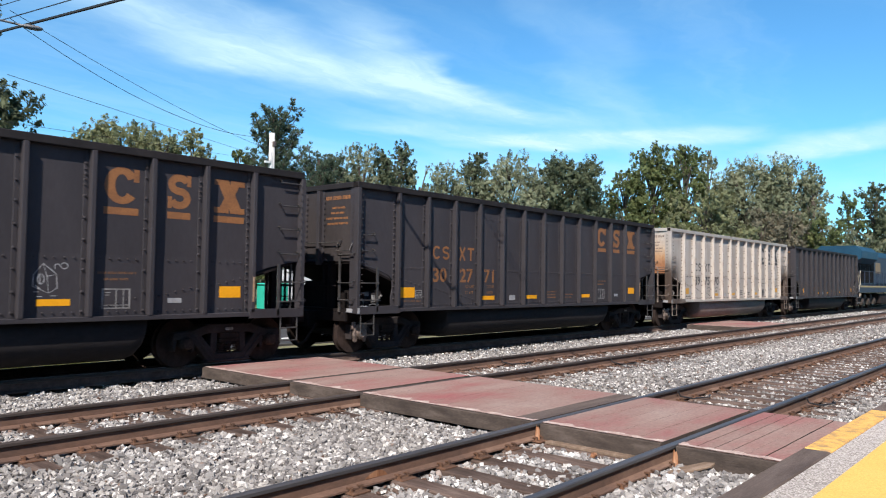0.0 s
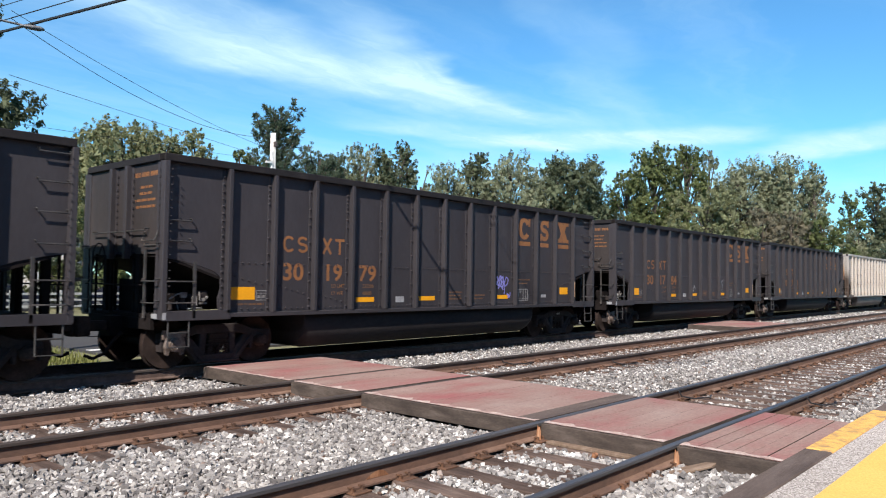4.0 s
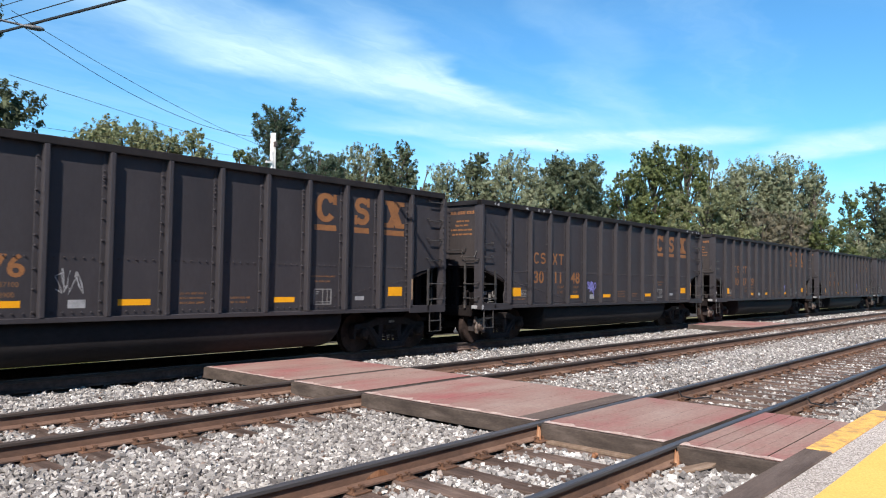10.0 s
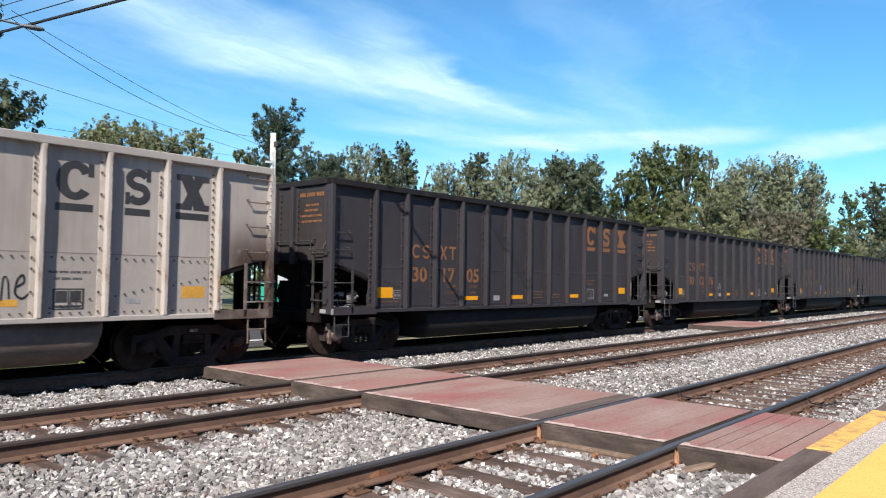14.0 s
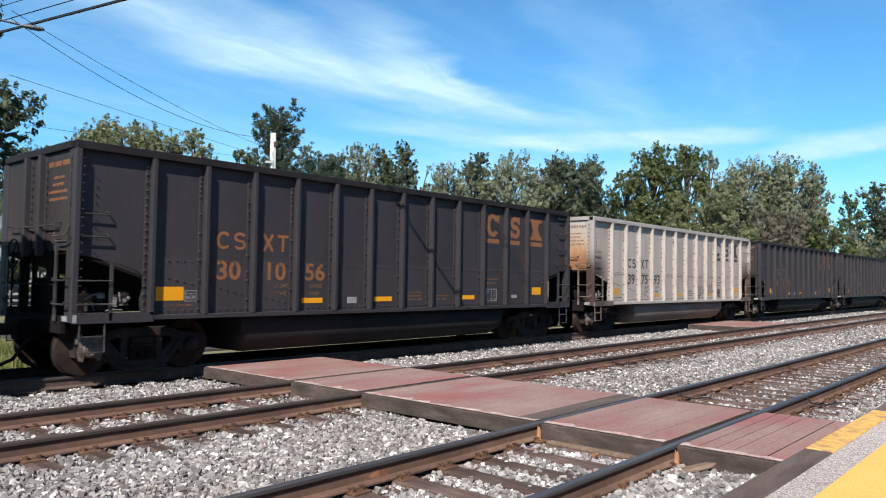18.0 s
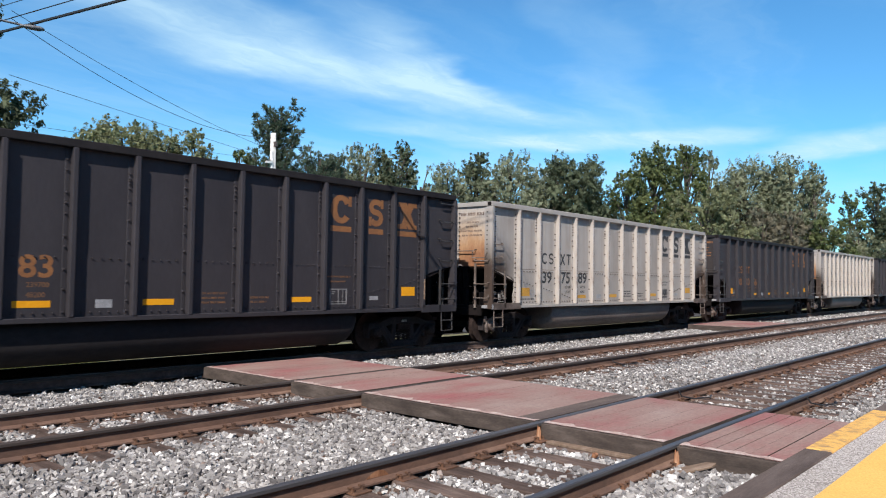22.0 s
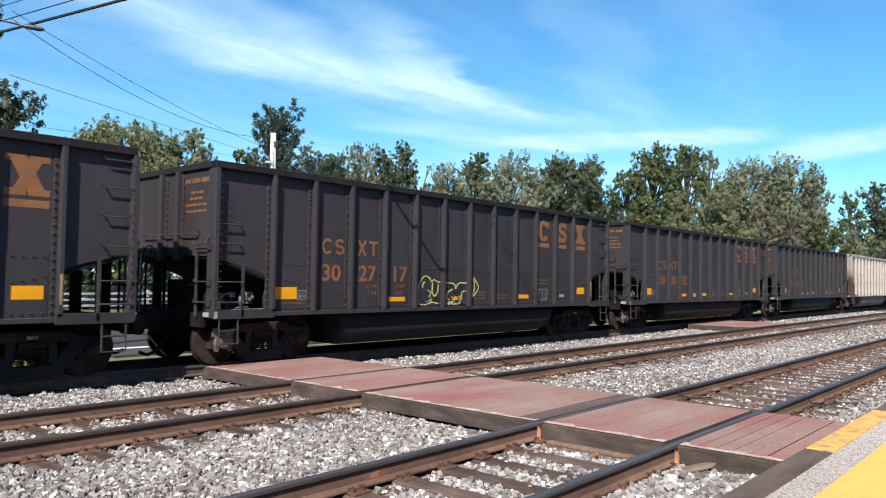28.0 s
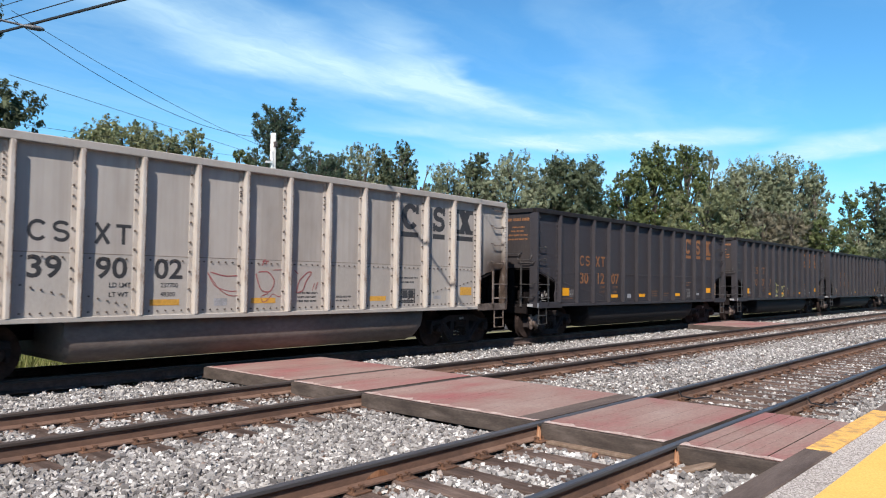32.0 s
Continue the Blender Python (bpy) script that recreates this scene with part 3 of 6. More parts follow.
def stones(name, x0, x1, y0, y1, count, size, label, rusty=False, heap=0.0, fine=False):
    x, y = rng.uniform(x0, x1, count), rng.uniform(y0, y1, count)
    keep, near = np.ones(count, bool), np.zeros(count, bool)
    for key, yc in TRACKS.items():
        d = np.abs(y - yc)
        keep &= ~((np.abs(d - GAUGE / 2) < 0.085))
        near = near | (np.abs(d - GAUGE / 2 + 0.06) < 0.27)
        low = d < 1.3
        tx = np.array(TIEX[key])
        tie = np.abs(tx[np.clip(np.searchsorted((tx[1:] + tx[:-1]) / 2, x), 0, len(tx) - 1)] - x) < 0.145
        if key == "near":
            keep &= ~(low & tie & (rng.random(count) < np.where(d < 0.8, 0.93, 0.75)))
        else:
            keep &= ~((d < 1.36) & tie & (rng.random(count) < np.where(d > 0.8, 0.97, 0.72)))
    keep &= ~((x > 7.0) & (x < 9.9) & (y > 2.0) & (y < 11.95))
    keep &= y < 12.12 + 0.02 * np.clip(x - 8, -5, 9) + rng.normal(0, 0.05, count)
    keep &= (near | (rng.random(count) < 0.06)) if rusty else (~near | (rng.random(count) < 0.25))
    if heap:
        keep = (x < 7.03) & (y < TRACKS["near"] - GAUGE / 2 - 0.10 - 0.10 * rng.random(count))
    x, y = x[keep], y[keep]
    n = len(x)
    s = 0.62 * size * np.clip(rng.lognormal(0, 0.36, n), 0.4, 1.75)
    z = np.array([bed_height(v) for v in y]) + rng.uniform(-0.032, 0.012, n)
    if heap:
        z += heap * rng.uniform(0, 1, n) ** 0.6 * np.clip((7.25 - x) / 0.5, 0.5, 1) * np.clip((TRACKS["near"] - GAUGE / 2 - y) / 0.35, 0.25, 1)
    far = np.abs(y - TRACKS["near"]) < 0.72
    z[far] -= 0.004
    if fine:
        base = np.array([(sx, sy, sz) for sz in (-0.72, 0.72) for sx, sy in ((-0.85, -0.7), (0.8, -0.8), (0.9, 0.7), (-0.75, 0.8))])
        f = np.array([(3, 2, 1), (3, 1, 0), (4, 5, 6), (4, 6, 7), (0, 1, 5), (0, 5, 4), (1, 2, 6), (1, 6, 5), (2, 3, 7), (2, 7, 6), (3, 0, 4), (3, 4, 7)])
    else:
        base = np.array([(0.9, 0, 0.6), (-0.45, 0.78, 0.6), (-0.45, -0.78, 0.6), (0.5, 0.87, -0.6), (-1.0, 0, -0.6), (0.5, -0.87, -0.6)])
        f = np.array([(0, 1, 2), (5, 4, 3), (0, 3, 1), (1, 3, 4), (1, 4, 2), (2, 4, 5), (2, 5, 0), (0, 5, 3)])
    k = len(base)
    v = base[None] * rng.uniform(0.68 if fine else 0.76, 1.0, (n, k, 1)) * rng.uniform(0.78, 1.22, (n, 1, 3)) * np.array([1.18, 1.0, 0.74]) * s[:, None, None]
    q = rng.normal(size=(n, 4)) * np.array([1.0, 0.34, 0.34, 1.0])
    q /= np.linalg.norm(q, axis=1)[:, None]
    w, a, b, c = q.T
    R = np.stack([1 - 2 * (b * b + c * c), 2 * (a * b - c * w), 2 * (a * c + b * w), 2 * (a * b + c * w), 1 - 2 * (a * a + c * c), 2 * (b * c - a * w), 2 * (a * c - b * w), 2 * (b * c + a * w), 1 - 2 * (a * a + b * b)], 1).reshape(n, 3, 3)
    v = np.einsum("nij,nkj->nki", R, v) + np.stack([x, y, z], 1)[:, None]
    faces = (f[None] + k * np.arange(n)[:, None, None]).reshape(-1, 3)
    return solid(name, fast_mesh(name, v.reshape(-1, 3), faces), RUSTSTONES if rusty else STONES, label, "ballast", kind="stuff")


stones("ballast_stones", 2.0, 11.0, 1.95, 7.0, 50000, 0.036, "loose grey crushed stone round the near track", fine=True)
stones("ballast_stones", 2.0, 13.0, 7.0, 12.3, 44000, 0.036, "loose grey crushed stone round the middle track", fine=True)
stones("ballast_stones", 11.0, 26.0, 1.9, 7.2, 32000, 0.040, "loose grey crushed stone along the rails")
stones("ballast_stones", 13.0, 30.0, 7.2, 12.3, 27000, 0.040, "loose grey crushed stone along the rails")
stones("ballast_stones", 26.0, 60.0, 2.5, 12.3, 22000, 0.06, "loose grey crushed stone further along the rails")
stones("ballast_stones", 3.2, 7.03, 1.96, 3.1, 7000, 0.041, "pale crushed stone heaped beside the platform edge", heap=0.075, fine=True)
stones("rusty_stones", 2.0, 14.0, 1.95, 12.3, 60000, 0.034, "rust-stained crushed stone beside the rails", True)
stones("rusty_stones", 14.0, 45.0, 1.95, 12.3, 60000, 0.042, "rust-stained crushed stone beside the rails", True)

# timber crossing
DX0, DX1 = 7.15, 9.76


def deck(spans, x0, x1, label, thick=0.16):
    dk = thing("timber_crossing", label, "crossing", "", "structure", (0, 0, 0))
    for y0, y1, cols in spans:
        w = (y1 - y0) / cols
        gap = 0.004 if y0 < 3 else 0.0016 if y0 < 4 else 0.0006
        for k in range(cols):
            ja, jb = 0.0, random.uniform(-0.006, 0.006)
            me = Geo().box(0, 1, gap, w - gap, -thick, 0).mesh("plank", 0.0)
            me.transform(Matrix.Diagonal((x1 + jb - x0 - ja, 1, 1, 1)))
            me.materials.append(EDGEBOARD if 4.7 < y0 < 5.2 and k == 0 else DECK)
            me.materials.append(DECKWOOD)
            for p in me.polygons:
                p.material_index = 0 if p.normal.z > 0.5 else 1
            part("plank", me, DECK, dk, "", pose(x0 + ja, y0 + k * w, 0.0 + (random.uniform(-0.003, 0.003) if y0 < 3 else random.uniform(-0.0008, 0.0008))))
        chips = Geo()
        n = max(6, int((y1 - y0) / 0.045))
        u = [y0 + (y1 - y0) * k / n for k in range(n + 1)]
        wear = [0.042 + 0.11 * abs(noise.noise((0.0, q * 2.3, x0))) + 0.22 * max(0.0, noise.noise((3.0, q * 6.0, x0))) for q in u]
        chips.add([(x0 + 0.001, q, 0.0045) for q in u] + [(x0 + w, q, 0.0045) for q, w in zip(u, wear)], [(k, n + 1 + k, n + 2 + k, k + 1) for k in range(n)])
        if chips.v:
            part("paint_chips", mesh("paint_chips", chips.v, chips.f), CHIP, dk, "pale wood where the paint has chipped")["kind"] = "stuff"
        part("edge_board", Geo().box(x0 - 0.045, x0 - 0.002, y0, y1, -thick - 0.03, -0.006).mesh("edge_board", 0.006), DECKWOOD, dk, "dark timber along the end of the planks")
    return dk


cn, cm, cf = TRACKS["near"], TRACKS["middle"], TRACKS["far"]
h = GAUGE / 2
deck([(2.12, cn - h - 0.06, 6), (cn - h + 0.10, cn + h - 0.06, 5), (cn + h + 0.06, cm - h - 0.06, 10), (cm - h + 0.10, cm + h - 0.06, 5), (cm + h + 0.06, cf - h - 0.30, 9)], DX0, DX1, "faded red timber planks across the tracks")
deck([(cm + h + 0.06, cf - h - 0.30, 9)], 28.3, 33.0, "faded red timber planks further down the line")

# splintered pieces beside the planks
for x, y, zr in ((7.06, 4.70, 30), (7.02, 3.06, 24)):
    g = Geo()
    g.prism([(-0.03, -0.2), (0.03, -0.2), (0.022, -0.07), (0.012, -0.01), (0.0, -0.05), (-0.012, -0.03), (-0.025, -0.08)], 0, -0.012, 0.012)
    sp = solid("splintered_stake", g.mesh("splintered_stake", 0.004), SPLINTER, "split orange wooden stake beside the rail", "stake")
    sp.matrix_basis = pose(x, y, 0, 0, 8, zr)
sp = solid("broken_board", Geo().prism([(-0.26, -0.05), (-0.1, -0.07), (0.2, -0.06), (0.28, -0.02), (0.22, 0.05), (-0.12, 0.06), (-0.24, 0.02)], 2, -0.012, 0.012).mesh("broken_board", 0.004), TANBOARD, "broken piece of brown board on the stones", "board")
sp.matrix_basis = pose(6.74, 2.80, -0.112, 3, -6, -28)
solid("low_board", Geo().box(6.99, 7.09, 3.36, 4.56, -0.20, -0.165).mesh("low_board", 0.006), TANBOARD, "brown board lying at the foot of the planks", "board")
solid("wood_chip", Geo().prism([(-0.05, -0.02), (0.03, -0.035), (0.055, 0.0), (0.02, 0.03), (-0.04, 0.025)], 2, -0.015, 0.02).mesh("wood_chip", 0.006), SPLINTER, "small orange wood chip on the stones", "wood chip").matrix_basis = pose(6.80, 3.84, -0.172, 6, -5, 20)
# fresh rust on the outer web of the near rail
solid("rust_patch", mesh("rust_patch", [(4.44, cn + h - 0.0185, -0.135), (4.72, cn + h - 0.0185, -0.138), (4.68, cn + h - 0.0155, -0.10), (4.60, cn + h - 0.0148, -0.07), (4.50, cn + h - 0.0155, -0.10)], [(0, 1, 2, 3, 4)]), SPLINTER, "bright orange rust on the rail web", "rust stain", kind="structure")
# bond wires looped round the rail joints
for x, y in ((12.6, cm + h), (14.4, cm - h), (10.9, cn + h), (11.7, cn - h)):
    w = Geo().bar([(x, y - 0.05, -0.03), (x + 0.03, y - 0.08, -0.11), (x + 0.25, y - 0.18, -0.16), (x + 0.6, y - 0.3, -0.16), (x + 0.9, y - 0.2, -0.17)], 0.012, 5)
    solid("bond_wire", w, CABLE, "black bond wire clipped to the rail", "wire", "bond wires")

# platform
solid("platform", Geo().box(-30, 150, -8, 1.86, -0.5, 0.0), ASPHALT, "light grey asphalt station platform", "platform", kind="structure")
solid("platform_edge_board", Geo().box(-30, 7.86, 1.862, 2.115, -0.45, 0.012).mesh("platform_edge_board", 0.012), EDGEBOARD, "grey weathered timber along the platform edge", "board", kind="structure")
solid("platform_edge_board", Geo().box(10.9, 150, 1.862, 2.115, -0.45, 0.012).mesh("platform_edge_board", 0.012), EDGEBOARD, "grey weathered timber along the platform edge", "board", kind="structure")
solid("yellow_edge_board", Geo().box(7.865, 10.895, 1.864, 2.112, -0.45, 0.016).mesh("yellow_edge_board", 0.012), YPAINT2, "chipped yellow painted board at the crossing", "board", kind="structure")
solid("yellow_line", Geo().box(-30, 150, 1.10, 1.585, -0.002, 0.005), YPAINT, "broad yellow warning line painted on the platform", "marking", kind="structure")


# added wall, never in view: cuts off low sky and warms the bounce
solid("wall_station", Geo().box(-30, 60, -8.5, -8.1, -0.5, 6.8), BLOCKERBROWN, "plain brown wall added behind the view to block low sky", "wall", kind="structure")


# ---- far side: road, shed, cars, poles, wires ----
solid("road", Geo().box(8.3, 52, 17.9, 28.5, -0.7, -0.36), ROADM, "dark asphalt road behind the tracks", "road", kind="structure")


solid("road_line", Geo().box(8.4, 52, 19.45, 19.75, -0.361, -0.354), FENCEWHITE, "white line painted along the road", "marking", kind="structure")


def utility_pole(x, y, top, r, mat, label):
    t = thing("utility_pole", label, "pole", "", "", (x, y, -0.6))
    g = Geo()
    n = 12
    v = [((r * (1 - 0.25 * k)) * math.cos(2 * math.pi * i / n), (r * (1 - 0.25 * k)) * math.sin(2 * math.pi * i / n), k * (top + 0.6)) for k in (0, 1) for i in range(n)]
    g.add(v, [(i, (i + 1) % n, n + (i + 1) % n, n + i) for i in range(n)] + [tuple(range(n, 2 * n))])
    part("shaft", g.mesh("shaft", 0, True), mat, t)
    return t


up = utility_pole(17.87, 25.0, 7.52, 0.15, POLEWHITE, "pale weathered utility pole behind the tracks")
part("wire_clamp", Geo().box(-0.05, 0.05, -0.22, -0.1, 7.55, 7.75), PALESTEEL, up)
part("pole_bracket", Geo().box(-0.36, -0.1, -0.1, 0.0, 6.86, 6.94), FENCEWHITE, up)
utility_pole(3.9, 18.0, 8.6, 0.16, BARK, "wooden utility pole with a street lamp arm")


def sag(a, b, drop, n=16):
    a, b = Vector(a), Vector(b)
    return [a.lerp(b, k / n) - Vector((0, 0, drop * 4 * (k / n) * (1 - k / n))) for k in range(n + 1)]


def wire(a, b, drop, r, label):
    return solid("overhead_wire", Geo().bar(sag(a, b, drop), r, 5), CABLE, label, "wire", "overhead wires")


utility_pole(4.7, 25.2, 9.2, 0.16, BARK, "wooden utility pole that carries the cables")
wire((4.7, 25.1, 7.3), (11.62, -8.0, 7.3), 0.0, 0.034, "thick black cable bundle over the tracks")
solid("overhead_wire", Geo().bar([(4.7, 25.1, 8.75), (6.3, 26.95, 8.722), (13.513, -10.0, 8.722)], 0.015, 5), CABLE, "black cable over the tracks", "wire", "overhead wires")
solid("overhead_wire", Geo().bar([(4.7, 25.1, 9.1), (6.682, 23.816, 9.006), (13.676, -10.4, 9.006)], 0.011, 5), CABLE, "black cable over the tracks", "wire", "overhead wires")
wire((5.61, 17.5, 7.33), (17.75, 24.9, 6.784), 0.21, 0.007, "thin black wire to the pale pole")
wire((5.61, 17.5, 7.158), (17.75, 24.9, 7.302), 0.657, 0.008, "thin black wire to the pale pole")
wire((5.61, 17.5, 5.919), (17.75, 24.9, 6.41), 0.006, 0.006, "thin black wire to the pale pole")
wire((5.61, 17.5, 4.886), (17.75, 24.9, 6.351), 0.015, 0.005, "thin black wire to the pale pole")

lamp = thing("street_lamp", "grey cobra-head street lamp on a curved arm", "street lamp", "", "", (4.0, 18.0, 6.72))
part("arm", Geo().bar([(-0.1, 0.0, 0.0), (0.6, -0.15, 0.28), (1.2, -0.3, 0.40), (1.85, -0.43, 0.37)], 0.024, 8), LAMPGREY, lamp)
hd = Geo()
hd.lathe([(-0.42, 0.02), (-0.38, 0.06), (-0.1, 0.13), (0.2, 0.14), (0.34, 0.08), (0.38, 0.01)], 12)
hm = hd.mesh("head", 0, True)
part("head", hm, LAMPGREY, lamp, "", Matrix.Translation((2.05, -0.5, 0.35)) @ Matrix.Rotation(radians(-104), 4, "Z") @ Matrix.Diagonal((0.6, 0.62, 0.4, 1)))

box_ = thing("utility_cabinet", "bright green utility cabinet beside the road", "cabinet", "", "", (20.25, 28.0, -0.6))
part("body", Geo().box(-0.65, 0.65, -0.3, 0.3, 0.0, 1.95).mesh("body", 0.02), GREEN, box_)
part("plinth", Geo().box(-0.7, 0.7, -0.35, 0.35, 0.0, 0.5).mesh("plinth", 0.02), FENCEWHITE, box_)

fence = thing("fence", "white post-and-rail fence behind the road", "fence", "", "", (4.0, 40.9, -0.42))
post_mesh = Geo().box(-0.06, 0.06, -0.06, 0.06, 0.0, 1.16).prism([(-0.06, 1.16), (0.06, 1.16), (0.0, 1.2)], 1, -0.06, 0.06).mesh("post", 0.006)
rail_board = Geo().box(0.0, 2.4, -0.095, -0.062, -0.06, 0.06).mesh("fence_rail", 0.005)
for k in range(10):
    part("post", post_mesh, FENCESHADE, fence, "", pose(2.4 * k, 0, 0))
    for z in (0.35, 0.68, 1.0):
        if k < 9:
            part("fence_rail", rail_board, FENCESHADE, fence, "", pose(2.4 * k, 0, z))
road_sign = thing("road_sign", "small white sign on a grey post", "sign", "", "", (13.35, 37.2, -0.42))
part("post", Geo().box(-0.03, 0.03, -0.02, 0.02, 0.0, 2.15), LAMPGREY, road_sign)
part("panel", Geo().box(-0.17, 0.17, -0.035, -0.022, 1.66, 2.14).mesh("panel", 0.004), FENCEWHITE, road_sign, "white panel")
lines = Geo()
for z, w in ((2.02, 0.11), (1.94, 0.08), (1.86, 0.11), (1.76, 0.06)):
    lines.box(-w, w, -0.038, -0.0355, z, z + 0.035)
part("lettering", lines, CABLE, road_sign, "dark bars of writing")

# small pale building behind the road
shed = thing("shed", "small pale grey shed with a white roof", "building", "", "", (27.4, 33.0, -0.6))
part("wall", Geo().box(0.0, 7.5, 0.0, 0.15, 0.0, 2.75), SHEDGREY, shed)
part("wall", Geo().box(0.0, 7.5, 4.35, 4.5, 0.0, 2.75), SHEDGREY, shed)
for x in (0.002, 7.348):
    part("wall", Geo().box(x, x + 0.15, 0.152, 4.348, 0.0, 2.748), SHEDGREY, shed)
part("roof", Geo().prism([(-0.3, 2.74), (2.25, 3.35), (4.8, 2.74), (4.8, 2.86), (2.25, 3.48), (-0.3, 2.86)], 0, -0.3, 7.8), FENCEWHITE, shed, "white sheet roof")
part("fascia", Geo().box(-0.3, 7.8, -0.335, -0.303, 2.66, 2.88), FENCEWHITE, shed)
for x, w, z0, z1 in ((0.75, 0.35, 0.1, 2.3), (1.7, 0.5, 1.2, 2.2), (3.4, 1.0, 0.1, 2.2), (5.4, 0.9, 1.1, 2.1)):
    part("door" if z0 < 1 else "window", Geo().box(x, x + w, -0.03, -0.004, z0, z1), CABLE, shed, "dark door" if z0 < 1 else "dark window pane")
    fr = Geo().box(x - 0.07, x, -0.045, -0.004, z0, z1 + 0.07).box(x + w, x + w + 0.07, -0.045, -0.004, z0, z1 + 0.07).box(x, x + w, -0.045, -0.004, z1, z1 + 0.07)
    part("door_frame" if z0 < 1 else "window_frame", fr, FENCEWHITE, shed)


house = thing("house", "white boarded house half hidden by foliage", "house", "", "", (14.6, 47.9, -0.6))
part("wall", Geo().prism([(0.0, 0.0), (5.5, 0.0), (5.5, 4.2), (2.75, 5.9), (0.0, 4.2)], 1, 0.0, 0.2), FENCEWHITE, house, "white gable wall")
part("wall", Geo().box(0.0, 5.5, 5.8, 6.0, 0.0, 4.2), FENCEWHITE, house)
for x in (0.002, 5.348):
    part("wall", Geo().box(x, x + 0.15, 0.202, 5.798, 0.0, 4.198), FENCEWHITE, house)
for a in ([(-0.4, 4.05), (2.75, 6.05), (2.75, 6.2), (-0.4, 4.2)], [(5.9, 4.05), (2.75, 6.05), (2.75, 6.2), (5.9, 4.2)]):
    part("roof", Geo().prism(a, 1, -0.3, 6.3), LAMPGREY, house, "grey shingle roof")
for x in (0.9, 3.4):
    part("window", Geo().box(x, x + 1.0, -0.03, -0.004, 1.6, 3.0), CARGLASS, house, "dark window pane")


def parked_car(x, y):
    c = thing("parked_car", "dark blue parked car beside the road", "car", "", "", (x, y, -0.42))
    body = Geo().prism([(-2.1, 0.3), (-2.15, 0.62), (-1.9, 0.84), (-1.0, 0.92), (1.55, 0.94), (2.12, 0.86), (2.16, 0.4), (2.05, 0.26)], 1, -0.85, 0.85)
    part("body", body.mesh("body", 0.04), CARBLUE, c)
    cab = Geo().prism([(-0.95, 0.92), (-0.35, 1.36), (0.85, 1.38), (1.5, 0.94)], 1, -0.74, 0.74)
    part("roof", cab.mesh("roof", 0.05), CARBLUE, c)
    for a in ([(-0.78, 0.95), (-0.33, 1.28), (0.18, 1.30), (0.18, 0.95)], [(0.26, 0.95), (0.26, 1.30), (0.80, 1.30), (1.25, 0.97)]):
        part("window", Geo().prism(a, 1, -0.756, -0.742), CARGLASS, c, "dark side window")
    for wx in (-1.35, 1.35):
        for wy in (-0.84, 0.66):
            wheel = part("wheel", Geo().disc(wx, wy, wy + 0.18, 0.32, 0.32, 20).mesh("wheel"), CABLE, c, "black tyre")
            part("rim", Geo().disc(wx, wy - 0.012 if wy < 0 else wy + 0.182, wy - 0.002 if wy < 0 else wy + 0.19, 0.32, 0.19, 14).mesh("rim"), LAMPGREY, wheel, "grey wheel rim")
    part("headlight", Geo().box(-2.16, -2.05, -0.75, -0.45, 0.58, 0.70), FENCEWHITE, c)
    part("tail_light", Geo().box(2.09, 2.17, -0.75, -0.45, 0.6, 0.74), TAGRED, c)
    part("bumper", Geo().box(-2.22, -2.14, -0.8, 0.8, 0.3, 0.46).mesh("bumper", 0.02), CABLE, c)
    return c


parked_car(13.6, 43.6)
parked_car(20.2, 43.8)

# grass behind the tracks
gn = 16000
gx, gy = rng.uniform(-2, 7.6, gn), rng.uniform(0, 1, gn)
lo = 16.9 + 1.6 * np.clip((gx - 8.0) / 4.0, 0, 1)
gy = lo + gy * (24.5 - lo)
ht = rng.uniform(0.08, 0.32, gn)
an = rng.uniform(0, 6.28, gn)
b0 = np.stack([gx - 0.02 * np.cos(an), gy - 0.02 * np.sin(an), np.full(gn, -0.42)], 1)
b1 = np.stack([gx + 0.02 * np.cos(an), gy + 0.02 * np.sin(an), np.full(gn, -0.42)], 1)
b2 = np.stack([gx + rng.normal(0, 0.06, gn), gy + rng.normal(0, 0.06, gn), -0.44 + ht], 1)
solid("grass", fast_mesh("grass", np.stack([b0, b1, b2], 1).reshape(-1, 3), np.arange(gn * 3).reshape(-1, 3)), GRASS, "dry green grass beside the tracks", "grass", kind="stuff")


# ---- trees ----
KINDS = ("leafy mid-green deciduous tree", "dark green dense deciduous tree", "pale grey-green deciduous tree", "yellow-green leafy tree", "brownish half-bare tree", "dark green pine with open tiers")


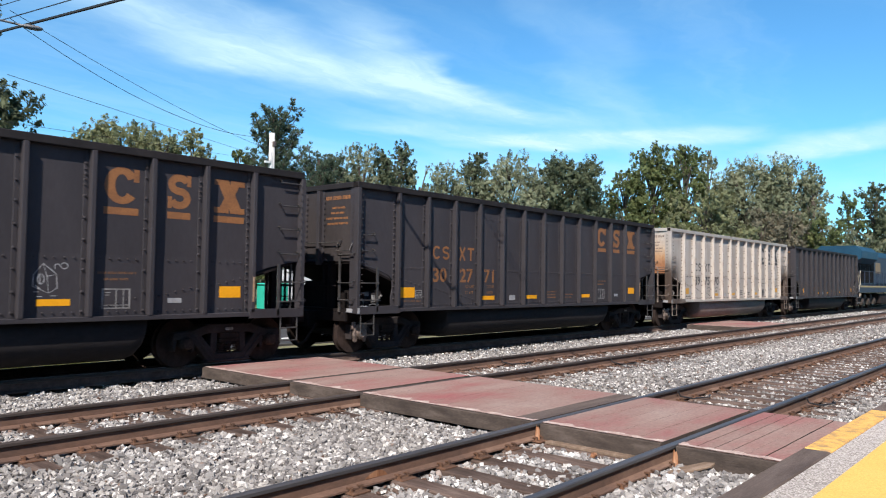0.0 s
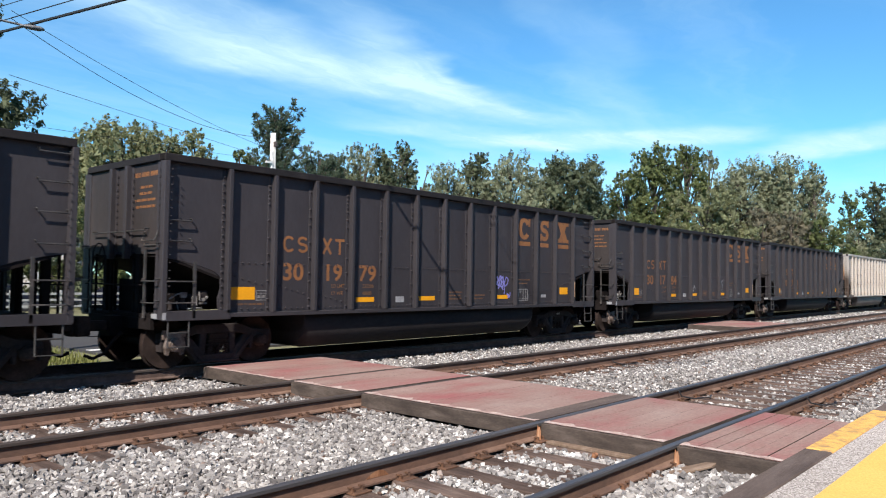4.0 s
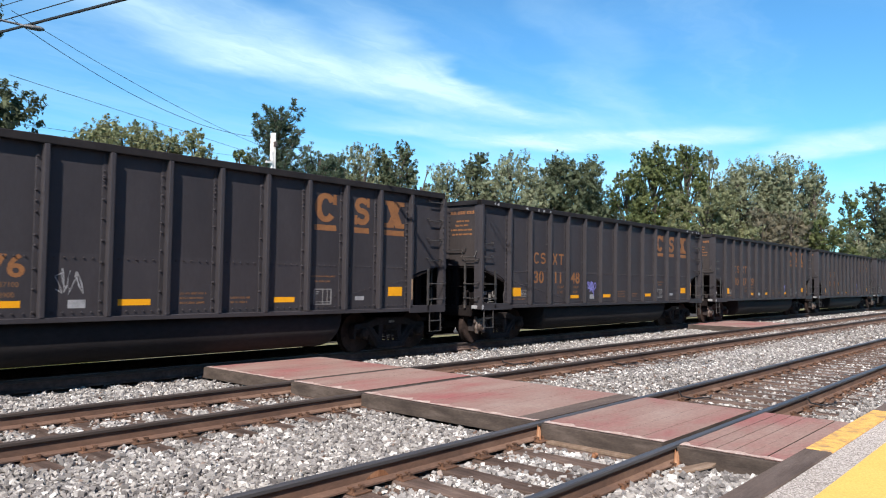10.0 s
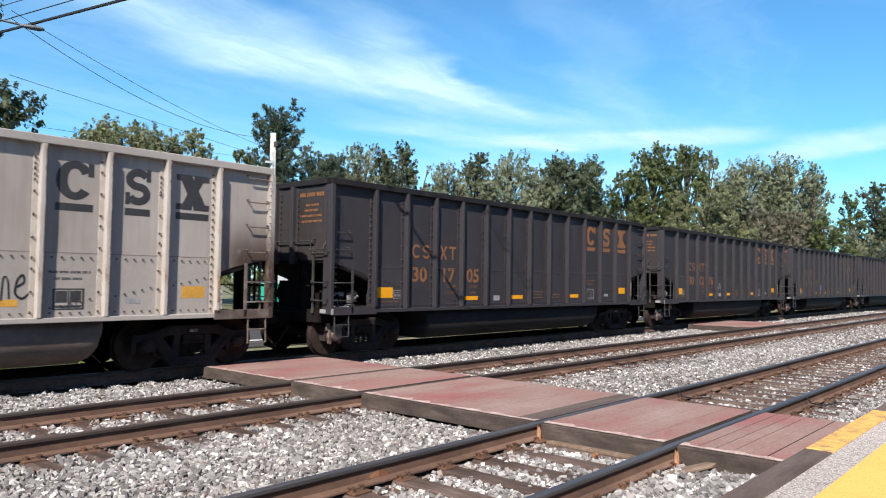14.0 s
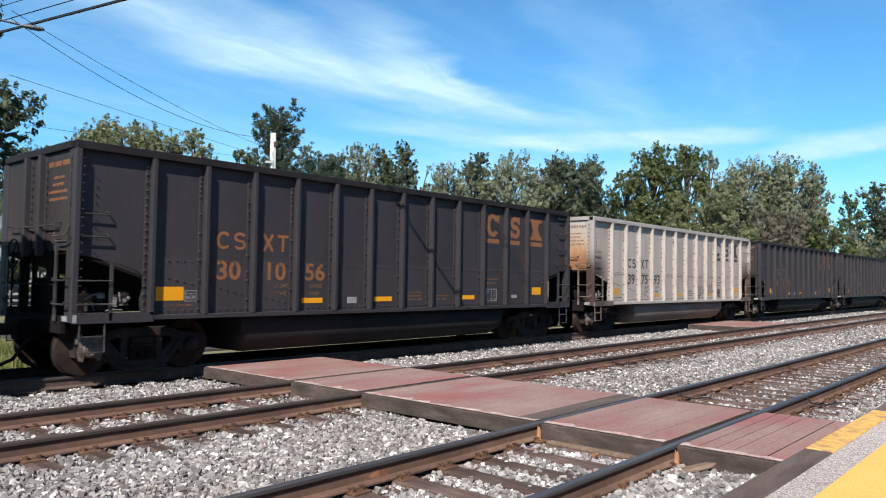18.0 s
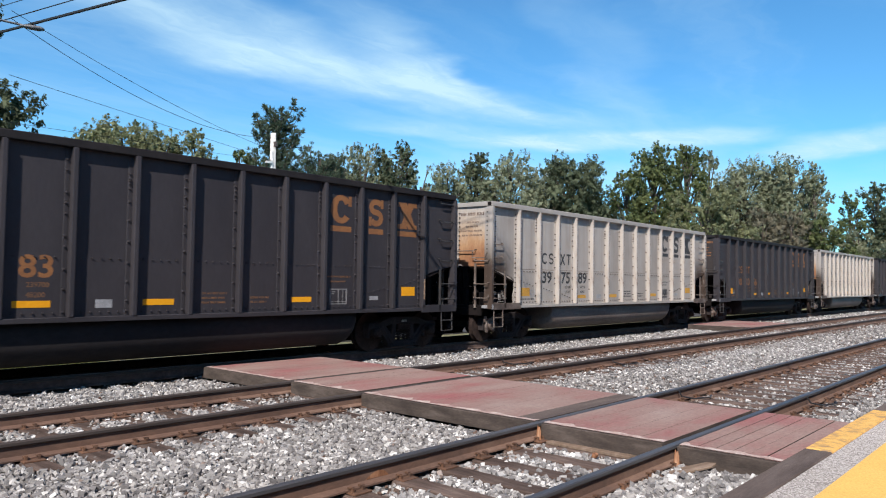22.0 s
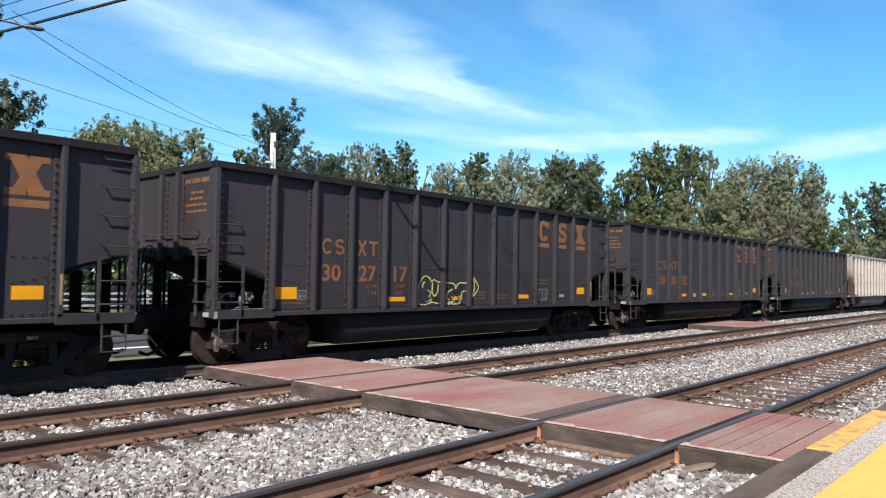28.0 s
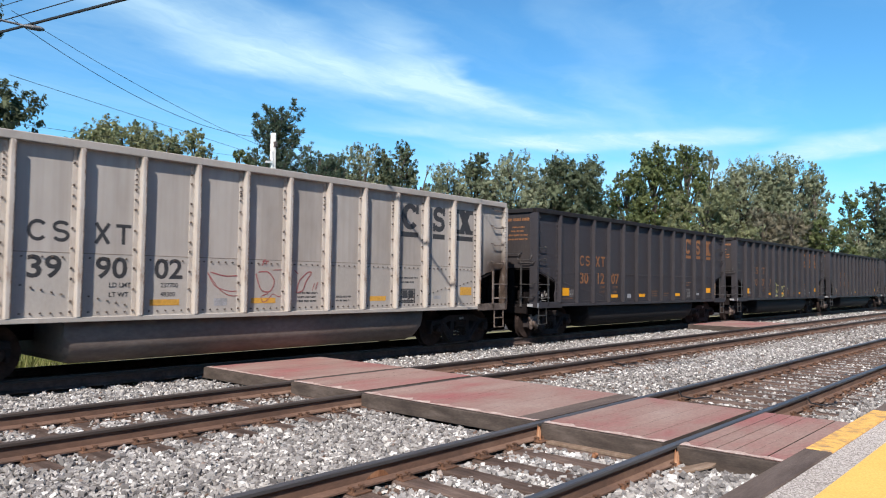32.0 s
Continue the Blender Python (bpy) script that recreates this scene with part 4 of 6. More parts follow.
def pine(x, y, H, width, r, low):
    """Open tiers of upswept branches, each with tufts of needles."""
    t = thing("pine_tree", KINDS[5] + " behind the road", "tree", "trees behind the road", "", (x, y, -0.6))
    g = Geo()
    for a, b, q in (((0, 0, 0), (0.1, 0, H * 0.5), 0.24), ((0.1, 0, H * 0.5), (0.0, 0.1, H * 0.97), 0.12)):
        g.bar([a, b], q, 7)
    tips, ways = [], []
    n = 88
    for k in range(n):
        u = (k + 0.5) / n
        a = k * 2.4 + r.uniform(-0.5, 0.5)
        z0 = H * (low + (0.93 - low) * u)
        long_ = width * 0.5 * (1.0 - 0.62 * u) * r.uniform(0.55, 1.12)
        rise = (0.25 + 0.85 * u) * long_ * r.uniform(0.6, 1.5)
        path = [Vector((math.cos(a) * long_ * s, math.sin(a) * long_ * s, z0 + rise * s * s)) for s in (0, 0.35, 0.7, 1.0)]
        g.bar(path, 0.03, 4)
        for j in range(20):
            s = r.uniform(0.3, 1.0)
            p = Vector((math.cos(a) * long_ * s, math.sin(a) * long_ * s, z0 + rise * s * s))
            way = Vector((math.cos(a), math.sin(a), 2 * rise * s / max(long_, 0.1) + 0.8)).normalized()
            off = Vector(r.normal(size=3)) * 0.17 * (1.35 - s) * (1.0 + width * 0.06)
            tips.append(p + off)
            ways.append((way + off * 0.8).normalized())
    tips, ways = np.array([tuple(q) for q in tips]), np.array([tuple(q) for q in ways])
    m = 20
    p = np.repeat(tips, m, 0)
    w = np.repeat(ways, m, 0) + r.normal(size=(len(tips) * m, 3)) * 0.6
    w /= np.linalg.norm(w, axis=1)[:, None]
    s = r.uniform(0.18, 0.36, len(p))[:, None]
    side = np.cross(w, r.normal(size=(len(p), 3)))
    side /= np.linalg.norm(side, axis=1)[:, None]
    q = np.stack([p, p + w * s * 0.5 + side * 0.021, p + w * s, p + w * s * 0.5 - side * 0.021], 1)
    part("trunk", g.mesh("trunk"), BARK, t)
    part("crown", fast_mesh("crown", q.reshape(-1, 3), np.arange(len(p) * 4).reshape(-1, 4)), LEAVES[5], t)
    return t


def tree(x, y, top, width, leaf, seed, lumps, leaves, size, low):
    """A trunk with limbs that carry boughs, each set round with sprays of small leaves."""
    r = np.random.default_rng(seed)
    H = top + 0.6
    if leaf == 5:
        return pine(x, y, H, width, r, low)
    lean = (seed % 5 - 2) * 0.25
    if H > 6:
        t = thing("tree", KINDS[leaf] + " behind the road", "tree", "trees behind the road", "", (x, y, -0.6))
    else:
        t = thing("bush", KINDS[leaf].replace("deciduous tree", "bush") + " behind the road", "bush", "bushes behind the road", "", (x, y, -0.6))
    up = {0: 0.45, 1: 0.6, 2: 1.0, 3: 0.5, 4: 0.8}[leaf]
    tall = (1.0, 1.0, 1.35) if leaf == 2 else (1.0, 1.0, 0.95)
    # boughs: centre and radius
    nb = int(np.clip(width * H * 0.48, 10, 56))
    cs = np.zeros((nb, 4))
    span = H * (1 - low)
    for k in range(nb):
        u = 0.04 + 0.92 * (k + r.uniform(0.1, 0.9)) / nb
        a = k * 2.4 + r.uniform(-0.6, 0.6)
        prof = width * 0.56 * (math.sqrt(max(0.1, 1 - ((u - 0.45) / 0.62) ** 2)) if u > 0.45 else 0.88 + 0.12 * u / 0.45)
        rad = min(width, 0.5 * H) * r.uniform(0.14, 0.25) * (1.12 - 0.4 * u)
        d = max(0.0, prof - 0.75 * rad) * r.uniform(0.12, 1.0) ** 0.5
        cs[k] = (d * math.cos(a) + lean * 0.4 * u, d * math.sin(a), H * low + span * u, rad)
    peak = (cs[:, 2] + cs[:, 3] * tall[2] * 1.2).max()
    cs[:, 2] = H * low + (cs[:, 2] - H * low) * (H - H * low) / (peak - H * low)
    g = Geo()
    trunk = [(0, 0, 0), (0.15 * lean, 0.05, H * 0.3), (0.4 * lean, -0.05, H * 0.6), (0.5 * lean, 0, H * 0.85)]
    for a, b, ra in zip(trunk, trunk[1:], (1, 0.75, 0.45)):
        g.bar([a, b], 0.016 * H * ra, 7)
    for k in range(nb):
        c = Vector(cs[k, :3])
        base = Vector((0.2 * lean, 0, max(H * 0.12, c.z - 0.22 * H)))
        g.bar([base, (base + c) / 2 + Vector((0, 0, 0.3)), c], 0.0045 * H, 4)
    part("trunk", g.mesh("trunk"), BARK, t)
    # sprays: foot, way and length
    per = 40
    ns = int(leaves * 2.85 / per)
    pick = r.choice(nb, ns, p=cs[:, 3] ** 2 / (cs[:, 3] ** 2).sum())
    d = r.normal(size=(ns, 3)) + np.array([0, 0, 0.2])
    d /= np.linalg.norm(d, axis=1)[:, None]
    foot = cs[pick, :3] + d * np.array(tall) * (cs[pick, 3] * r.uniform(0.4, 1.0, ns) ** 0.5)[:, None]
    way = d * 0.75 + np.array([0, 0, up]) + r.normal(0, 0.3, (ns, 3))
    way /= np.linalg.norm(way, axis=1)[:, None]
    long_ = r.uniform(0.35, 1.1, ns) * 0.056 * math.sqrt(width * H)
    flat = d * 1.05 + np.array([0, 0, 0.3]) + r.normal(0, 0.3, (ns, 3))
    # leaves along the sprays
    n = ns * per
    sp = np.repeat(np.arange(ns), per)
    s = r.uniform(0, 1, n) ** 0.85
    p = foot[sp] + way[sp] * (long_[sp] * s)[:, None] + r.normal(0, 1, (n, 3)) * (long_[sp] * 0.26 * (1.12 - 0.85 * s))[:, None]
    nrm = flat[sp] + r.normal(size=(n, 3)) * 0.38
    sz = size * 0.8 * r.uniform(0.6, 1.25, n)
    # a few large inner sprays close the view through the boughs
    m = nb * 64
    ip = r.choice(nb, m)
    di = r.normal(size=(m, 3))
    di /= np.linalg.norm(di, axis=1)[:, None]
    p = np.concatenate([p, cs[ip, :3] + di * np.array(tall) * (cs[ip, 3] * 0.72 * r.uniform(0, 1, m) ** 0.4)[:, None]])
    nrm = np.concatenate([nrm, di + r.normal(0, 0.5, (m, 3))])
    sz = np.concatenate([sz, cs[ip, 3] * r.uniform(0.15, 0.30, m)])[:, None]
    n += m
    nrm /= np.linalg.norm(nrm, axis=1)[:, None]
    a1 = np.cross(nrm, r.normal(size=(n, 3)))
    a1 /= np.linalg.norm(a1, axis=1)[:, None]
    a2 = np.cross(nrm, a1)
    w = 0.5 if leaf == 2 else 0.68
    q = np.stack([p - a1 * sz, p + a1 * sz * 0.55 + a2 * sz * w, p + a1 * sz * 0.6 - a2 * sz * w], 1)
    part("crown", fast_mesh("crown", q.reshape(-1, 3), np.arange(n * 3).reshape(-1, 3)), LEAVES[leaf], t)
    return t


# trees and bushes: x, y, top, width, leaf, seed, lumps, leaves, leaf size, foot of the crown
tree(5.95, 27.0, 11.2, 6.2, 1, 5, 120, 36000, 0.092, 0.2)
tree(25.3, 48.8, 12.3, 5.4, 3, 51, 70, 8000, 0.1, 0.3)
tree(21.6, 50.8, 12.2, 5.0, 3, 52, 70, 7000, 0.1, 0.3)
tree(28.1, 38.9, 12.4, 6.8, 5, 13, 0, 0, 0, 0.25)
tree(23.4, 49.8, 12.53, 7.0, 3, 11, 119, 16000, 0.099, 0.3)
tree(27.6, 47.6, 12.11, 4.3, 3, 12, 85, 9000, 0.099, 0.3)
tree(30.7, 46.9, 11.06, 2.3, 0, 13, 61, 5000, 0.1, 0.3)
tree(34.2, 42.0, 10.6, 6.6, 5, 14, 0, 0, 0, 0.2)
tree(36.9, 43.9, 11.5, 4.4, 1, 14, 85, 10000, 0.101, 0.3)
tree(39.1, 42.8, 12.3, 4.1, 2, 15, 78, 9000, 0.101, 0.3)
tree(41.1, 41.0, 12.56, 4.8, 1, 16, 91, 11000, 0.101, 0.3)
tree(42.4, 39.6, 10.62, 2.2, 2, 17, 44, 4000, 0.101, 0.3)
tree(48.3, 42.0, 11.99, 4.9, 2, 18, 78, 8000, 0.106, 0.3)
tree(51.4, 41.4, 13.52, 4.5, 1, 19, 78, 9000, 0.108, 0.3)
tree(53.5, 38.7, 13.28, 7.2, 2, 20, 129, 16000, 0.108, 0.3)
tree(58.1, 35.4, 13.58, 8.0, 1, 21, 153, 18000, 0.109, 0.3)
tree(62.3, 32.0, 12.55, 4.3, 0, 22, 78, 8000, 0.111, 0.3)
tree(65.1, 30.7, 14.85, 5.3, 0, 23, 102, 12000, 0.113, 0.3)
tree(66.3, 28.0, 14.78, 4.7, 0, 24, 102, 12000, 0.113, 0.3)
tree(74.6, 29.0, 15.2, 2.9, 2, 25, 57, 6000, 0.119, 0.3)
tree(77.6, 26.4, 15.13, 7.5, 2, 26, 142, 15000, 0.121, 0.3)
tree(78.9, 22.3, 15.11, 6.5, 2, 27, 136, 14000, 0.121, 0.3)
tree(77.5, 19.8, 12.49, 3.3, 2, 28, 68, 6000, 0.119, 0.3)
tree(60.5, 23.8, 9.76, 7.9, 3, 29, 136, 15000, 0.107, 0.1)
tree(70.5, 22.4, 8.72, 4.5, 4, 30, 85, 8000, 0.114, 0.1)
tree(73.1, 20.7, 8.64, 4.3, 4, 31, 74, 7000, 0.116, 0.1)
tree(75.8, 18.6, 8.31, 5.9, 0, 32, 102, 9000, 0.117, 0.1)
tree(84.0, 26.6, 10.6, 6.5, 1, 81, 68, 6000, 0.125, 0.1)
tree(87.0, 24.3, 9.6, 6.0, 0, 82, 68, 5000, 0.127, 0.1)
tree(92.8, 20.1, 12.27, 3.8, 0, 33, 68, 6000, 0.131, 0.1)
tree(95.3, 17.9, 13.53, 4.5, 1, 34, 85, 7000, 0.133, 0.3)
tree(88.7, 15.1, 7.83, 4.7, 2, 35, 68, 6000, 0.127, 0.1)
tree(88.1, 18.2, 7.79, 4.7, 2, 36, 68, 6000, 0.127, 0.1)
tree(65.6, 36.4, 10.65, 7.4, 0, 37, 85, 7000, 0.115, 0.1)
tree(60.0, 39.7, 10.88, 9.7, 2, 38, 85, 7000, 0.113, 0.1)
tree(35.7, 50.7, 11.45, 7.1, 1, 39, 85, 4000, 0.12, 0.3)
tree(29.4, 54.6, 11.79, 11.2, 0, 40, 102, 4000, 0.12, 0.3)
tree(21.9, 58.0, 11.58, 9.1, 1, 41, 85, 5000, 0.105, 0.3)
tree(43.7, 46.7, 11.15, 9.8, 3, 42, 85, 6000, 0.106, 0.3)
tree(11.9, 46.4, 5.4, 5.4, 1, 71, 60, 6500, 0.09, 0.05)
tree(19.6, 46.8, 6.8, 6.2, 0, 72, 60, 7500, 0.09, 0.05)
tree(24.6, 45.6, 6.4, 6.0, 1, 73, 60, 6500, 0.09, 0.05)
tree(8.6, 45.0, 6.6, 6.0, 0, 74, 60, 6500, 0.09, 0.05)
tree(29.5, 45.0, 6.4, 6.0, 0, 75, 60, 5500, 0.09, 0.05)
tree(13.6, 44.9, 4.1, 4.6, 0, 76, 60, 5500, 0.085, 0.04)
tree(17.6, 45.4, 4.4, 5.0, 1, 77, 60, 5500, 0.085, 0.04)
tree(13.8, 46.2, 2.73, 3.5, 1, 61, 60, 2600, 0.085, 0.04)
tree(16.0, 46.5, 2.64, 3.4, 0, 62, 60, 2600, 0.085, 0.04)
tree(18.3, 46.6, 3.1, 4.0, 1, 63, 60, 2600, 0.085, 0.04)
tree(20.3, 45.7, 2.84, 3.8, 0, 64, 60, 2600, 0.085, 0.04)
tree(22.9, 45.5, 3.14, 4.4, 1, 65, 60, 2600, 0.085, 0.04)
tree(25.5, 45.1, 2.95, 3.9, 0, 66, 60, 2600, 0.085, 0.04)


# ---- the coal train ----
PITCH = 15.47
LEN = 14.05
W = 1.53          # half the width over the ribs
D = 0.13          # depth of a rib
Z0, Z1 = 0.97, 3.53
YC = TRACKS["far"]
RIBX = [1.30 + 0.973 * k for k in range(13)]
WHEEL = 0.43


def run(t):
    """Way of the train along the track, t seconds into the clip."""
    at = (0, 1, 2, 3, 5, 6, 7, 8, 9, 10, 11, 12, 13, 14, 17, 18, 19, 20, 21, 22, 23, 24, 25, 28, 29, 30, 31, 32)
    pull = np.interp(t, at, (-0.04, -0.03, 0.01, 0.065, 0.04, 0.01, 0.06, 0.03, 0.03, 0.02, -0.06, -0.12, -0.10, -0.04, -0.05, -0.05, -0.01, -0.05, 0.0, -0.06, 0.02, 0.01, 0.08, -0.03, 0.0, -0.01, 0.0, -0.03))
    return 25.90575 + 6.65272 * t - 0.00571089 * t * t + 0.0000208720 * t ** 3 + float(pull)


def side_outline():
    return [(0.05, 1.92), (0.35, 1.88), (0.75, 1.79), (1.02, 1.70), (1.14, 1.60), (1.15, 1.40), (1.10, 1.22), (1.12, Z0),
            (12.93, Z0), (12.95, 1.22), (12.90, 1.40), (12.91, 1.60), (13.03, 1.70), (13.30, 1.79), (13.70, 1.88), (14.00, 1.92), (14.00, Z1), (0.05, Z1)]


def bolt(g, x, y, z, s=0.019, out=-1):
    """A small domed bolt head on a face that looks along y."""
    pts = [(x + s * math.cos(a), y, z + s * math.sin(a)) for a in (0, 1.257, 2.513, 3.77, 5.027)]
    tip = [(x + 0.6 * s * math.cos(a), y + out * 0.03, z + 0.6 * s * math.sin(a)) for a in (0, 1.257, 2.513, 3.77, 5.027)]
    g.add(pts + tip, [(i, (i + 1) % 5, 5 + (i + 1) % 5, 5 + i) for i in range(5)] + [(5, 6, 7, 8, 9)])


def side_bolts():
    r = random.Random(3)
    g = Geo()
    y = -(W - D)
    for i, x in enumerate(RIBX):
        z = 1.05
        while z < 3.4:
            bolt(g, x - 0.145, y - 0.012, z, 0.022)
            z += 0.13 if i in (0, 12) else r.choice((0.16, 0.3, 0.34))
        if i % 2:
            for k in range(4):
                bolt(g, x - 0.145, y - 0.012, 3.0 + 0.08 * k)
    for k in range(12):
        a, b = RIBX[k] + 0.06, RIBX[k + 1] - 0.2
        for j in range(5):
            u = a + (b - a) * (j + 0.5) / 5
            bolt(g, u, y, 1.87)
            bolt(g, u, y, 1.035)
            if k < 3:
                bolt(g, u, y, 1.62 - 0.17 * (k + j / 5))
            if k > 8:
                bolt(g, u, y, 1.62 - 0.17 * (12 - k - j / 5))
    for z in [1.05 + 0.13 * k for k in range(19)]:
        bolt(g, 0.10, -W - 0.004, z, 0.013)
        bolt(g, 13.95, -W - 0.004, z, 0.013)
    return g.mesh("bolts")


def tub_mesh():
    half = [(-1.36, 0.98)] + [(-0.92 - 0.44 * math.cos(a), 0.605 - 0.39 * math.sin(a)) for a in [radians(11.25 * k) for k in range(9)]]
    prof = half + [(-y, z) for y, z in half[::-1]]
    rings = [(3.05, 0.05), (3.055, 0.60), (3.09, 0.82), (3.17, 0.94), (3.3, 1.0), (10.75, 1.0), (10.88, 0.94), (10.96, 0.82), (10.995, 0.60), (11.0, 0.05)]
    v = [(x, y, 0.98 + (z - 0.98) * k) for x, k in rings for y, z in prof]
    n = len(prof)
    f = [(i * n + k, i * n + k + 1, (i + 1) * n + k + 1, (i + 1) * n + k) for i in range(len(rings) - 1) for k in range(n - 1)]
    f += [tuple(range(n))[::-1], tuple((len(rings) - 1) * n + k for k in range(n))]
    f += [(i * n + n - 1, i * n, (i + 1) * n, (i + 1) * n + n - 1) for i in range(len(rings) - 1)]
    me = Geo().add(v, f).mesh("tub", 0, False)
    me.polygons.foreach_set("use_smooth", [len(p.vertices) == 4 and abs(p.normal.x) < 0.3 for p in me.polygons])
    return me


def grab(x0, x1, y, z, out):
    """A grab iron with bent ends, standing off a side face."""
    return Geo().bar([(x0, y, z + 0.05), (x0, y + out * 0.07, z + 0.04), (x0, y + out * 0.08, z), (x1, y + out * 0.08, z), (x1, y + out * 0.07, z + 0.04), (x1, y, z + 0.05)], 0.013, 6)


def end_grab(y0, y1, x, z, out):
    return Geo().bar([(x, y0, z + 0.04), (x + out * 0.08, y0, z + 0.03), (x + out * 0.08, y0, z), (x + out * 0.08, y1, z), (x + out * 0.08, y1, z + 0.03), (x, y1, z + 0.04)], 0.013, 6)


def wheelset_mesh():
    r = WHEEL
    prof = [(-0.98, 0.07), (-0.98, 0.08), (-0.90, 0.08), (-0.88, r - 0.07), (-0.875, r), (-0.78, r), (-0.775, r + 0.025), (-0.74, r + 0.025), (-0.74, r - 0.06), (-0.79, 0.16), (-0.79, 0.1), (-0.7, 0.085), (-0.4, 0.08)]
    prof = prof + [(-y, q) for y, q in prof[::-1]]
    g = Geo().lathe(prof, 26)
    for s in (-1, 1):
        for k in range(3):
            a = 2 * math.pi * k / 3
            g.disc(0.035 * math.cos(a), s * 0.985 - 0.012, s * 0.985 + 0.012, 0.035 * math.sin(a), 0.012, 6)
    return g.mesh("wheelset")


def truck(parent, x):
    """Three-piece freight truck with springs and two wheelsets."""
    tk = part("truck", GEO["bolster"], GRIME, parent, "grimy three-piece freight truck", pose(x, 0, 0))
    for s in (-1, 1):
        part("side_frame", GEO["side_frame"], FRAMEIRON, tk, "", pose(0, s * 0.98, 0, 0, 0, 0 if s < 0 else 180))
        part("spring_nest", GEO["springs"], WHEELIRON, tk, "coil springs", pose(0, s * 0.99, 0))
        for b in (-0.88, 0.88):
            part("bearing", GEO["bearing"], WHEELIRON, tk, "round bearing cap with bolts", pose(b, s * 1.08, WHEEL))
    sets = []
    for b in (-0.88, 0.88):
        sets.append(part("wheelset", GEO["wheelset"], WHEELIRON, tk, "pair of steel wheels on one axle", pose(b, 0, WHEEL)))
    return tk


def build_geo():
    made = {}
    made["side"] = Geo().prism(side_outline(), 1, -(W - D), -(W - D) + 0.03).mesh("side_sheet")
    rib = Geo().box(-0.092, -0.018, -W, -(W - D), Z0, Z1).box(-0.17, -0.092, -(W - D) - 0.012, -(W - D), Z0, Z1)
    made["lap"] = Geo().box(RIBX[0], RIBX[-1] - 0.19, -(W - D) - 0.007, -(W - D) - 0.0005, Z0, 1.93).mesh("lower_sheet")
    made["rib"] = rib.mesh("rib", 0.008)
    made["bolts"] = side_bolts()
    eb = Geo()
    for k in range(12):
        for yy in (-1.365, -0.43, 0.17):
            eb.box(-0.028, 0.0, yy - 0.016, yy + 0.016, 2.05 + 0.12 * k, 2.082 + 0.12 * k)
    made["end_bolts"] = eb.mesh("end_bolts")
    made["chord"] = Geo().box(-0.02, LEN, -W + 0.022, -W + 0.16, Z1, 3.66).mesh("top_chord", 0.012)
    made["end_chord"] = Geo().box(-0.05, 0.1, -W + 0.16, W - 0.16, Z1 + 0.002, 3.655).mesh("end_chord", 0.012)
    # flat dark plate painted as the shaded hollow of the chord
    made["socket"] = Geo().box(-0.026, -0.021, -W + 0.035, -W + 0.15, Z1 + 0.015, 3.645).mesh("chord_socket")
    made["seam"] = Geo().box(RIBX[0], RIBX[-1] - 0.19, -(W - D) - 0.009, -(W - D) - 0.001, 1.931, 1.943).mesh("seam")
    made["sill"] = Geo().box(0.0, LEN, -W + 0.01, -W + 0.15, 0.895, Z0).mesh("side_sill", 0.006)
    made["sill_end"] = Geo().box(0, 1.28, -W, -W + 0.02, 0.86, 1.03).mesh("sill_end", 0.006)
    made["sill_end_far"] = Geo().box(12.85, LEN, -W, -W + 0.02, 0.86, 1.03).mesh("sill_end", 0.006)
    made["post"] = Geo().box(-0.02, 0.07, -W - 0.002, -(W - D) + 0.03, 0.88, Z1 + 0.001).box(-0.02, 0.015, -W + D, -W + D + 0.12, 0.88, Z1).mesh("corner_post", 0.006)
    made["end_sheet"] = Geo().prism([(-1.38, 1.98), (-0.55, 1.98), (-0.5, 2.03), (0.5, 2.03), (0.55, 1.98), (1.38, 1.98), (1.38, Z1), (-1.38, Z1)], 0, 0.0, 0.03).mesh("end_sheet")
    made["end_post"] = Geo().box(-0.10, 0.0, -0.05, 0.05, 1.9, Z1).box(-0.012, 0.0, -0.11, 0.11, 1.95, Z1).mesh("end_post", 0.006)
    made["strut"] = Geo().box(0.0, 0.13, -0.065, 0.065, 0.966, 1.96).mesh("end_strut", 0.008)
    made["slope"] = Geo().prism([(0.03, 1.98), (3.0, 0.98), (3.0, 0.94), (0.03, 1.93)], 1, -1.38, 1.38).mesh("slope_sheet")
    made["floor"] = Geo().box(-0.02, 1.25, -1.38, 1.38, 0.90, 0.965).mesh("end_platform")
    # plate added only to keep the sun off the end wheel
    made["end_sill"] = Geo().box(-0.03, 0.05, -1.18, 1.18, 0.70, 0.895).mesh("end_sill", 0.008)
    made["centre_sill"] = Geo().box(-0.25, LEN + 0.25, -0.2, 0.2, 0.55, 0.90).mesh("centre_sill", 0.01)
    cp = Geo().box(-0.72, -0.2, -0.09, 0.09, 0.64, 0.82).box(-0.80, -0.55, -0.17, 0.10, 0.56, 0.9)
    made["coupler"] = cp.mesh("coupler", 0.03)
    made["hose"] = Geo().bar([(-0.1, -0.35, 0.62), (-0.25, -0.36, 0.5), (-0.4, -0.36, 0.28), (-0.58, -0.34, 0.2), (-0.72, -0.32, 0.26)], 0.03, 7).mesh("air_hose", 0, True)
    made["stile"] = Geo().box(0.55, 0.60, -W + 0.0, -W + 0.03, 0.9, 1.86).mesh("ladder_stile")
    made["end_stile"] = Geo().box(-0.08, -0.05, -1.05, -1.0, 0.9, 2.05).mesh("ladder_stile")
    for z in (1.16, 1.52):
        made["rung%g" % z] = Geo().bar([(0.05, -W - 0.02, z), (0.12, -W - 0.03, z - 0.0), (0.58, -W - 0.03, z)], 0.013).mesh("rung")
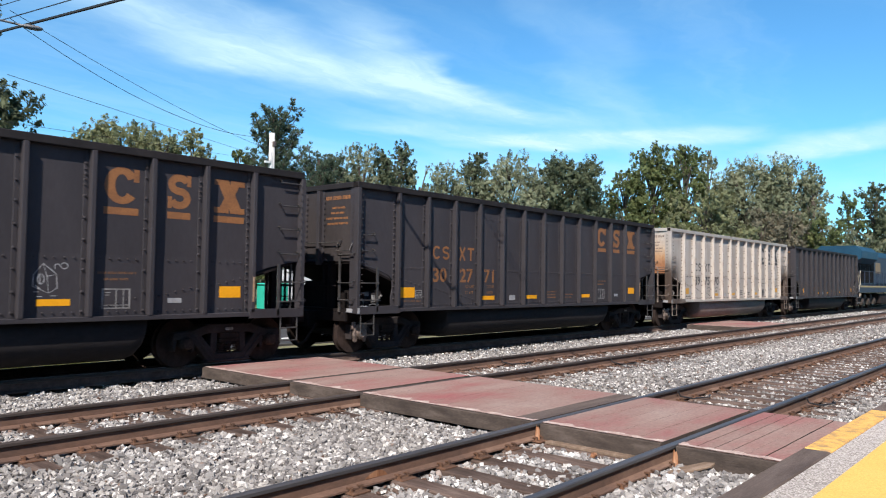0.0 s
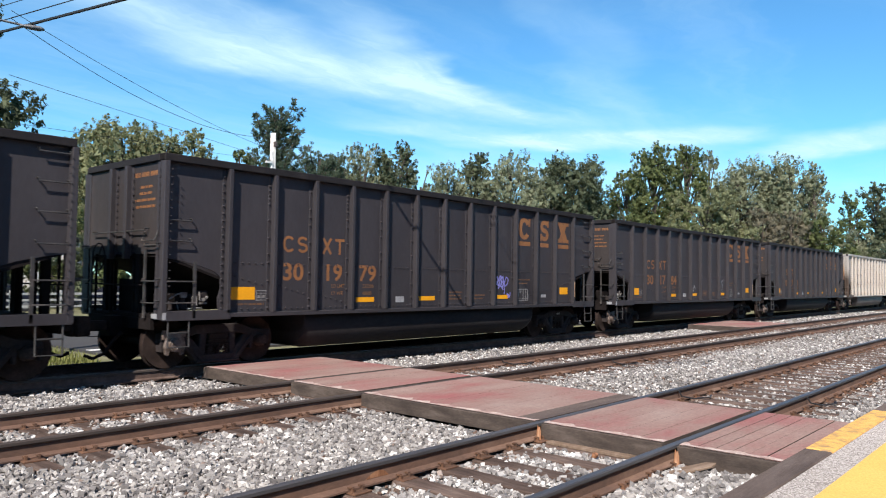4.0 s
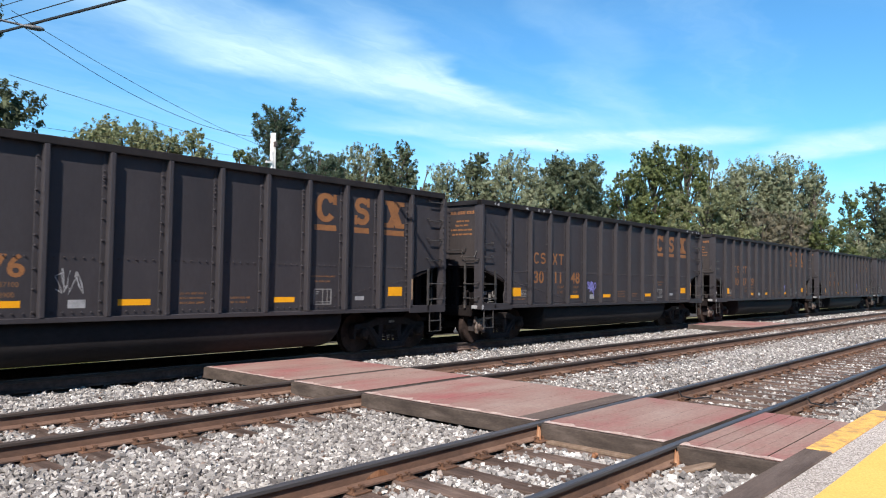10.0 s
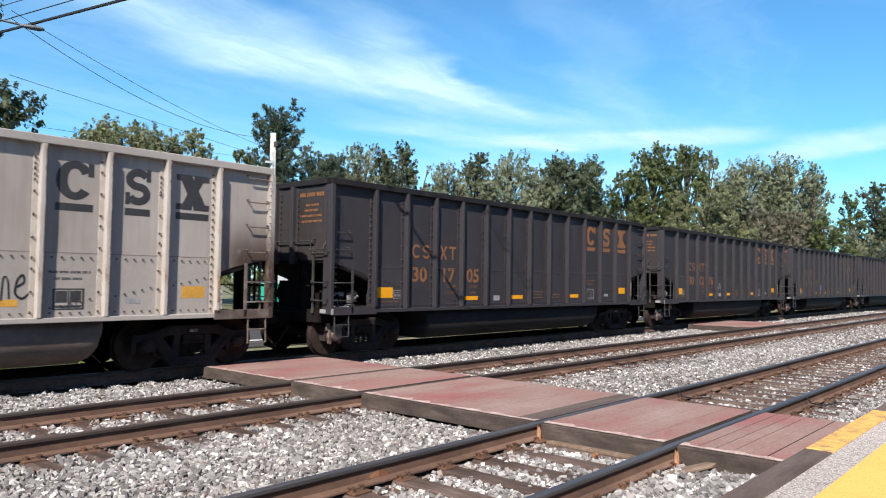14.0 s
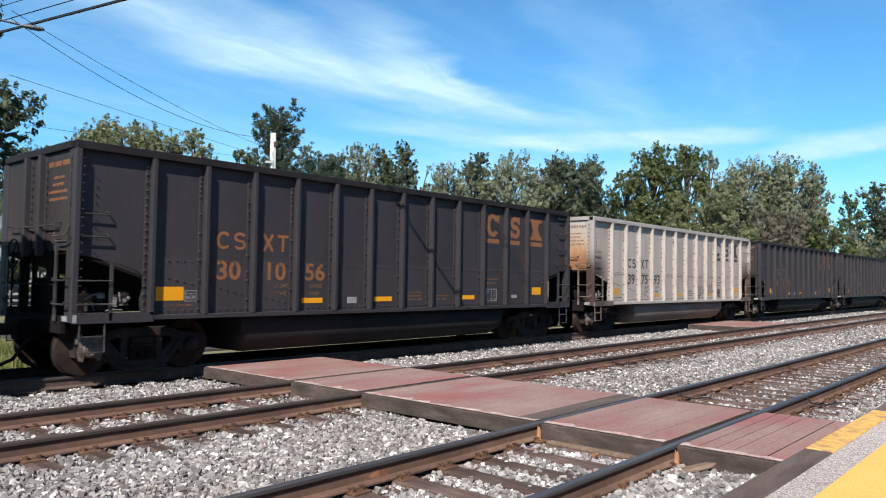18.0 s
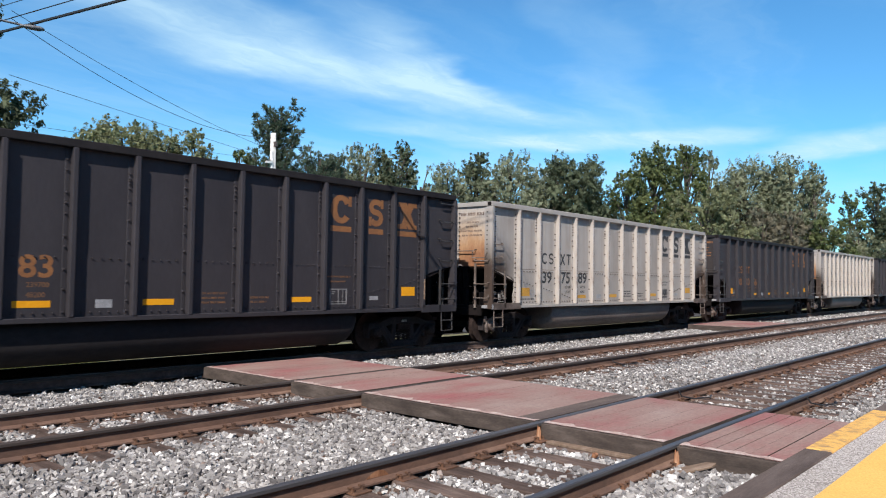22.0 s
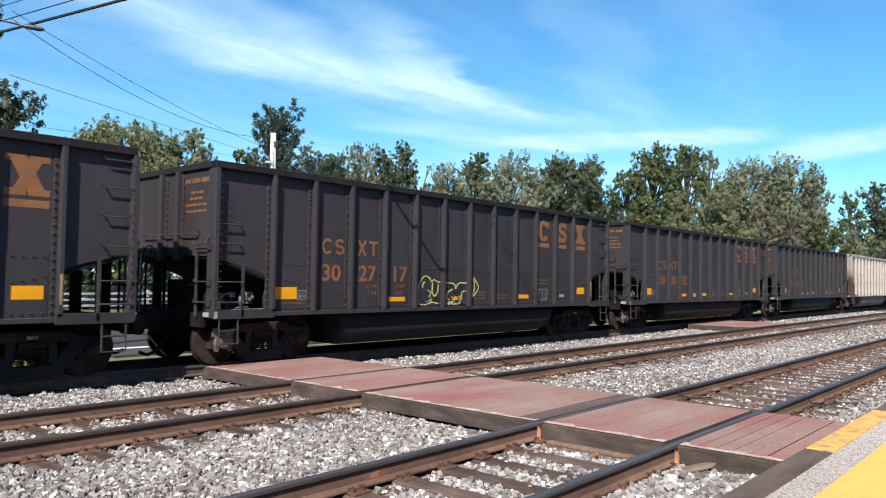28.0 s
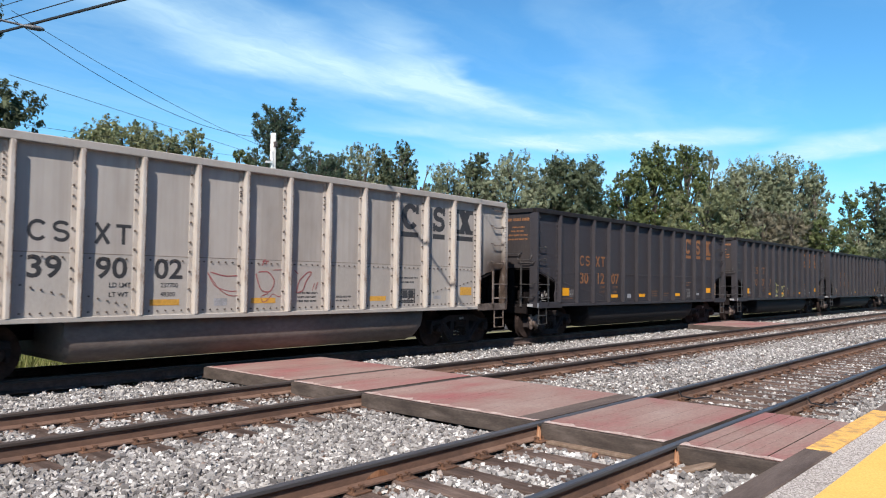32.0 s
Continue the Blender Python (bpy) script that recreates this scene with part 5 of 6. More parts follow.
        made["erung%g" % z] = end_grab(-1.46, -1.02, -0.03, z, -1).mesh("rung")
    for z in (2.06, 2.2, 2.53, 2.55, 2.98, 3.42):
        made["grab%g" % z] = grab(0.08, 0.52, -(W - D), z, -1).mesh("grab_iron")
    made["eg"] = end_grab(-1.45, -1.0, 0.0, 2.12, -1).mesh("grab_iron")
    made["handrail"] = end_grab(-1.0, 1.0, 0.0, 2.38, -1).mesh("end_handrail")
    made["end_loop"] = Geo().bar([(-0.02, -1.36, 2.36), (-0.08, -1.34, 2.20), (-0.08, -0.92, 2.20), (-0.02, -0.90, 2.36)], 0.014).mesh("end_step")
    st = Geo().bar([(0.12, -W + 0.03, 0.9), (0.12, -W + 0.02, 0.42), (0.50, -W + 0.02, 0.42), (0.50, -W + 0.03, 0.9)], 0.016).bar([(0.12, -W + 0.02, 0.66), (0.50, -W + 0.02, 0.66)], 0.014)
    made["step"] = st.mesh("sill_step")
    bw = Geo()
    n = 18
    bw.bar([(-0.12, 0.62 + 0.24 * math.cos(2 * math.pi * k / n), 1.95 + 0.24 * math.sin(2 * math.pi * k / n)) for k in range(n + 1)], 0.014, 5)
    for k in range(3):
        bw.bar([(-0.12, 0.62, 1.95), (-0.12, 0.62 + 0.24 * math.cos(2.1 * k), 1.95 + 0.24 * math.sin(2.1 * k))], 0.01, 4)
    made["brake_wheel"] = bw.mesh("brake_wheel")
    bg = Geo().box(0.42, 0.66, -1.16, -0.92, 1.02, 1.16).box(0.50, 0.60, -1.18, -1.0, 1.16, 1.30).box(0.70, 0.84, -1.17, -0.98, 1.06, 1.30).box(0.86, 1.06, -1.14, -0.98, 1.10, 1.36)
    bg.disc(0.54, -1.22, -1.16, 1.10, 0.075, 14).disc(0.96, -1.18, -1.14, 1.25, 0.085, 14)
    fit = Geo().box(0.50, 0.62, -1.20, -1.17, 1.24, 1.33).box(0.73, 0.82, -1.195, -1.172, 1.10, 1.26).disc(0.94, -1.20, -1.18, 1.20, 0.035, 10).disc(1.01, -1.20, -1.18, 1.24, 0.025, 8).box(0.88, 1.02, -1.17, -1.142, 1.12, 1.15)
    fit.bar([(0.30, -1.2, 1.22), (0.44, -1.2, 1.30), (0.52, -1.2, 1.31)], 0.012).bar([(0.62, -1.22, 1.04), (0.72, -1.22, 1.06), (0.90, -1.22, 1.05)], 0.012).bar([(0.42, -1.22, 1.18), (0.45, -1.22, 1.04)], 0.010).bar([(0.84, -1.22, 1.34), (0.86, -1.22, 1.18)], 0.010)
    made["fittings"] = fit.mesh("valve_fittings")
    made["brake_valve"] = bg.mesh("brake_valve", 0.01)
    for k, (x, y, q) in enumerate(((-0.03, 0.9, 0.022), (-0.03, 0.3, 0.022), (0.12, -0.35, 0.07), (0.2, 0.6, 0.03))):
        made["end_pipe%d" % k] = Geo().bar([(x, y, 0.95), (x, y, 2.0)], q, 6).mesh("end_pipe")
    made["end_pipe4"] = Geo().bar([(-0.05, -0.9, 1.45), (-0.05, 1.3, 1.45)], 0.014, 5).mesh("end_pipe")
    made["bolster"] = Geo().box(-0.2, 0.2, -1.05, 1.05, 0.36, 0.62).box(-0.3, 0.3, -0.3, 0.3, 0.5, 0.7).mesh("truck", 0.02)
    sf = Geo()
    sf.prism([(-1.09, 0.62), (-0.76, 0.64), (-0.46, 0.75), (0.46, 0.75), (0.76, 0.64), (1.09, 0.62), (1.11, 0.50), (0.74, 0.49), (0.44, 0.59), (-0.44, 0.59), (-0.74, 0.49), (-1.11, 0.50)], 1, -0.11, 0.10)
    for s in (-1, 1):
        sf.prism([(s * 0.80, 0.54), (s * 0.58, 0.58), (s * 0.20, 0.14), (s * 0.42, 0.09)], 1, -0.10, 0.09)
        sf.prism([(s * 0.73, 0.56), (s * 0.70, 0.58), (s * 0.30, 0.12), (s * 0.36, 0.10)], 1, -0.125, 0.09)
        sf.prism([(s * 0.22, 0.62), (s * 0.35, 0.62), (s * 0.38, 0.18), (s * 0.25, 0.18)], 1, -0.085, 0.08)
        sf.prism([(s * 0.66, 0.52), (s * 0.76, 0.52), (s * 0.74, 0.27), (s * 0.69, 0.27)], 1, -0.09, 0.09)
        sf.prism([(s * 1.01, 0.52), (s * 1.11, 0.52), (s * 1.09, 0.30), (s * 1.04, 0.30)], 1, -0.09, 0.09)
        sf.box(s * 0.88 - 0.15, s * 0.88 + 0.15, -0.10, 0.09, 0.50, 0.60)
    sf.prism([(-0.45, 0.08), (0.45, 0.08), (0.36, 0.22), (-0.36, 0.22)], 1, -0.11, 0.11)
    sf.box(-0.44, 0.44, -0.135, 0.11, 0.075, 0.115)
    sf.box(-0.20, 0.20, -0.10, 0.0, 0.60, 0.66)
    made["side_frame"] = sf.mesh("side_frame", 0.012)
    sp = Geo()
    for x in (-0.16, 0.0, 0.16):
        path = [(x + 0.055 * math.cos(a), 0.055 * math.sin(a) - 0.06, 0.22 + 0.20 * a / 34.6) for a in [1.1 * k for k in range(32)]]
        sp.bar(path, 0.014, 4)
    sp.box(-0.21, 0.21, -0.10, 0.05, 0.43, 0.47).box(-0.19, 0.19, -0.11, 0.05, 0.49, 0.58)
    made["springs"] = sp.mesh("spring_nest")
    made["bearing"] = Geo().lathe([(-0.13, 0.03), (-0.125, 0.085), (-0.10, 0.10), (-0.08, 0.115), (0.04, 0.12), (0.05, 0.1)], 18).mesh("bearing")
    hs = Geo().prism([(0.27, 0.40), (0.29, 0.26), (0.34, 0.24), (0.37, 0.34), (0.45, 0.30), (0.53, 0.34), (0.57, 0.24), (0.62, 0.27), (0.65, 0.42), (0.62, 0.56), (0.52, 0.63), (0.36, 0.62), (0.29, 0.55)], 1, -1.15, -1.08)
    hs.disc(0.45, -1.21, -1.10, 0.43, 0.125, 20).disc(0.45, -1.235, -1.21, 0.43, 0.10, 18).disc(0.45, -1.25, -1.235, 0.43, 0.045, 12)
    for k in range(3):
        hs.disc(0.45 + 0.065 * math.cos(2.1 * k + 0.5), -1.255, -1.235, 0.43 + 0.065 * math.sin(2.1 * k + 0.5), 0.018, 6)
    hs.box(0.24, 0.33, -1.13, -1.07, 0.52, 0.68).box(0.54, 0.66, -1.14, -1.08, 0.56, 0.66)
    made["housing"] = hs.mesh("bearing_housing", 0.012)
    made["wheelset"] = wheelset_mesh()
    made["tub"] = tub_mesh()
    return made


def ribbon(g, pts, t, y):
    """A painted stroke of even width along points in the xz plane."""
    n = len(pts)
    left, right = [], []
    for i, q in enumerate(pts):
        d = (Vector(pts[min(i + 1, n - 1)]) - Vector(pts[max(i - 1, 0)])).normalized() * t / 2
        left.append((q[0] - d.y, y, q[1] + d.x))
        right.append((q[0] + d.y, y, q[1] - d.x))
    return g.add(left + right, [(n + i, n + i + 1, i + 1, i) for i in range(n - 1)])


def slab(g, x0, x1, z0, z1, y):
    return g.add([(x0, y, z0), (x1, y, z0), (x1, y, z1), (x0, y, z1)], [(0, 1, 2, 3)])


def arc(cx, cz, rx, rz, a0, a1, n=16):
    return [(cx + rx * math.cos(radians(a0 + (a1 - a0) * k / n)), cz + rz * math.sin(radians(a0 + (a1 - a0) * k / n))) for k in range(n + 1)]


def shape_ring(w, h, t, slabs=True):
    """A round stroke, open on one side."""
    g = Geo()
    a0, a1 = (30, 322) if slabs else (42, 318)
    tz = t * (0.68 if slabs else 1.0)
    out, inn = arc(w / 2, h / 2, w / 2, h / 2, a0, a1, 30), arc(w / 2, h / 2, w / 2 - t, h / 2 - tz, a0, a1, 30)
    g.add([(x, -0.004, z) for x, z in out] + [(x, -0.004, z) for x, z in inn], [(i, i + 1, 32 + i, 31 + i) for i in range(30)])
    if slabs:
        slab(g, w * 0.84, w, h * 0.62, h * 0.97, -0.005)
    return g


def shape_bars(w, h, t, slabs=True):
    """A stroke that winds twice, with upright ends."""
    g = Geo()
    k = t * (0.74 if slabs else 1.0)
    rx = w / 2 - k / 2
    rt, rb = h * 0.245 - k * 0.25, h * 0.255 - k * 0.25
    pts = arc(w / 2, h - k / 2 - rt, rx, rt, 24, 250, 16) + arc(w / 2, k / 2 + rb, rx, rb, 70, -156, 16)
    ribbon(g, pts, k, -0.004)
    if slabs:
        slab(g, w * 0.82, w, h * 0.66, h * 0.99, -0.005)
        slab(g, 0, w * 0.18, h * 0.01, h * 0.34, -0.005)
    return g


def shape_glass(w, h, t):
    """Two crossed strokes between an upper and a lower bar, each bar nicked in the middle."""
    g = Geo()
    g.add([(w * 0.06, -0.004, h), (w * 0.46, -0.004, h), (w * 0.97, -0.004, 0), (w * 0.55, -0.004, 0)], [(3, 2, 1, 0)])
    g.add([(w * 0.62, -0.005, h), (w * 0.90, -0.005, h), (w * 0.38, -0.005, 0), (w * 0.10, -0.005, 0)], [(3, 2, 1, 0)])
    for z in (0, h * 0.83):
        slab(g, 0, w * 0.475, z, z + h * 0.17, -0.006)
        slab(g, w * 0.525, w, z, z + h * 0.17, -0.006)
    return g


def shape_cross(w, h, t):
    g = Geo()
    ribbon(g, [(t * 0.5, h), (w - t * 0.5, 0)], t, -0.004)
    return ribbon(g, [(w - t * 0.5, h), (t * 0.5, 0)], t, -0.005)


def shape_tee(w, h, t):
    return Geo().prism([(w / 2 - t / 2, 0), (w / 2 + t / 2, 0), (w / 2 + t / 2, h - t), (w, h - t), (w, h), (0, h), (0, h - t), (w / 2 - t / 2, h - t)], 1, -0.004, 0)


def strokes(w, size, seed):
    """Spans of a line of writing too small to read."""
    r, x, out = random.Random(seed), 0.0, []
    while x < w - size:
        for _ in range(r.randint(3, 6)):
            b = min(w, x + size * r.uniform(0.6, 1.0))
            out.append((x, b))
            x = b + size * 0.45
            if x > w - size:
                break
        x += size * 0.9
    return out


def gondola(paint, bar, ink, accent, frame_ink, end_paint, label):
    """One coal car, its origin at the near end on the track's centre line."""
    c = thing("coal_gondola", label, "railway car", "cars of the coal train")
    G = {k: (v.copy() if v else None) for k, v in GEO.items()}
    flip = pose(LEN, 0, 0, 0, 0, 180)
    for m in (None, flip):
        part("side_sheet", G["side"], SIDEWHITE if paint is WHITE else paint, c, "", m)
        part("lower_sheet", G["lap"], paint, c, "", m)
        part("bolts", G["bolts"], RUSTBOLT if paint is WHITE else paint, c, "rows of small bolt heads", m)["kind"] = "stuff"
        part("top_chord", G["chord"], COALTOP if paint is BLACK else paint, c, "", m)
        part("side_sill", G["sill"], paint, c, "", m)
        part("sill_end", G["sill_end"], SOOTYSILL if paint is WHITE else paint, c, "", m)
        part("sill_end", G["sill_end_far"], SOOTYSILL if paint is WHITE else paint, c, "", m)
        part("end_chord", G["end_chord"], COALTOP if paint is BLACK else paint, c, "", m)
        part("chord_socket", G["socket"], SHADEBLACK, c, "dark plate for the shaded open end of the top chord", m)
        if paint is WHITE:
            part("seam", G["seam"], SEAM, c, "thin brown rust line along the sheet seam", m)
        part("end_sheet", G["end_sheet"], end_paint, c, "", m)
        part("end_bolts", G["end_bolts"], RUSTBOLT if paint is WHITE else paint, c, "rows of bolt heads on the end", m)["kind"] = "stuff"
        part("slope_sheet", G["slope"], SHADEBLACK, c, "", m)
        part("end_platform", G["floor"], SHADEBLACK, c, "", m)
        part("end_sill", G["end_sill"], SHADEBLACK, c, "", m)
        part("coupler", G["coupler"], WHEELIRON, c, "rusty knuckle coupler", m)
        part("air_hose", G["hose"], GRIME, c, "black rubber air hose", m)
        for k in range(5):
            part("end_pipe", G["end_pipe%d" % k], SHADEBLACK, c, "", m)
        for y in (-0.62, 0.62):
            part("end_strut", G["strut"], SHADEBLACK, c, "", (m or Matrix()) @ pose(0, y, 0))
            part("end_post", G["end_post"], paint, c, "", (m or Matrix()) @ pose(0, y * 0.48, 0))
        for x in RIBX:
            part("rib", G["rib"], RIBWHITE if paint is WHITE else paint, c, "", (m or Matrix()) @ pose(x if m is None else LEN - x + 0.1, 0, 0))
        mirror = Matrix.Translation((LEN, 0, 0)) @ Matrix.Diagonal((-1, 1, 1, 1))
        for q in ((m or Matrix()), (m or Matrix()) @ mirror):
            part("corner_post", G["post"], SIDEWHITE if paint is WHITE else paint, c, "", q)
            lad = part("ladder_stile", G["stile"], bar, c, "upright of a corner ladder", q)
            lad2 = part("ladder_stile", G["end_stile"], bar, c, "upright of an end ladder", q)
            for z in (1.16, 1.52):
                part("rung", G["rung%g" % z], bar, lad)
                part("rung", G["erung%g" % z], bar, lad2)
            part("sill_step", G["step"], bar, c, "bent iron step below the sill", q)
            zs = (2.2, 2.55) if q == (m or Matrix()) else (2.06, 2.53, 2.98, 3.42)
            for z in zs:
                part("grab_iron", G["grab%g" % z], bar, c, "", q)
            part("grab_iron", G["eg"], bar, c, "", q)
        part("end_handrail", G["handrail"], bar, c, "", m)
        part("end_step", G["end_loop"], bar, c, "bent iron step on the end sheet", m)
    part("brake_wheel", G["brake_wheel"], GRIME, c, "spoked hand brake wheel")
    valve = part("brake_valve", G["brake_valve"], FRAMEIRON, c, "dark air brake valve")
    # small bits coloured pale as sun glints on the dark brake gear
    part("valve_fittings", G["fittings"], VALVE, valve, "fittings and pipes, pale for sun glints")
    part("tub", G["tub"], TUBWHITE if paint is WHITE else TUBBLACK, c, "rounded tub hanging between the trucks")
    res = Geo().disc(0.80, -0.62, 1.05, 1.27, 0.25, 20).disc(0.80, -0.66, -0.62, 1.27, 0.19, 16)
    part("air_reservoir", res, SHADEBLACK, c, "shade-black air reservoir under the slope sheet")
    part("brake_rigging", Geo().box(0.22, 0.27, -0.52, 0.5, 0.97, 1.55).box(0.30, 0.62, -0.9, -0.66, 0.97, 1.3), SHADEBLACK, c, "shade-black plate of the brake rigging")
    # dusty bearing at the open end; its sunlit look is put into the colour
    part("bearing_housing", G["housing"], PALESTEEL, c, "dusty bearing housing, paled for the sun on it")
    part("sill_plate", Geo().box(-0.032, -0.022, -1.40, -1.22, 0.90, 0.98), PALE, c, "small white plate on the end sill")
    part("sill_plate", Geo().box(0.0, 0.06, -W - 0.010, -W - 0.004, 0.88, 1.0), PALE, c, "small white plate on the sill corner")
    part("centre_sill", G["centre_sill"], SHADEBLACK, c)
    for x in (1.33, LEN - 1.33):
        truck(c, x)
    # markings
    y = -(W - D) - 0.0095
    yu = -(W - D) + 0.002
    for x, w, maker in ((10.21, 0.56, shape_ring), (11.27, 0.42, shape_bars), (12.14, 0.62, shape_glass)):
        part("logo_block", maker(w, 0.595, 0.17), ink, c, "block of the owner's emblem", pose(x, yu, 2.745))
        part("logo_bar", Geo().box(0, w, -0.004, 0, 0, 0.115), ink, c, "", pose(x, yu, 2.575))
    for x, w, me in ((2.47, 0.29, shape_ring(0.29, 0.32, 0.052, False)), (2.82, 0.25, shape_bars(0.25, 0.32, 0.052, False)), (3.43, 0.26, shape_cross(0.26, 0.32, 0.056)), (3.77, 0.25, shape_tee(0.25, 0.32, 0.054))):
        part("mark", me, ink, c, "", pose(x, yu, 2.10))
    for x0, x1, z0, z1 in ((1.36, 1.86, 1.20, 1.43), (4.36, 4.88, 1.12, 1.22), (6.30, 6.84, 1.13, 1.23), (9.27, 9.75, 1.14, 1.24), (12.29, 12.72, 1.24, 1.44)):
        part("reflector", Geo().box(x0, x1, y, y + 0.004, z0, z1), DUSTYELLOW if paint is WHITE else YELLOW, c, "yellow reflective plate")
    part("label_plate", Geo().box(5.54, 5.80, y, y + 0.004, 1.10, 1.23), PALE, c, "pale grey data plate")
    part("label_plate", Geo().box(11.32, 11.57, y, y + 0.004, 1.16, 1.24), PALE, c, "pale grey data plate")
    fr = Geo()
    for a, b, z0, z1 in ((10.22, 10.68, 1.08, 1.10), (10.22, 10.68, 1.38, 1.40), (10.22, 10.25, 1.10, 1.38), (10.65, 10.68, 1.10, 1.38), (10.44, 10.46, 1.10, 1.38), (10.56, 10.575, 1.10, 1.38)):
        fr.box(a, b, y, y + 0.003, z0, z1)
    fr.box(10.25, 10.44, y, y + 0.003, 1.13, 1.145).box(10.46, 10.65, y, y + 0.003, 1.13, 1.145).box(10.27, 10.36, y, y + 0.003, 1.33, 1.345).box(10.27, 10.34, y, y + 0.003, 1.29, 1.305)
    part("test_panel", fr, frame_ink, c, "square stencilled test panel")["kind"] = "stuff"
    part("rib_plate", Geo().box(RIBX[12] - 0.075, RIBX[12] - 0.035, -W - 0.003, -W - 0.0005, 1.16, 1.62), RIBPLATE, c, "narrow pale plate on the last rib")
    part("truck_tag", Geo().box(LEN - 1.42, LEN - 1.27, -1.115, -1.10, 0.635, 0.685), VALVE, c, "small white tag over the truck")
    if paint is WHITE:
        for a, b, z0, z1 in ((10.265, 10.43, 1.19, 1.365), (10.47, 10.635, 1.19, 1.365), (10.265, 10.635, 1.11, 1.14)):
            part("test_block", Geo().box(a, b, y, y + 0.003, z0, z1), ink, c, "solid dark stencilled block")
    aci = Geo()
    for a, b, z0, z1 in ((1.885, 2.115, 1.18, 1.195), (1.885, 2.115, 1.355, 1.37), (1.885, 1.90, 1.195, 1.355), (2.10, 2.115, 1.195, 1.355), (1.90, 2.10, 1.31, 1.32), (1.995, 2.005, 1.195, 1.31), (1.92, 1.975, 1.225, 1.28), (2.025, 2.08, 1.225, 1.28)):
        aci.box(a, b, y, y + 0.003, z0, z1)
    part("test_panel", aci, DIMGREY if paint is BLACK else PALE, c, "small pale stencilled frame")["kind"] = "stuff"
    tx = Geo()
    for x, z, w in ((1.48, 1.10, 0.60), (7.36, 1.30, 0.50), (7.36, 1.22, 0.46), (7.36, 1.14, 0.48), (8.34, 1.22, 0.42), (8.34, 1.14, 0.36), (10.15, 1.63, 0.62), (10.24, 1.53, 0.42)):
        for a, b in strokes(w, 0.022, int(x * 10 + z * 100)):
            tx.box(x + a, x + b, y, y + 0.003, z, z + 0.036)
    part("small_lettering", tx, accent, c, "lines of small stencilled lettering")["kind"] = "stuff"
    et = Geo()
    for yy, z, w in ((-1.24, 3.31, 0.80), (-1.08, 3.11, 0.46), (-1.05, 3.0, 0.44), (-1.18, 2.885, 0.72), (-1.18, 2.77, 0.70)):
        for a, b in strokes(w, 0.04 if z > 3.3 else 0.024, int(z * 100)):
            et.box(-0.004, 0, yy + a, yy + b, z, z + (0.08 if z > 3.3 else 0.044))
    part("small_lettering", et, ENDINK if paint is WHITE else ink, c, "lines of stencilled lettering on the end")["kind"] = "stuff"
    for s, x, z, sz in (("LD LMT", 3.68, 1.42, 0.105), ("LT WT", 3.68, 1.27, 0.105)):
        part("lettering", word(s, sz, 0.002), accent, c, "stencilled words", pose(x, y - 0.001, z))
    return c


def numbers(c, digits, weights, ink, accent):
    y = -(W - D) - 0.0085
    for s, x in zip((digits[:2], digits[2:4], digits[4:]), (2.46, 3.46, 4.42)):
        me = word(s, 0.46, 0.010)
        me.transform(Matrix.Diagonal((1.12, 1, 1, 1)))
        part("car_number", me, ink, c, "stencilled number", pose(x, y, 1.57))
    for s, z in zip(weights, (1.42, 1.27)):
        part("lettering", word(s, 0.105, 0.002), accent, c, "stencilled weight", pose(4.54, y, z))


def scribble(c, x, z, w, h, material, seed, loops, r, label):
    """Sprayed loops without meaning."""
    rr = random.Random(seed)
    g = Geo()
    y = -(W - D) - 0.0105
    for k in range(loops):
        cx, cz = x + w * (k + 0.5) / loops, z + h / 2 + rr.uniform(-0.08, 0.08) * h
        a0, a1, kx, kz, b = rr.uniform(0, 6), rr.uniform(0, 6), rr.choice((1, 1, 2)), rr.choice((1, 2)), rr.uniform(0.15, 0.4)
        end = rr.uniform(0.7, 1.0)
        pts = []
        for i in range(33):
            u = i / 32 * 2 * math.pi * end
            pts.append((cx + 0.55 * w / loops * (math.cos(kx * u + a0) + b * math.sin(3 * u + a1)), cz + 0.42 * h * (math.sin(kz * u + a1) + b * math.cos(3 * u + a0))))
        left, right = [], []
        for i, p in enumerate(pts):
            d = Vector(pts[min(i + 1, 32)]) - Vector(pts[max(i - 1, 0)])
            nrm = Vector((-d.y, d.x)).normalized() * r * (0.7 + 0.5 * math.sin(i * 0.4 + a0) ** 2)
            left.append((p[0] - nrm.x, y - 0.0004 * k, p[1] - nrm.y))
            right.append((p[0] + nrm.x, y - 0.0004 * k, p[1] + nrm.y))
        g.add(left + right, [(i, i + 1, 34 + i, 33 + i) for i in range(32)])
    part("graffiti", mesh("graffiti", g.v, g.f), material, c, label)["kind"] = "stuff"


GEO = build_geo()
black = gondola(BLACK, BARBLACK, ORANGE, DIMORANGE, DIMGREY, DUSTYBLACK, "black coal gondola with ribbed sides and orange markings")
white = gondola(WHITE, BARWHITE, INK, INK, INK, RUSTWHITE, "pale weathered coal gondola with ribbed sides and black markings")
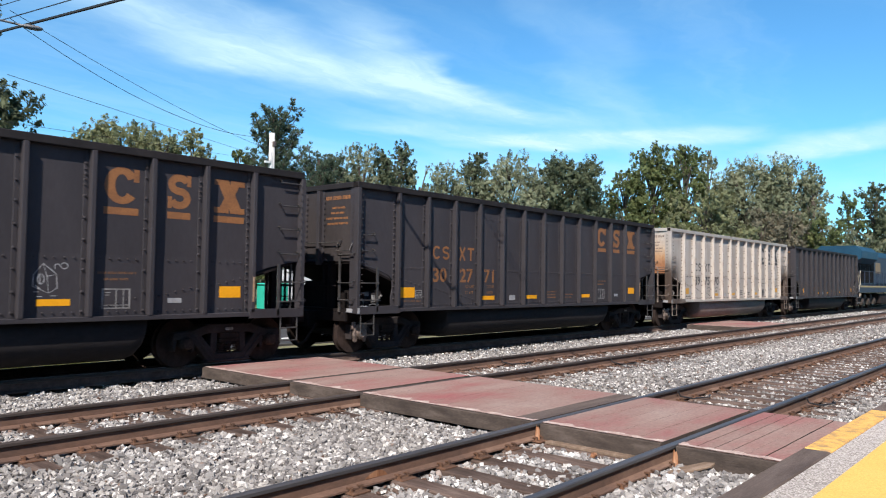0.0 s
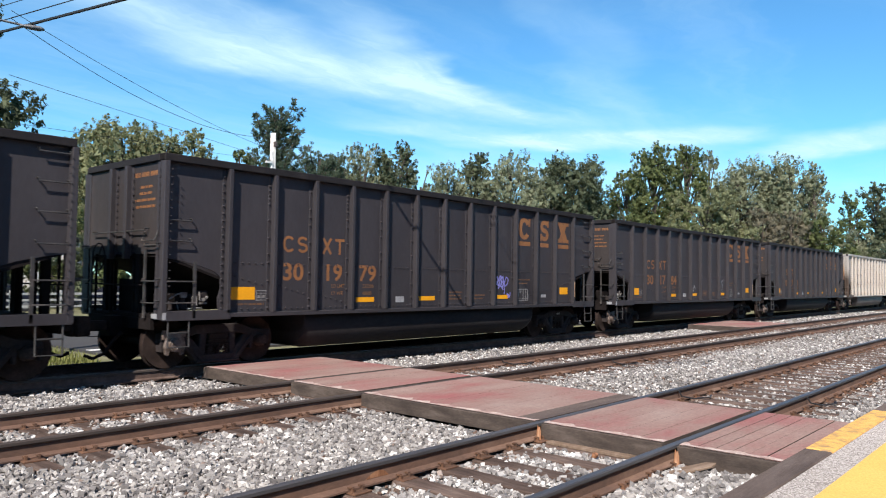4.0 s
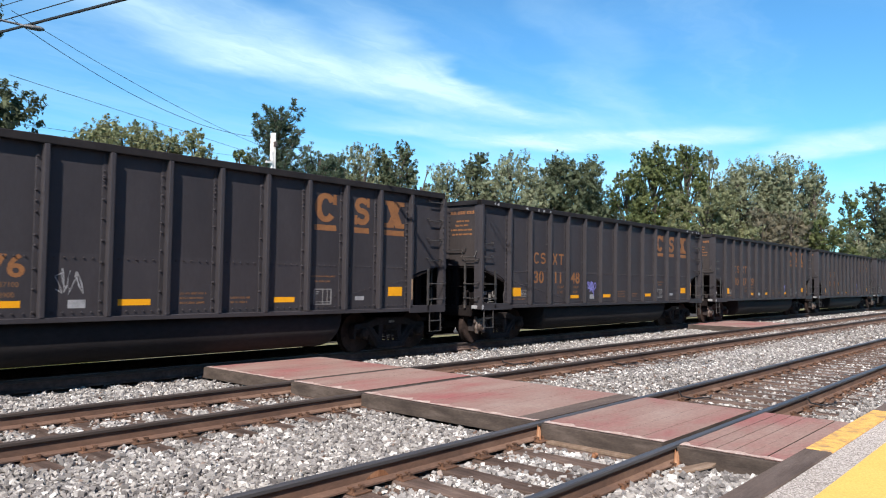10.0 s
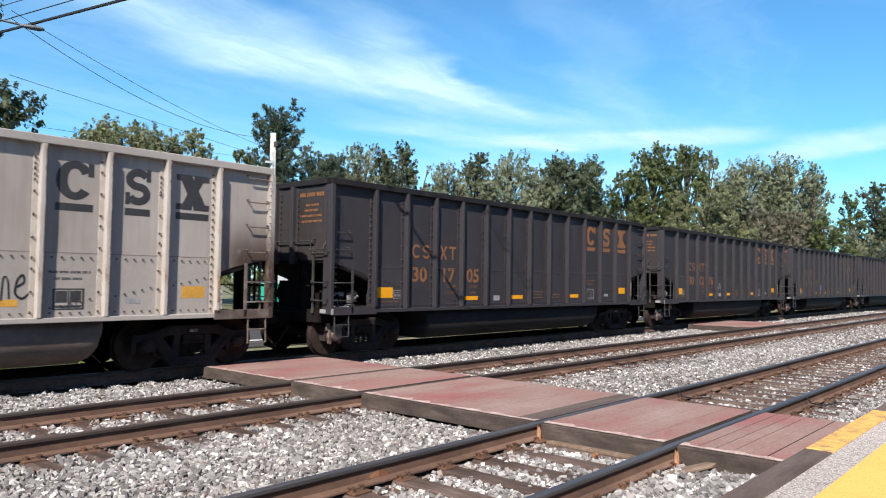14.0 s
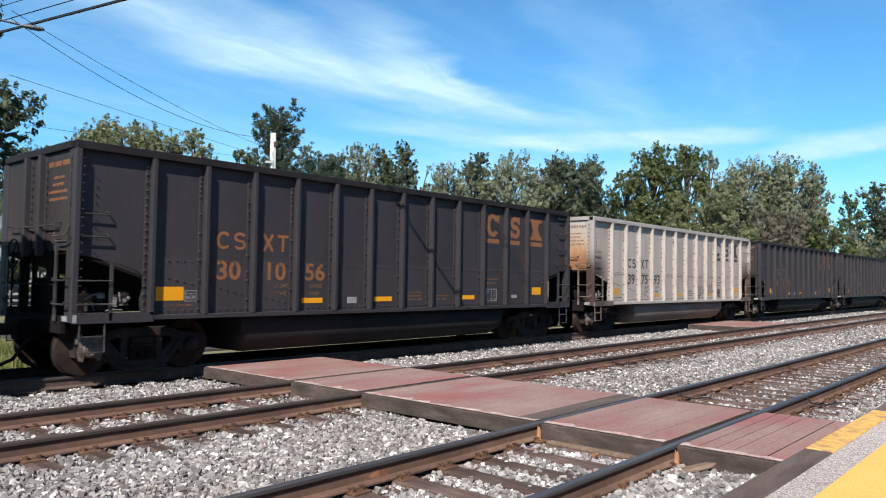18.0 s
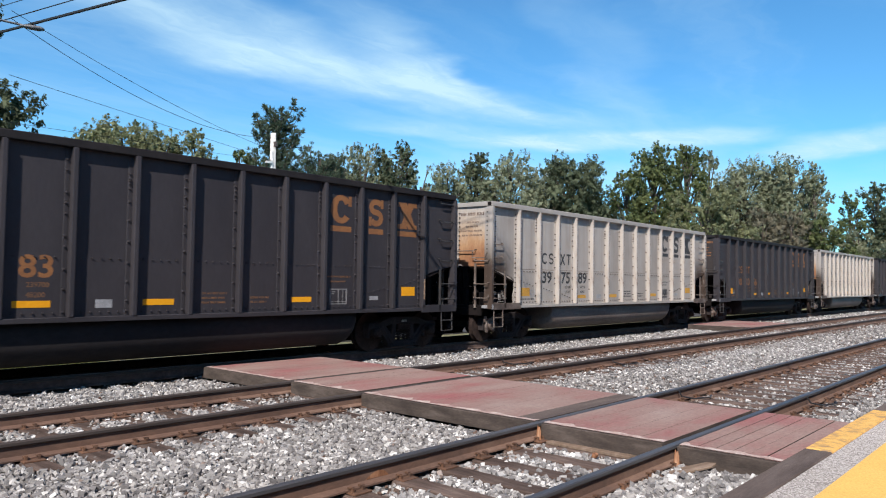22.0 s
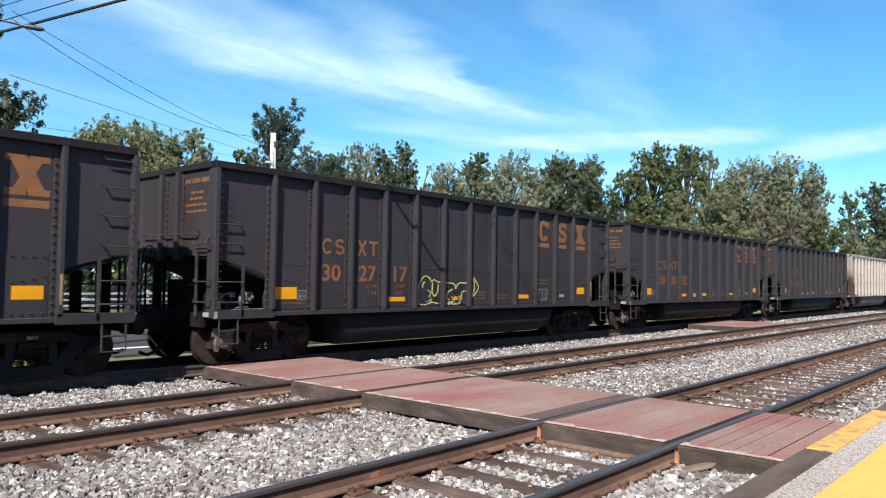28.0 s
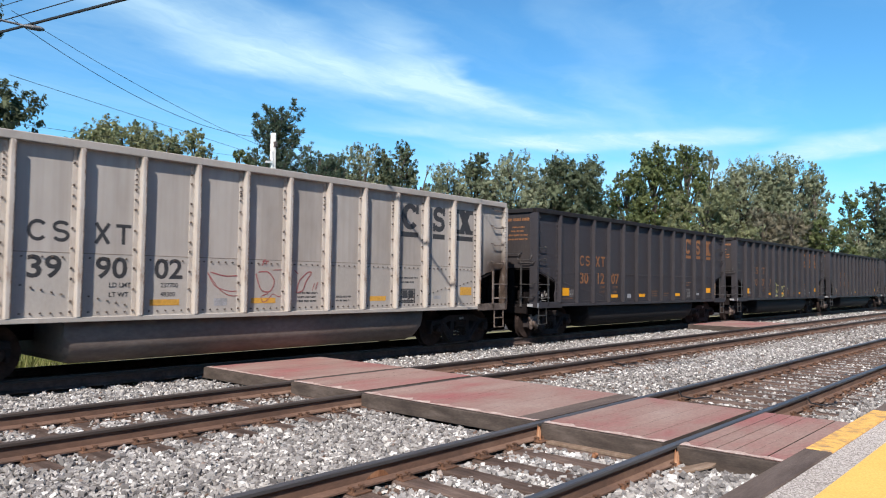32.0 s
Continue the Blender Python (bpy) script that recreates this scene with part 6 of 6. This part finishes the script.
CARS = [(-1, black, "302406", "237000 48900"), (0, white, "397570", "237700 48300"), (1, black, "302771", "237200 48900"), (2, black, "301784", "237000 49000"), (3, black, "301979", "237200 48800"), (4, black, "302729", "238800 48200"),
        (5, black, "301148", "238600 48800"), (6, black, "301276", "237100 48900"), (7, black, "301705", "237100 48900"), (8, white, "397593", "237700 48300"), (9, black, "301056", "237000 49000"), (10, white, "397589", "237300 48700"),
        (11, black, "302483", "239700 48200"), (12, black, "302092", "237000 49000"), (13, black, "302717", "237000 49000"), (14, black, "301207", "237000 49000"), (15, white, "399002", "237700 48300")]
TRAIN = []
used = set()
for k, proto, digits, weights in CARS:
    if id(proto) in used:
        c = copy_thing(proto, pose(run(0) - k * PITCH, YC, 0))
    else:
        c = proto
        c.matrix_basis = pose(run(0) - k * PITCH, YC, 0)
        used.add(id(proto))
    TRAIN.append((k, c))
for (k, c), (_, proto, digits, weights) in zip(TRAIN, CARS):
    pale = proto is white
    numbers(c, digits, weights.split(), INK if pale else ORANGE, INK if pale else DIMORANGE)
BYNUM = dict(TRAIN)
for o in BYNUM[-1].children:
    if o.name.startswith(("logo_", "mark", "car_number")):
        o.data = o.data.copy()
        o.data.materials[0] = GHOST


def sprayed(c, x, z, w, h, lines, t, material, label, coat=0.0):
    """Sprayed strokes without meaning, drawn in a unit box and spread over w by h."""
    g = Geo()
    y = -(W - D) - 0.0105 - coat
    for k, q in enumerate(lines):
        pts = []
        for a, b in zip(q, q[1:]):
            pts += [(a[0] + (b[0] - a[0]) * u / 4, a[1] + (b[1] - a[1]) * u / 4) for u in range(4)]
        pts.append(q[-1])
        for _ in range(2):
            pts = [pts[0]] + [((a[0] + 2 * b[0] + d[0]) / 4, (a[1] + 2 * b[1] + d[1]) / 4) for a, b, d in zip(pts, pts[1:], pts[2:])] + [pts[-1]]
        ribbon(g, [(x + w * a, z + h * b) for a, b in pts], t * (0.8 + 0.4 * (k % 3) / 2), y - 0.0003 * (k % 12))
    part("graffiti", mesh("graffiti", g.v, g.f), material, c, label)["kind"] = "stuff"


def fat(cx, cz, rx, rz, nick, n=10):
    """A swollen rounded block with a nicked outline."""
    return [(cx + rx * (1 + nick * math.cos(3 * a)) * math.copysign(abs(math.cos(a)) ** 0.6, math.cos(a)), cz + rz * (1 + nick * math.sin(2 * a + 1)) * math.copysign(abs(math.sin(a)) ** 0.6, math.sin(a))) for a in [2 * math.pi * k / n for k in range(n + 1)]]


sprayed(BYNUM[13], 5.33, 1.01, 2.25, 0.70, [fat(0.10, 0.50, 0.06, 0.26, 0.05), fat(0.28, 0.42, 0.05, 0.22, 0.06), [(0.485, 0.2), (0.539, 0.6), (0.753, 0.62)]], 0.20, TAGBLACK, "black sprayed filling of the bubble shapes")
sprayed(BYNUM[13], 5.33, 1.01, 2.25, 0.70, [[(0, 0.05), (0.01, 0.35), (-0.01, 0.62), (0.03, 0.86), (0.09, 1.0), (0.16, 0.93), (0.19, 0.78), (0.23, 0.88), (0.28, 0.78), (0.36, 0.80), (0.38, 0.6), (0.38, 0.2), (0.33, 0.03), (0.21, 0.12), (0.1, 0.02), (0, 0.05)],
        [(0.05, 0.58), (0.06, 0.74), (0.09, 0.78)], [(0.21, 0.76), (0.195, 0.45), (0.24, 0.28), (0.29, 0.45), (0.3, 0.72)], [(0.13, 0.52), (0.19, 0.42), (0.15, 0.28)], [(0.405, 0.77), (0.566, 0.74), (0.579, 0.52), (0.619, 0.78), (0.833, 0.75), (0.84, 0.5), (0.673, 0.47), (0.686, 0.1), (0.606, 0.02), (0.432, 0.06)],
        [(0.432, 0.22), (0.445, 0.45), (0.539, 0.56)], [(0.512, 0.3), (0.566, 0.1)], [(0.881, 0.98), (0.99, 0.62), (0.928, 0.40), (0.86, 0.24), (0.908, 0.6), (0.881, 0.98)]], 0.034, TAGYELLOW, "yellow sprayed bubble outlines without words", 0.005)
sprayed(BYNUM[13], 5.33, 1.01, 2.25, 0.70, [[(0.34, 0.18), (0.36, 0.3)], [(0.78, 0.5), (0.833, 0.48)], [(0.445, 0.06), (0.539, 0.08)], [(0.633, 0.06), (0.673, 0.2)]], 0.065, TAGYELLOW, "thick yellow sprayed patches", 0.0052)
sprayed(BYNUM[15], 5.40, 1.10, 2.75, 0.74, [[(0.0, 0.78), (0.05, 0.45), (0.16, 0.33), (0.25, 0.36), (0.27, 0.24), (0.16, 0.22), (0.08, 0.40), (0.0, 0.78)], [(0.02, 0.80), (0.12, 0.70), (0.22, 0.72)], [(0.36, 0.78), (0.40, 0.35), (0.48, 0.30), (0.52, 0.60), (0.46, 0.85), (0.38, 0.82)],
        [(0.50, 0.88), (0.62, 0.90), (0.58, 0.60), (0.61, 0.30), (0.55, 0.18), (0.50, 0.30), (0.46, 0.12), (0.42, 0.05), (0.40, 0.22), (0.46, 0.28)], [(0.41, 0.98), (0.43, 1.18), (0.45, 1.0), (0.40, 1.1), (0.46, 1.1)], [(0.70, 0.30), (0.72, 0.62), (0.80, 0.86), (0.84, 0.84), (0.78, 0.60), (0.76, 0.34), (0.70, 0.30)], [(0.86, 0.55), (0.84, 0.35)], [(0.89, 0.58), (0.87, 0.38)], [(0.68, 0.88), (0.71, 0.80)]], 0.018, TAGRED, "thin red sprayed outlines")
LOOPS = [[(0.02, 0.25), (0.0, 0.7), (0.12, 1.0), (0.16, 0.8), (0.08, 0.45), (0.20, 0.40), (0.20, 0.62)], [(0.22, 0.92), (0.30, 0.70), (0.22, 0.45), (0.36, 0.30), (0.34, 0.85), (0.46, 0.95)], [(0.42, 0.25), (0.50, 0.60), (0.40, 0.75), (0.56, 0.92), (0.60, 0.45), (0.52, 0.20)],
         [(0.66, -0.2), (0.64, 0.55), (0.78, 0.92), (0.90, 0.70), (0.80, 0.38), (0.66, 0.30)], [(0.28, 0.15), (0.40, 0.40), (0.58, 0.10)]]
TAIL = [[(0.80, -0.15), (1.0, -0.35)], [(1.0, -0.08), (1.0, -0.35), (0.84, -0.40)]]
sprayed(BYNUM[3], 9.10, 1.34, 0.74, 0.42, LOOPS + TAIL, 0.044, TAGPURPLE, "pale purple sprayed scrawl with an arrow")
sprayed(BYNUM[4], 9.14, 1.28, 0.56, 0.36, LOOPS, 0.040, TAGPURPLE, "pale purple sprayed scrawl")
sprayed(BYNUM[5], 5.36, 1.26, 0.62, 0.38, LOOPS, 0.042, TAGPURPLE, "pale purple sprayed scrawl")
sprayed(BYNUM[8], 8.10, 1.03, 0.92, 0.86, [[(0.0, 0.30), (0.10, 0.55), (0.06, 0.80), (0.16, 0.40), (0.28, 0.25)], [(0.22, 0.85), (0.26, 0.45), (0.36, 0.30)], [(0.34, 0.50), (0.46, 0.58), (0.50, 0.38), (0.38, 0.34), (0.34, 0.50)], [(0.58, 1.0), (0.52, 0.60), (0.56, 0.20), (0.52, 0.42), (0.70, 0.52)], [(0.60, 0.46), (0.80, 0.24)], [(0.70, 0.55), (0.98, 0.50), (0.80, 0.22), (0.96, 0.24)],
        [(0.0, 0.16), (0.12, 0.14), (0.06, 0.0), (0.2, 0.02)], [(0.24, 0.02), (0.30, 0.18), (0.34, 0.02)], [(0.40, 0.14), (0.46, 0.02), (0.52, 0.16), (0.44, 0.18)], [(0.98, 0.40), (0.98, 0.34)]], 0.026, TAGBLACK, "black sprayed scrawl")
sprayed(BYNUM[8], 9.06, 1.18, 0.84, 0.48, [[(0.0, 0.82), (0.36, 0.88)], [(0.18, 0.84), (0.22, 0.3), (0.16, 0.0)], fat(0.40, 0.40, 0.10, 0.34, 0.0), [(0.56, 0.1), (0.58, 0.85), (0.66, 0.75), (0.68, 0.15)], [(0.78, 0.5), (0.92, 0.62), (0.90, 0.9), (0.80, 0.75), (0.76, 0.3), (0.88, 0.12), (1.0, 0.3)]], 0.032, TAGBLACK, "black sprayed scrawl")


def chalk_house(c, x, z):
    """A small drawn house with a round window and a curl of smoke."""
    g = Geo()
    y = -(W - D) - 0.0105
    lines = [[(0.0, 0.10), (0.0, 0.27), (0.13, 0.44), (0.19, 0.25), (0.22, 0.0), (0.0, 0.10)], [(0.13, 0.44), (0.33, 0.28), (0.19, 0.25)], [(0.32, 0.27), (0.34, 0.08), (0.22, 0.0)], arc(0.105, 0.21, 0.045, 0.075, 0, 360, 14), arc(0.105, 0.20, 0.015, 0.055, 80, 280, 8),
             [(0.30, 0.36)] + arc(0.33, 0.40, 0.04, 0.035, 200, 20, 8) + arc(0.43, 0.41, 0.05, 0.045, 200, 520, 12), [(0.0, 0.02), (0.07, 0.02)], [(0.05, -0.05), (0.13, -0.05)], [(0.25, -0.04), (0.33, -0.04)], [(0.03, 0.12), (0.10, 0.06)]]
    for k, q in enumerate(lines):
        ribbon(g, [(x + a, z + b) for a, b in q], 0.012, y - 0.0004 * k)
    part("chalk_drawing", mesh("chalk_drawing", g.v, g.f), CHALK, c, "chalk drawing of a small house")


chalk_house(BYNUM[2], 9.22, 1.33)
scribble(BYNUM[6], 5.35, 1.32, 0.4, 0.36, CHALK, 8, 4, 0.005, "chalk drawing")
scribble(BYNUM[4], 6.3, 1.3, 0.3, 0.35, CHALK, 9, 3, 0.005, "chalk drawing")
scribble(BYNUM[2], 6.3, 1.28, 0.45, 0.26, CHALK, 10, 3, 0.005, "chalk drawing")

scuffs = Geo()
rs = random.Random(21)
for x in (0.5, 0.62, 1.9, 2.5, 2.75, 3.1, 12.6, 13.1, 13.5, 13.7):
    u = rs.uniform(0.05, 0.16)
    scuffs.add([(x, -W + 0.018, 3.55 + rs.uniform(0, 0.04)), (x + u, -W + 0.018, 3.56), (x + u * 0.8, -W + 0.018, 3.62 + rs.uniform(0, 0.02)), (x + 0.02, -W + 0.018, 3.61)], [(0, 1, 2, 3)])
part("scuff_marks", mesh("scuff_marks", scuffs.v, scuffs.f), PALE, BYNUM[5], "pale scuffs on the top edge")["kind"] = "stuff"


def locomotive():
    c = thing("diesel_locomotive", "dark blue diesel locomotive with a gold stripe", "locomotive")
    part("frame", Geo().box(0.3, 21.5, -1.5, 1.5, 1.15, 1.66).mesh("frame", 0.02), BLUE, c)
    part("sill_stripe", Geo().box(0.3, 21.5, -1.515, -1.502, 1.52, 1.64), LOCOGOLD, c, "gold stripe along the sill")
    part("engine_hood", Geo().box(1.3, 15.5, -1.0, 1.0, 1.66, 3.85).mesh("engine_hood", 0.05), BLUE, c)
    rad = Geo().prism([(-1.0, 3.2), (-1.48, 3.55), (-1.48, 4.05), (-1.1, 4.4), (1.1, 4.4), (1.48, 4.05), (1.48, 3.55), (1.0, 3.2)], 0, 1.0, 6.2)
    part("radiator_wing", rad.mesh("radiator_wing", 0.02), ROOFBLUE, c, "flared radiator housing on the roof")
    part("roof", Geo().prism([(-1.0, 3.85), (-0.8, 4.25), (0.8, 4.25), (1.0, 3.85)], 0, 6.2, 15.5), ROOFBLUE, c)
    part("cab", Geo().prism([(-1.5, 1.42), (-1.5, 3.7), (-1.1, 4.4), (1.1, 4.4), (1.5, 3.7), (1.5, 1.42)], 0, 15.52, 18.4), BLUE, c)
    part("nose", Geo().box(18.42, 21.0, -1.0, 1.0, 1.42, 2.9).mesh("nose", 0.1), BLUE, c)
    part("emblem", Geo().box(7.9, 9.7, -1.006, -1.002, 2.6, 3.4), LOCODULL, c, "dull gold emblem block")
    for k in range(4):
        x = 1.45 + 1.5 * k
        gr = part("grille", Geo().box(x, x + 1.36, -1.012, -1.002, 1.85, 3.45), SHADEBLACK, c, "dark air intake grille")
        for q in range(9):
            part("slat", Geo().box(x, x + 1.36, -1.04, -1.013, 1.90 + 0.175 * q, 1.93 + 0.175 * q), GRIME, gr)
    for k in range(5):
        part("hood_door", Geo().box(8.3 + 1.4 * k, 9.6 + 1.4 * k, -1.03, -1.006, 1.75, 2.45).mesh("hood_door", 0.006), BLUE, c)
    for k in range(3):
        part("step", Geo().box(0.0, 0.5, -1.5, -1.15, 0.45 + 0.38 * k, 0.49 + 0.38 * k), LAMPGREY, c, "grey metal step")
    for x in (0.45, 1.9, 3.4, 4.9, 6.4, 7.9):
        part("handrail_post", Geo().bar([(x, -1.45, 1.66), (x, -1.45, 2.65)], 0.022), BLUE, c)
    part("handrail", Geo().bar([(0.45, -1.45, 2.65), (15.4, -1.45, 2.65)], 0.022), BLUE, c)
    part("end_handrail", Geo().bar([(0.35, -1.45, 0.9), (0.30, -1.45, 1.7), (0.0, -1.45, 2.2), (0.0, -1.42, 2.62), (0.35, -1.2, 2.75), (0.35, -0.5, 2.75), (0.35, -0.5, 1.66)], 0.03), GALVRAIL, c)
    part("end_handrail", Geo().bar([(0.62, -1.47, 0.9), (0.60, -1.47, 1.8), (0.40, -1.47, 2.3), (0.62, -1.46, 2.65)], 0.026), GALVRAIL, c)
    part("fuel_tank", Geo().box(7.6, 13.2, -1.35, 1.35, 0.25, 1.03).mesh("fuel_tank", 0.1), GRIME, c)
    part("pilot", Geo().box(0.0, 0.32, -1.4, 1.4, 0.25, 1.42).mesh("pilot", 0.02), GRIME, c)
    part("coupler", GEO["coupler"].copy(), WHEELIRON, c)
    for x in (4.0, 17.4):
        tk = part("truck", Geo().box(-2.4, 2.4, -1.15, -0.95, 0.35, 0.8).box(-2.4, 2.4, 0.95, 1.15, 0.35, 0.8).box(-0.3, 0.3, -1.0, 1.0, 0.4, 0.9).mesh("truck", 0.03), TRUCKDUST, c, "", pose(x, 0, 0))
        for b in (-1.9, 0.0, 1.9):
            part("wheelset", GEO["wheelset"], WHEELIRON, tk, "", pose(b, 0, WHEEL))
            for sd in (-1, 1):
                part("axle_box", Geo().box(-0.24, 0.24, sd * 1.22 - 0.07, sd * 1.22 + 0.07, 0.30, 0.78).disc(0, sd * 1.30 - 0.04, sd * 1.30 + 0.04, 0.52, 0.17, 14).mesh("axle_box", 0.01), TRUCKDUST, tk, "dusty axle box", pose(b, 0, 0))
        for sd in (-1, 1):
            for b in (-0.95, 0.95):
                part("brake_cylinder", Geo().box(b - 0.32, b + 0.32, sd * 1.2 - 0.06, sd * 1.2 + 0.06, 0.72, 1.0).mesh("brake_cylinder", 0.03), TRUCKDUST, tk, "")
    return c


LOCO = locomotive()
LOCO.matrix_basis = pose(run(0) + 2 * PITCH - 0.98, YC, 0)


# ---- high thin clouds ----
def clouds():
    m = bpy.data.materials.new("thin_cirrus")
    m.use_nodes = True
    n, l = m.node_tree.nodes, m.node_tree.links
    n.clear()
    out = n.new("ShaderNodeOutputMaterial")
    v = n.new("ShaderNodeTexCoord").outputs["Object"]

    def band(rot, loc, sx, sy, seed, lo, hi):
        """Streaks of vapour drawn out along one direction."""
        mp = n.new("ShaderNodeMapping")
        mp.vector_type = "TEXTURE"
        mp.inputs["Location"].default_value = (*loc, seed)
        mp.inputs["Rotation"].default_value = (0, 0, radians(rot))
        mp.inputs["Scale"].default_value = (sx, sy, 1)
        wv = n.new("ShaderNodeTexNoise")
        wv.inputs["Scale"].default_value, wv.inputs["Detail"].default_value, wv.inputs["Roughness"].default_value = 0.0075, 4, 0.6
        l.new(v, wv.inputs["Vector"])
        ad = n.new("ShaderNodeVectorMath")
        ad.operation = "MULTIPLY_ADD"
        ad.inputs[1].default_value = (130, 130, 0)
        l.new(wv.outputs["Color"], ad.inputs[0])
        l.new(v, ad.inputs[2])
        l.new(ad.outputs[0], mp.inputs[0])
        f = tex(n, l, mp.outputs[0], 1.0, 7, 0.62)
        r = n.new("ShaderNodeMapRange")
        r.interpolation_type = "SMOOTHSTEP"
        r.inputs[1].default_value, r.inputs[2].default_value = lo, hi
        l.new(f, r.inputs[0])
        return r.outputs[0]

    def around(loc, rot, sx, sy):
        """A soft long bank."""
        mp = n.new("ShaderNodeMapping")
        mp.vector_type = "TEXTURE"
        mp.inputs["Location"].default_value = (*loc, 0)
        mp.inputs["Rotation"].default_value = (0, 0, radians(rot))
        mp.inputs["Scale"].default_value = (sx, sy, 1e6)
        wv = n.new("ShaderNodeTexNoise")
        wv.inputs["Scale"].default_value, wv.inputs["Detail"].default_value = 0.004, 5
        l.new(v, wv.inputs["Vector"])
        ad = n.new("ShaderNodeVectorMath")
        ad.operation = "MULTIPLY_ADD"
        ad.inputs[1].default_value = (220, 220, 0)
        l.new(wv.outputs["Color"], ad.inputs[0])
        l.new(v, ad.inputs[2])
        sb = n.new("ShaderNodeVectorMath")
        sb.operation = "SUBTRACT"
        sb.inputs[1].default_value = (110, 110, 0)
        l.new(ad.outputs[0], sb.inputs[0])
        l.new(sb.outputs[0], mp.inputs[0])
        gr = n.new("ShaderNodeTexGradient")
        gr.gradient_type = "SPHERICAL"
        l.new(mp.outputs[0], gr.inputs[0])
        r = n.new("ShaderNodeMapRange")
        r.interpolation_type = "SMOOTHSTEP"
        r.inputs[2].default_value = 0.75
        l.new(gr.outputs["Fac"], r.inputs[0])
        return r.outputs[0]

    def math2(op, a, b):
        k = n.new("ShaderNodeMath")
        k.operation = op
        for s, q in zip(k.inputs, (a, b)):
            if isinstance(q, (int, float)):
                s.default_value = q
            else:
                l.new(q, s)
        return k.outputs[0]
    fine = band(5, (0, 0), 430, 100, 3.0, 0.25, 0.78)
    wide = band(8, (300, 100), 1500, 320, 8.0, 0.40, 0.75)
    total = math2("MULTIPLY", wide, 0.30)
    for loc, rot, sx, sy, k in BANKS:
        total = math2("ADD", total, math2("MULTIPLY", around(loc, rot, sx, sy), math2("ADD", math2("MULTIPLY", fine, k), k * 0.5)))
    total = math2("MINIMUM", total, 0.93)
    tr, em, mx = n.new("ShaderNodeBsdfTransparent"), n.new("ShaderNodeEmission"), n.new("ShaderNodeMixShader")
    em.inputs[0].default_value, em.inputs[1].default_value = (0.64, 0.885, 1.0, 1), 0.77
    l.new(total, mx.inputs[0])
    l.new(tr.outputs[0], mx.inputs[1])
    l.new(em.outputs[0], mx.inputs[2])
    l.new(mx.outputs[0], out.inputs[0])
    g = Geo().add([(20, 20, 0), (4200, 20, 0), (4200, 4200, 0), (20, 4200, 0)], [(0, 1, 2, 3)])
    return solid("backdrop_clouds", mesh("backdrop_clouds", g.v, g.f), m, "thin white wisps of high cloud", "cloud", kind="structure")


BANKS = [((710, 690), -1, 490, 150, 0.54), ((700, 622), 13, 350, 72, 0.50), ((400, 720), 8, 400, 130, 0.36), ((1000, 820), -20, 380, 80, 0.30),
         ((1200, 640), -58, 400, 130, 0.52), ((1480, 330), 60, 330, 150, 0.60), ((1700, 900), -30, 1200, 420, 0.30), ((760, 420), 20, 420, 60, 0.12)]
CLOUD = clouds()
CLOUD.location = (0, 0, 260)


def motions():
    for k, c in TRAIN:
        walk(c, [(t, pose(run(t) - k * PITCH, YC, 0)) for t in range(0, 33, 1)])
    walk(LOCO, [(t, pose(run(t) + 2 * PITCH - 0.98, YC, 0)) for t in range(0, 33, 1)])
    for c in [c for _, c in TRAIN] + [LOCO]:
        for o in c.children_recursive:
            if o.name.startswith("wheelset"):
                x, y, z = o.location
                walk(o, [(t / 15, pose(x, y, z) @ Matrix.Rotation((run(t / 15) - run(0)) / WHEEL, 4, "Y")) for t in range(0, 481)])
    walk(CLOUD, [(0, pose(0, 0, 260)), (32, pose(22, -10, 260))])


motions()
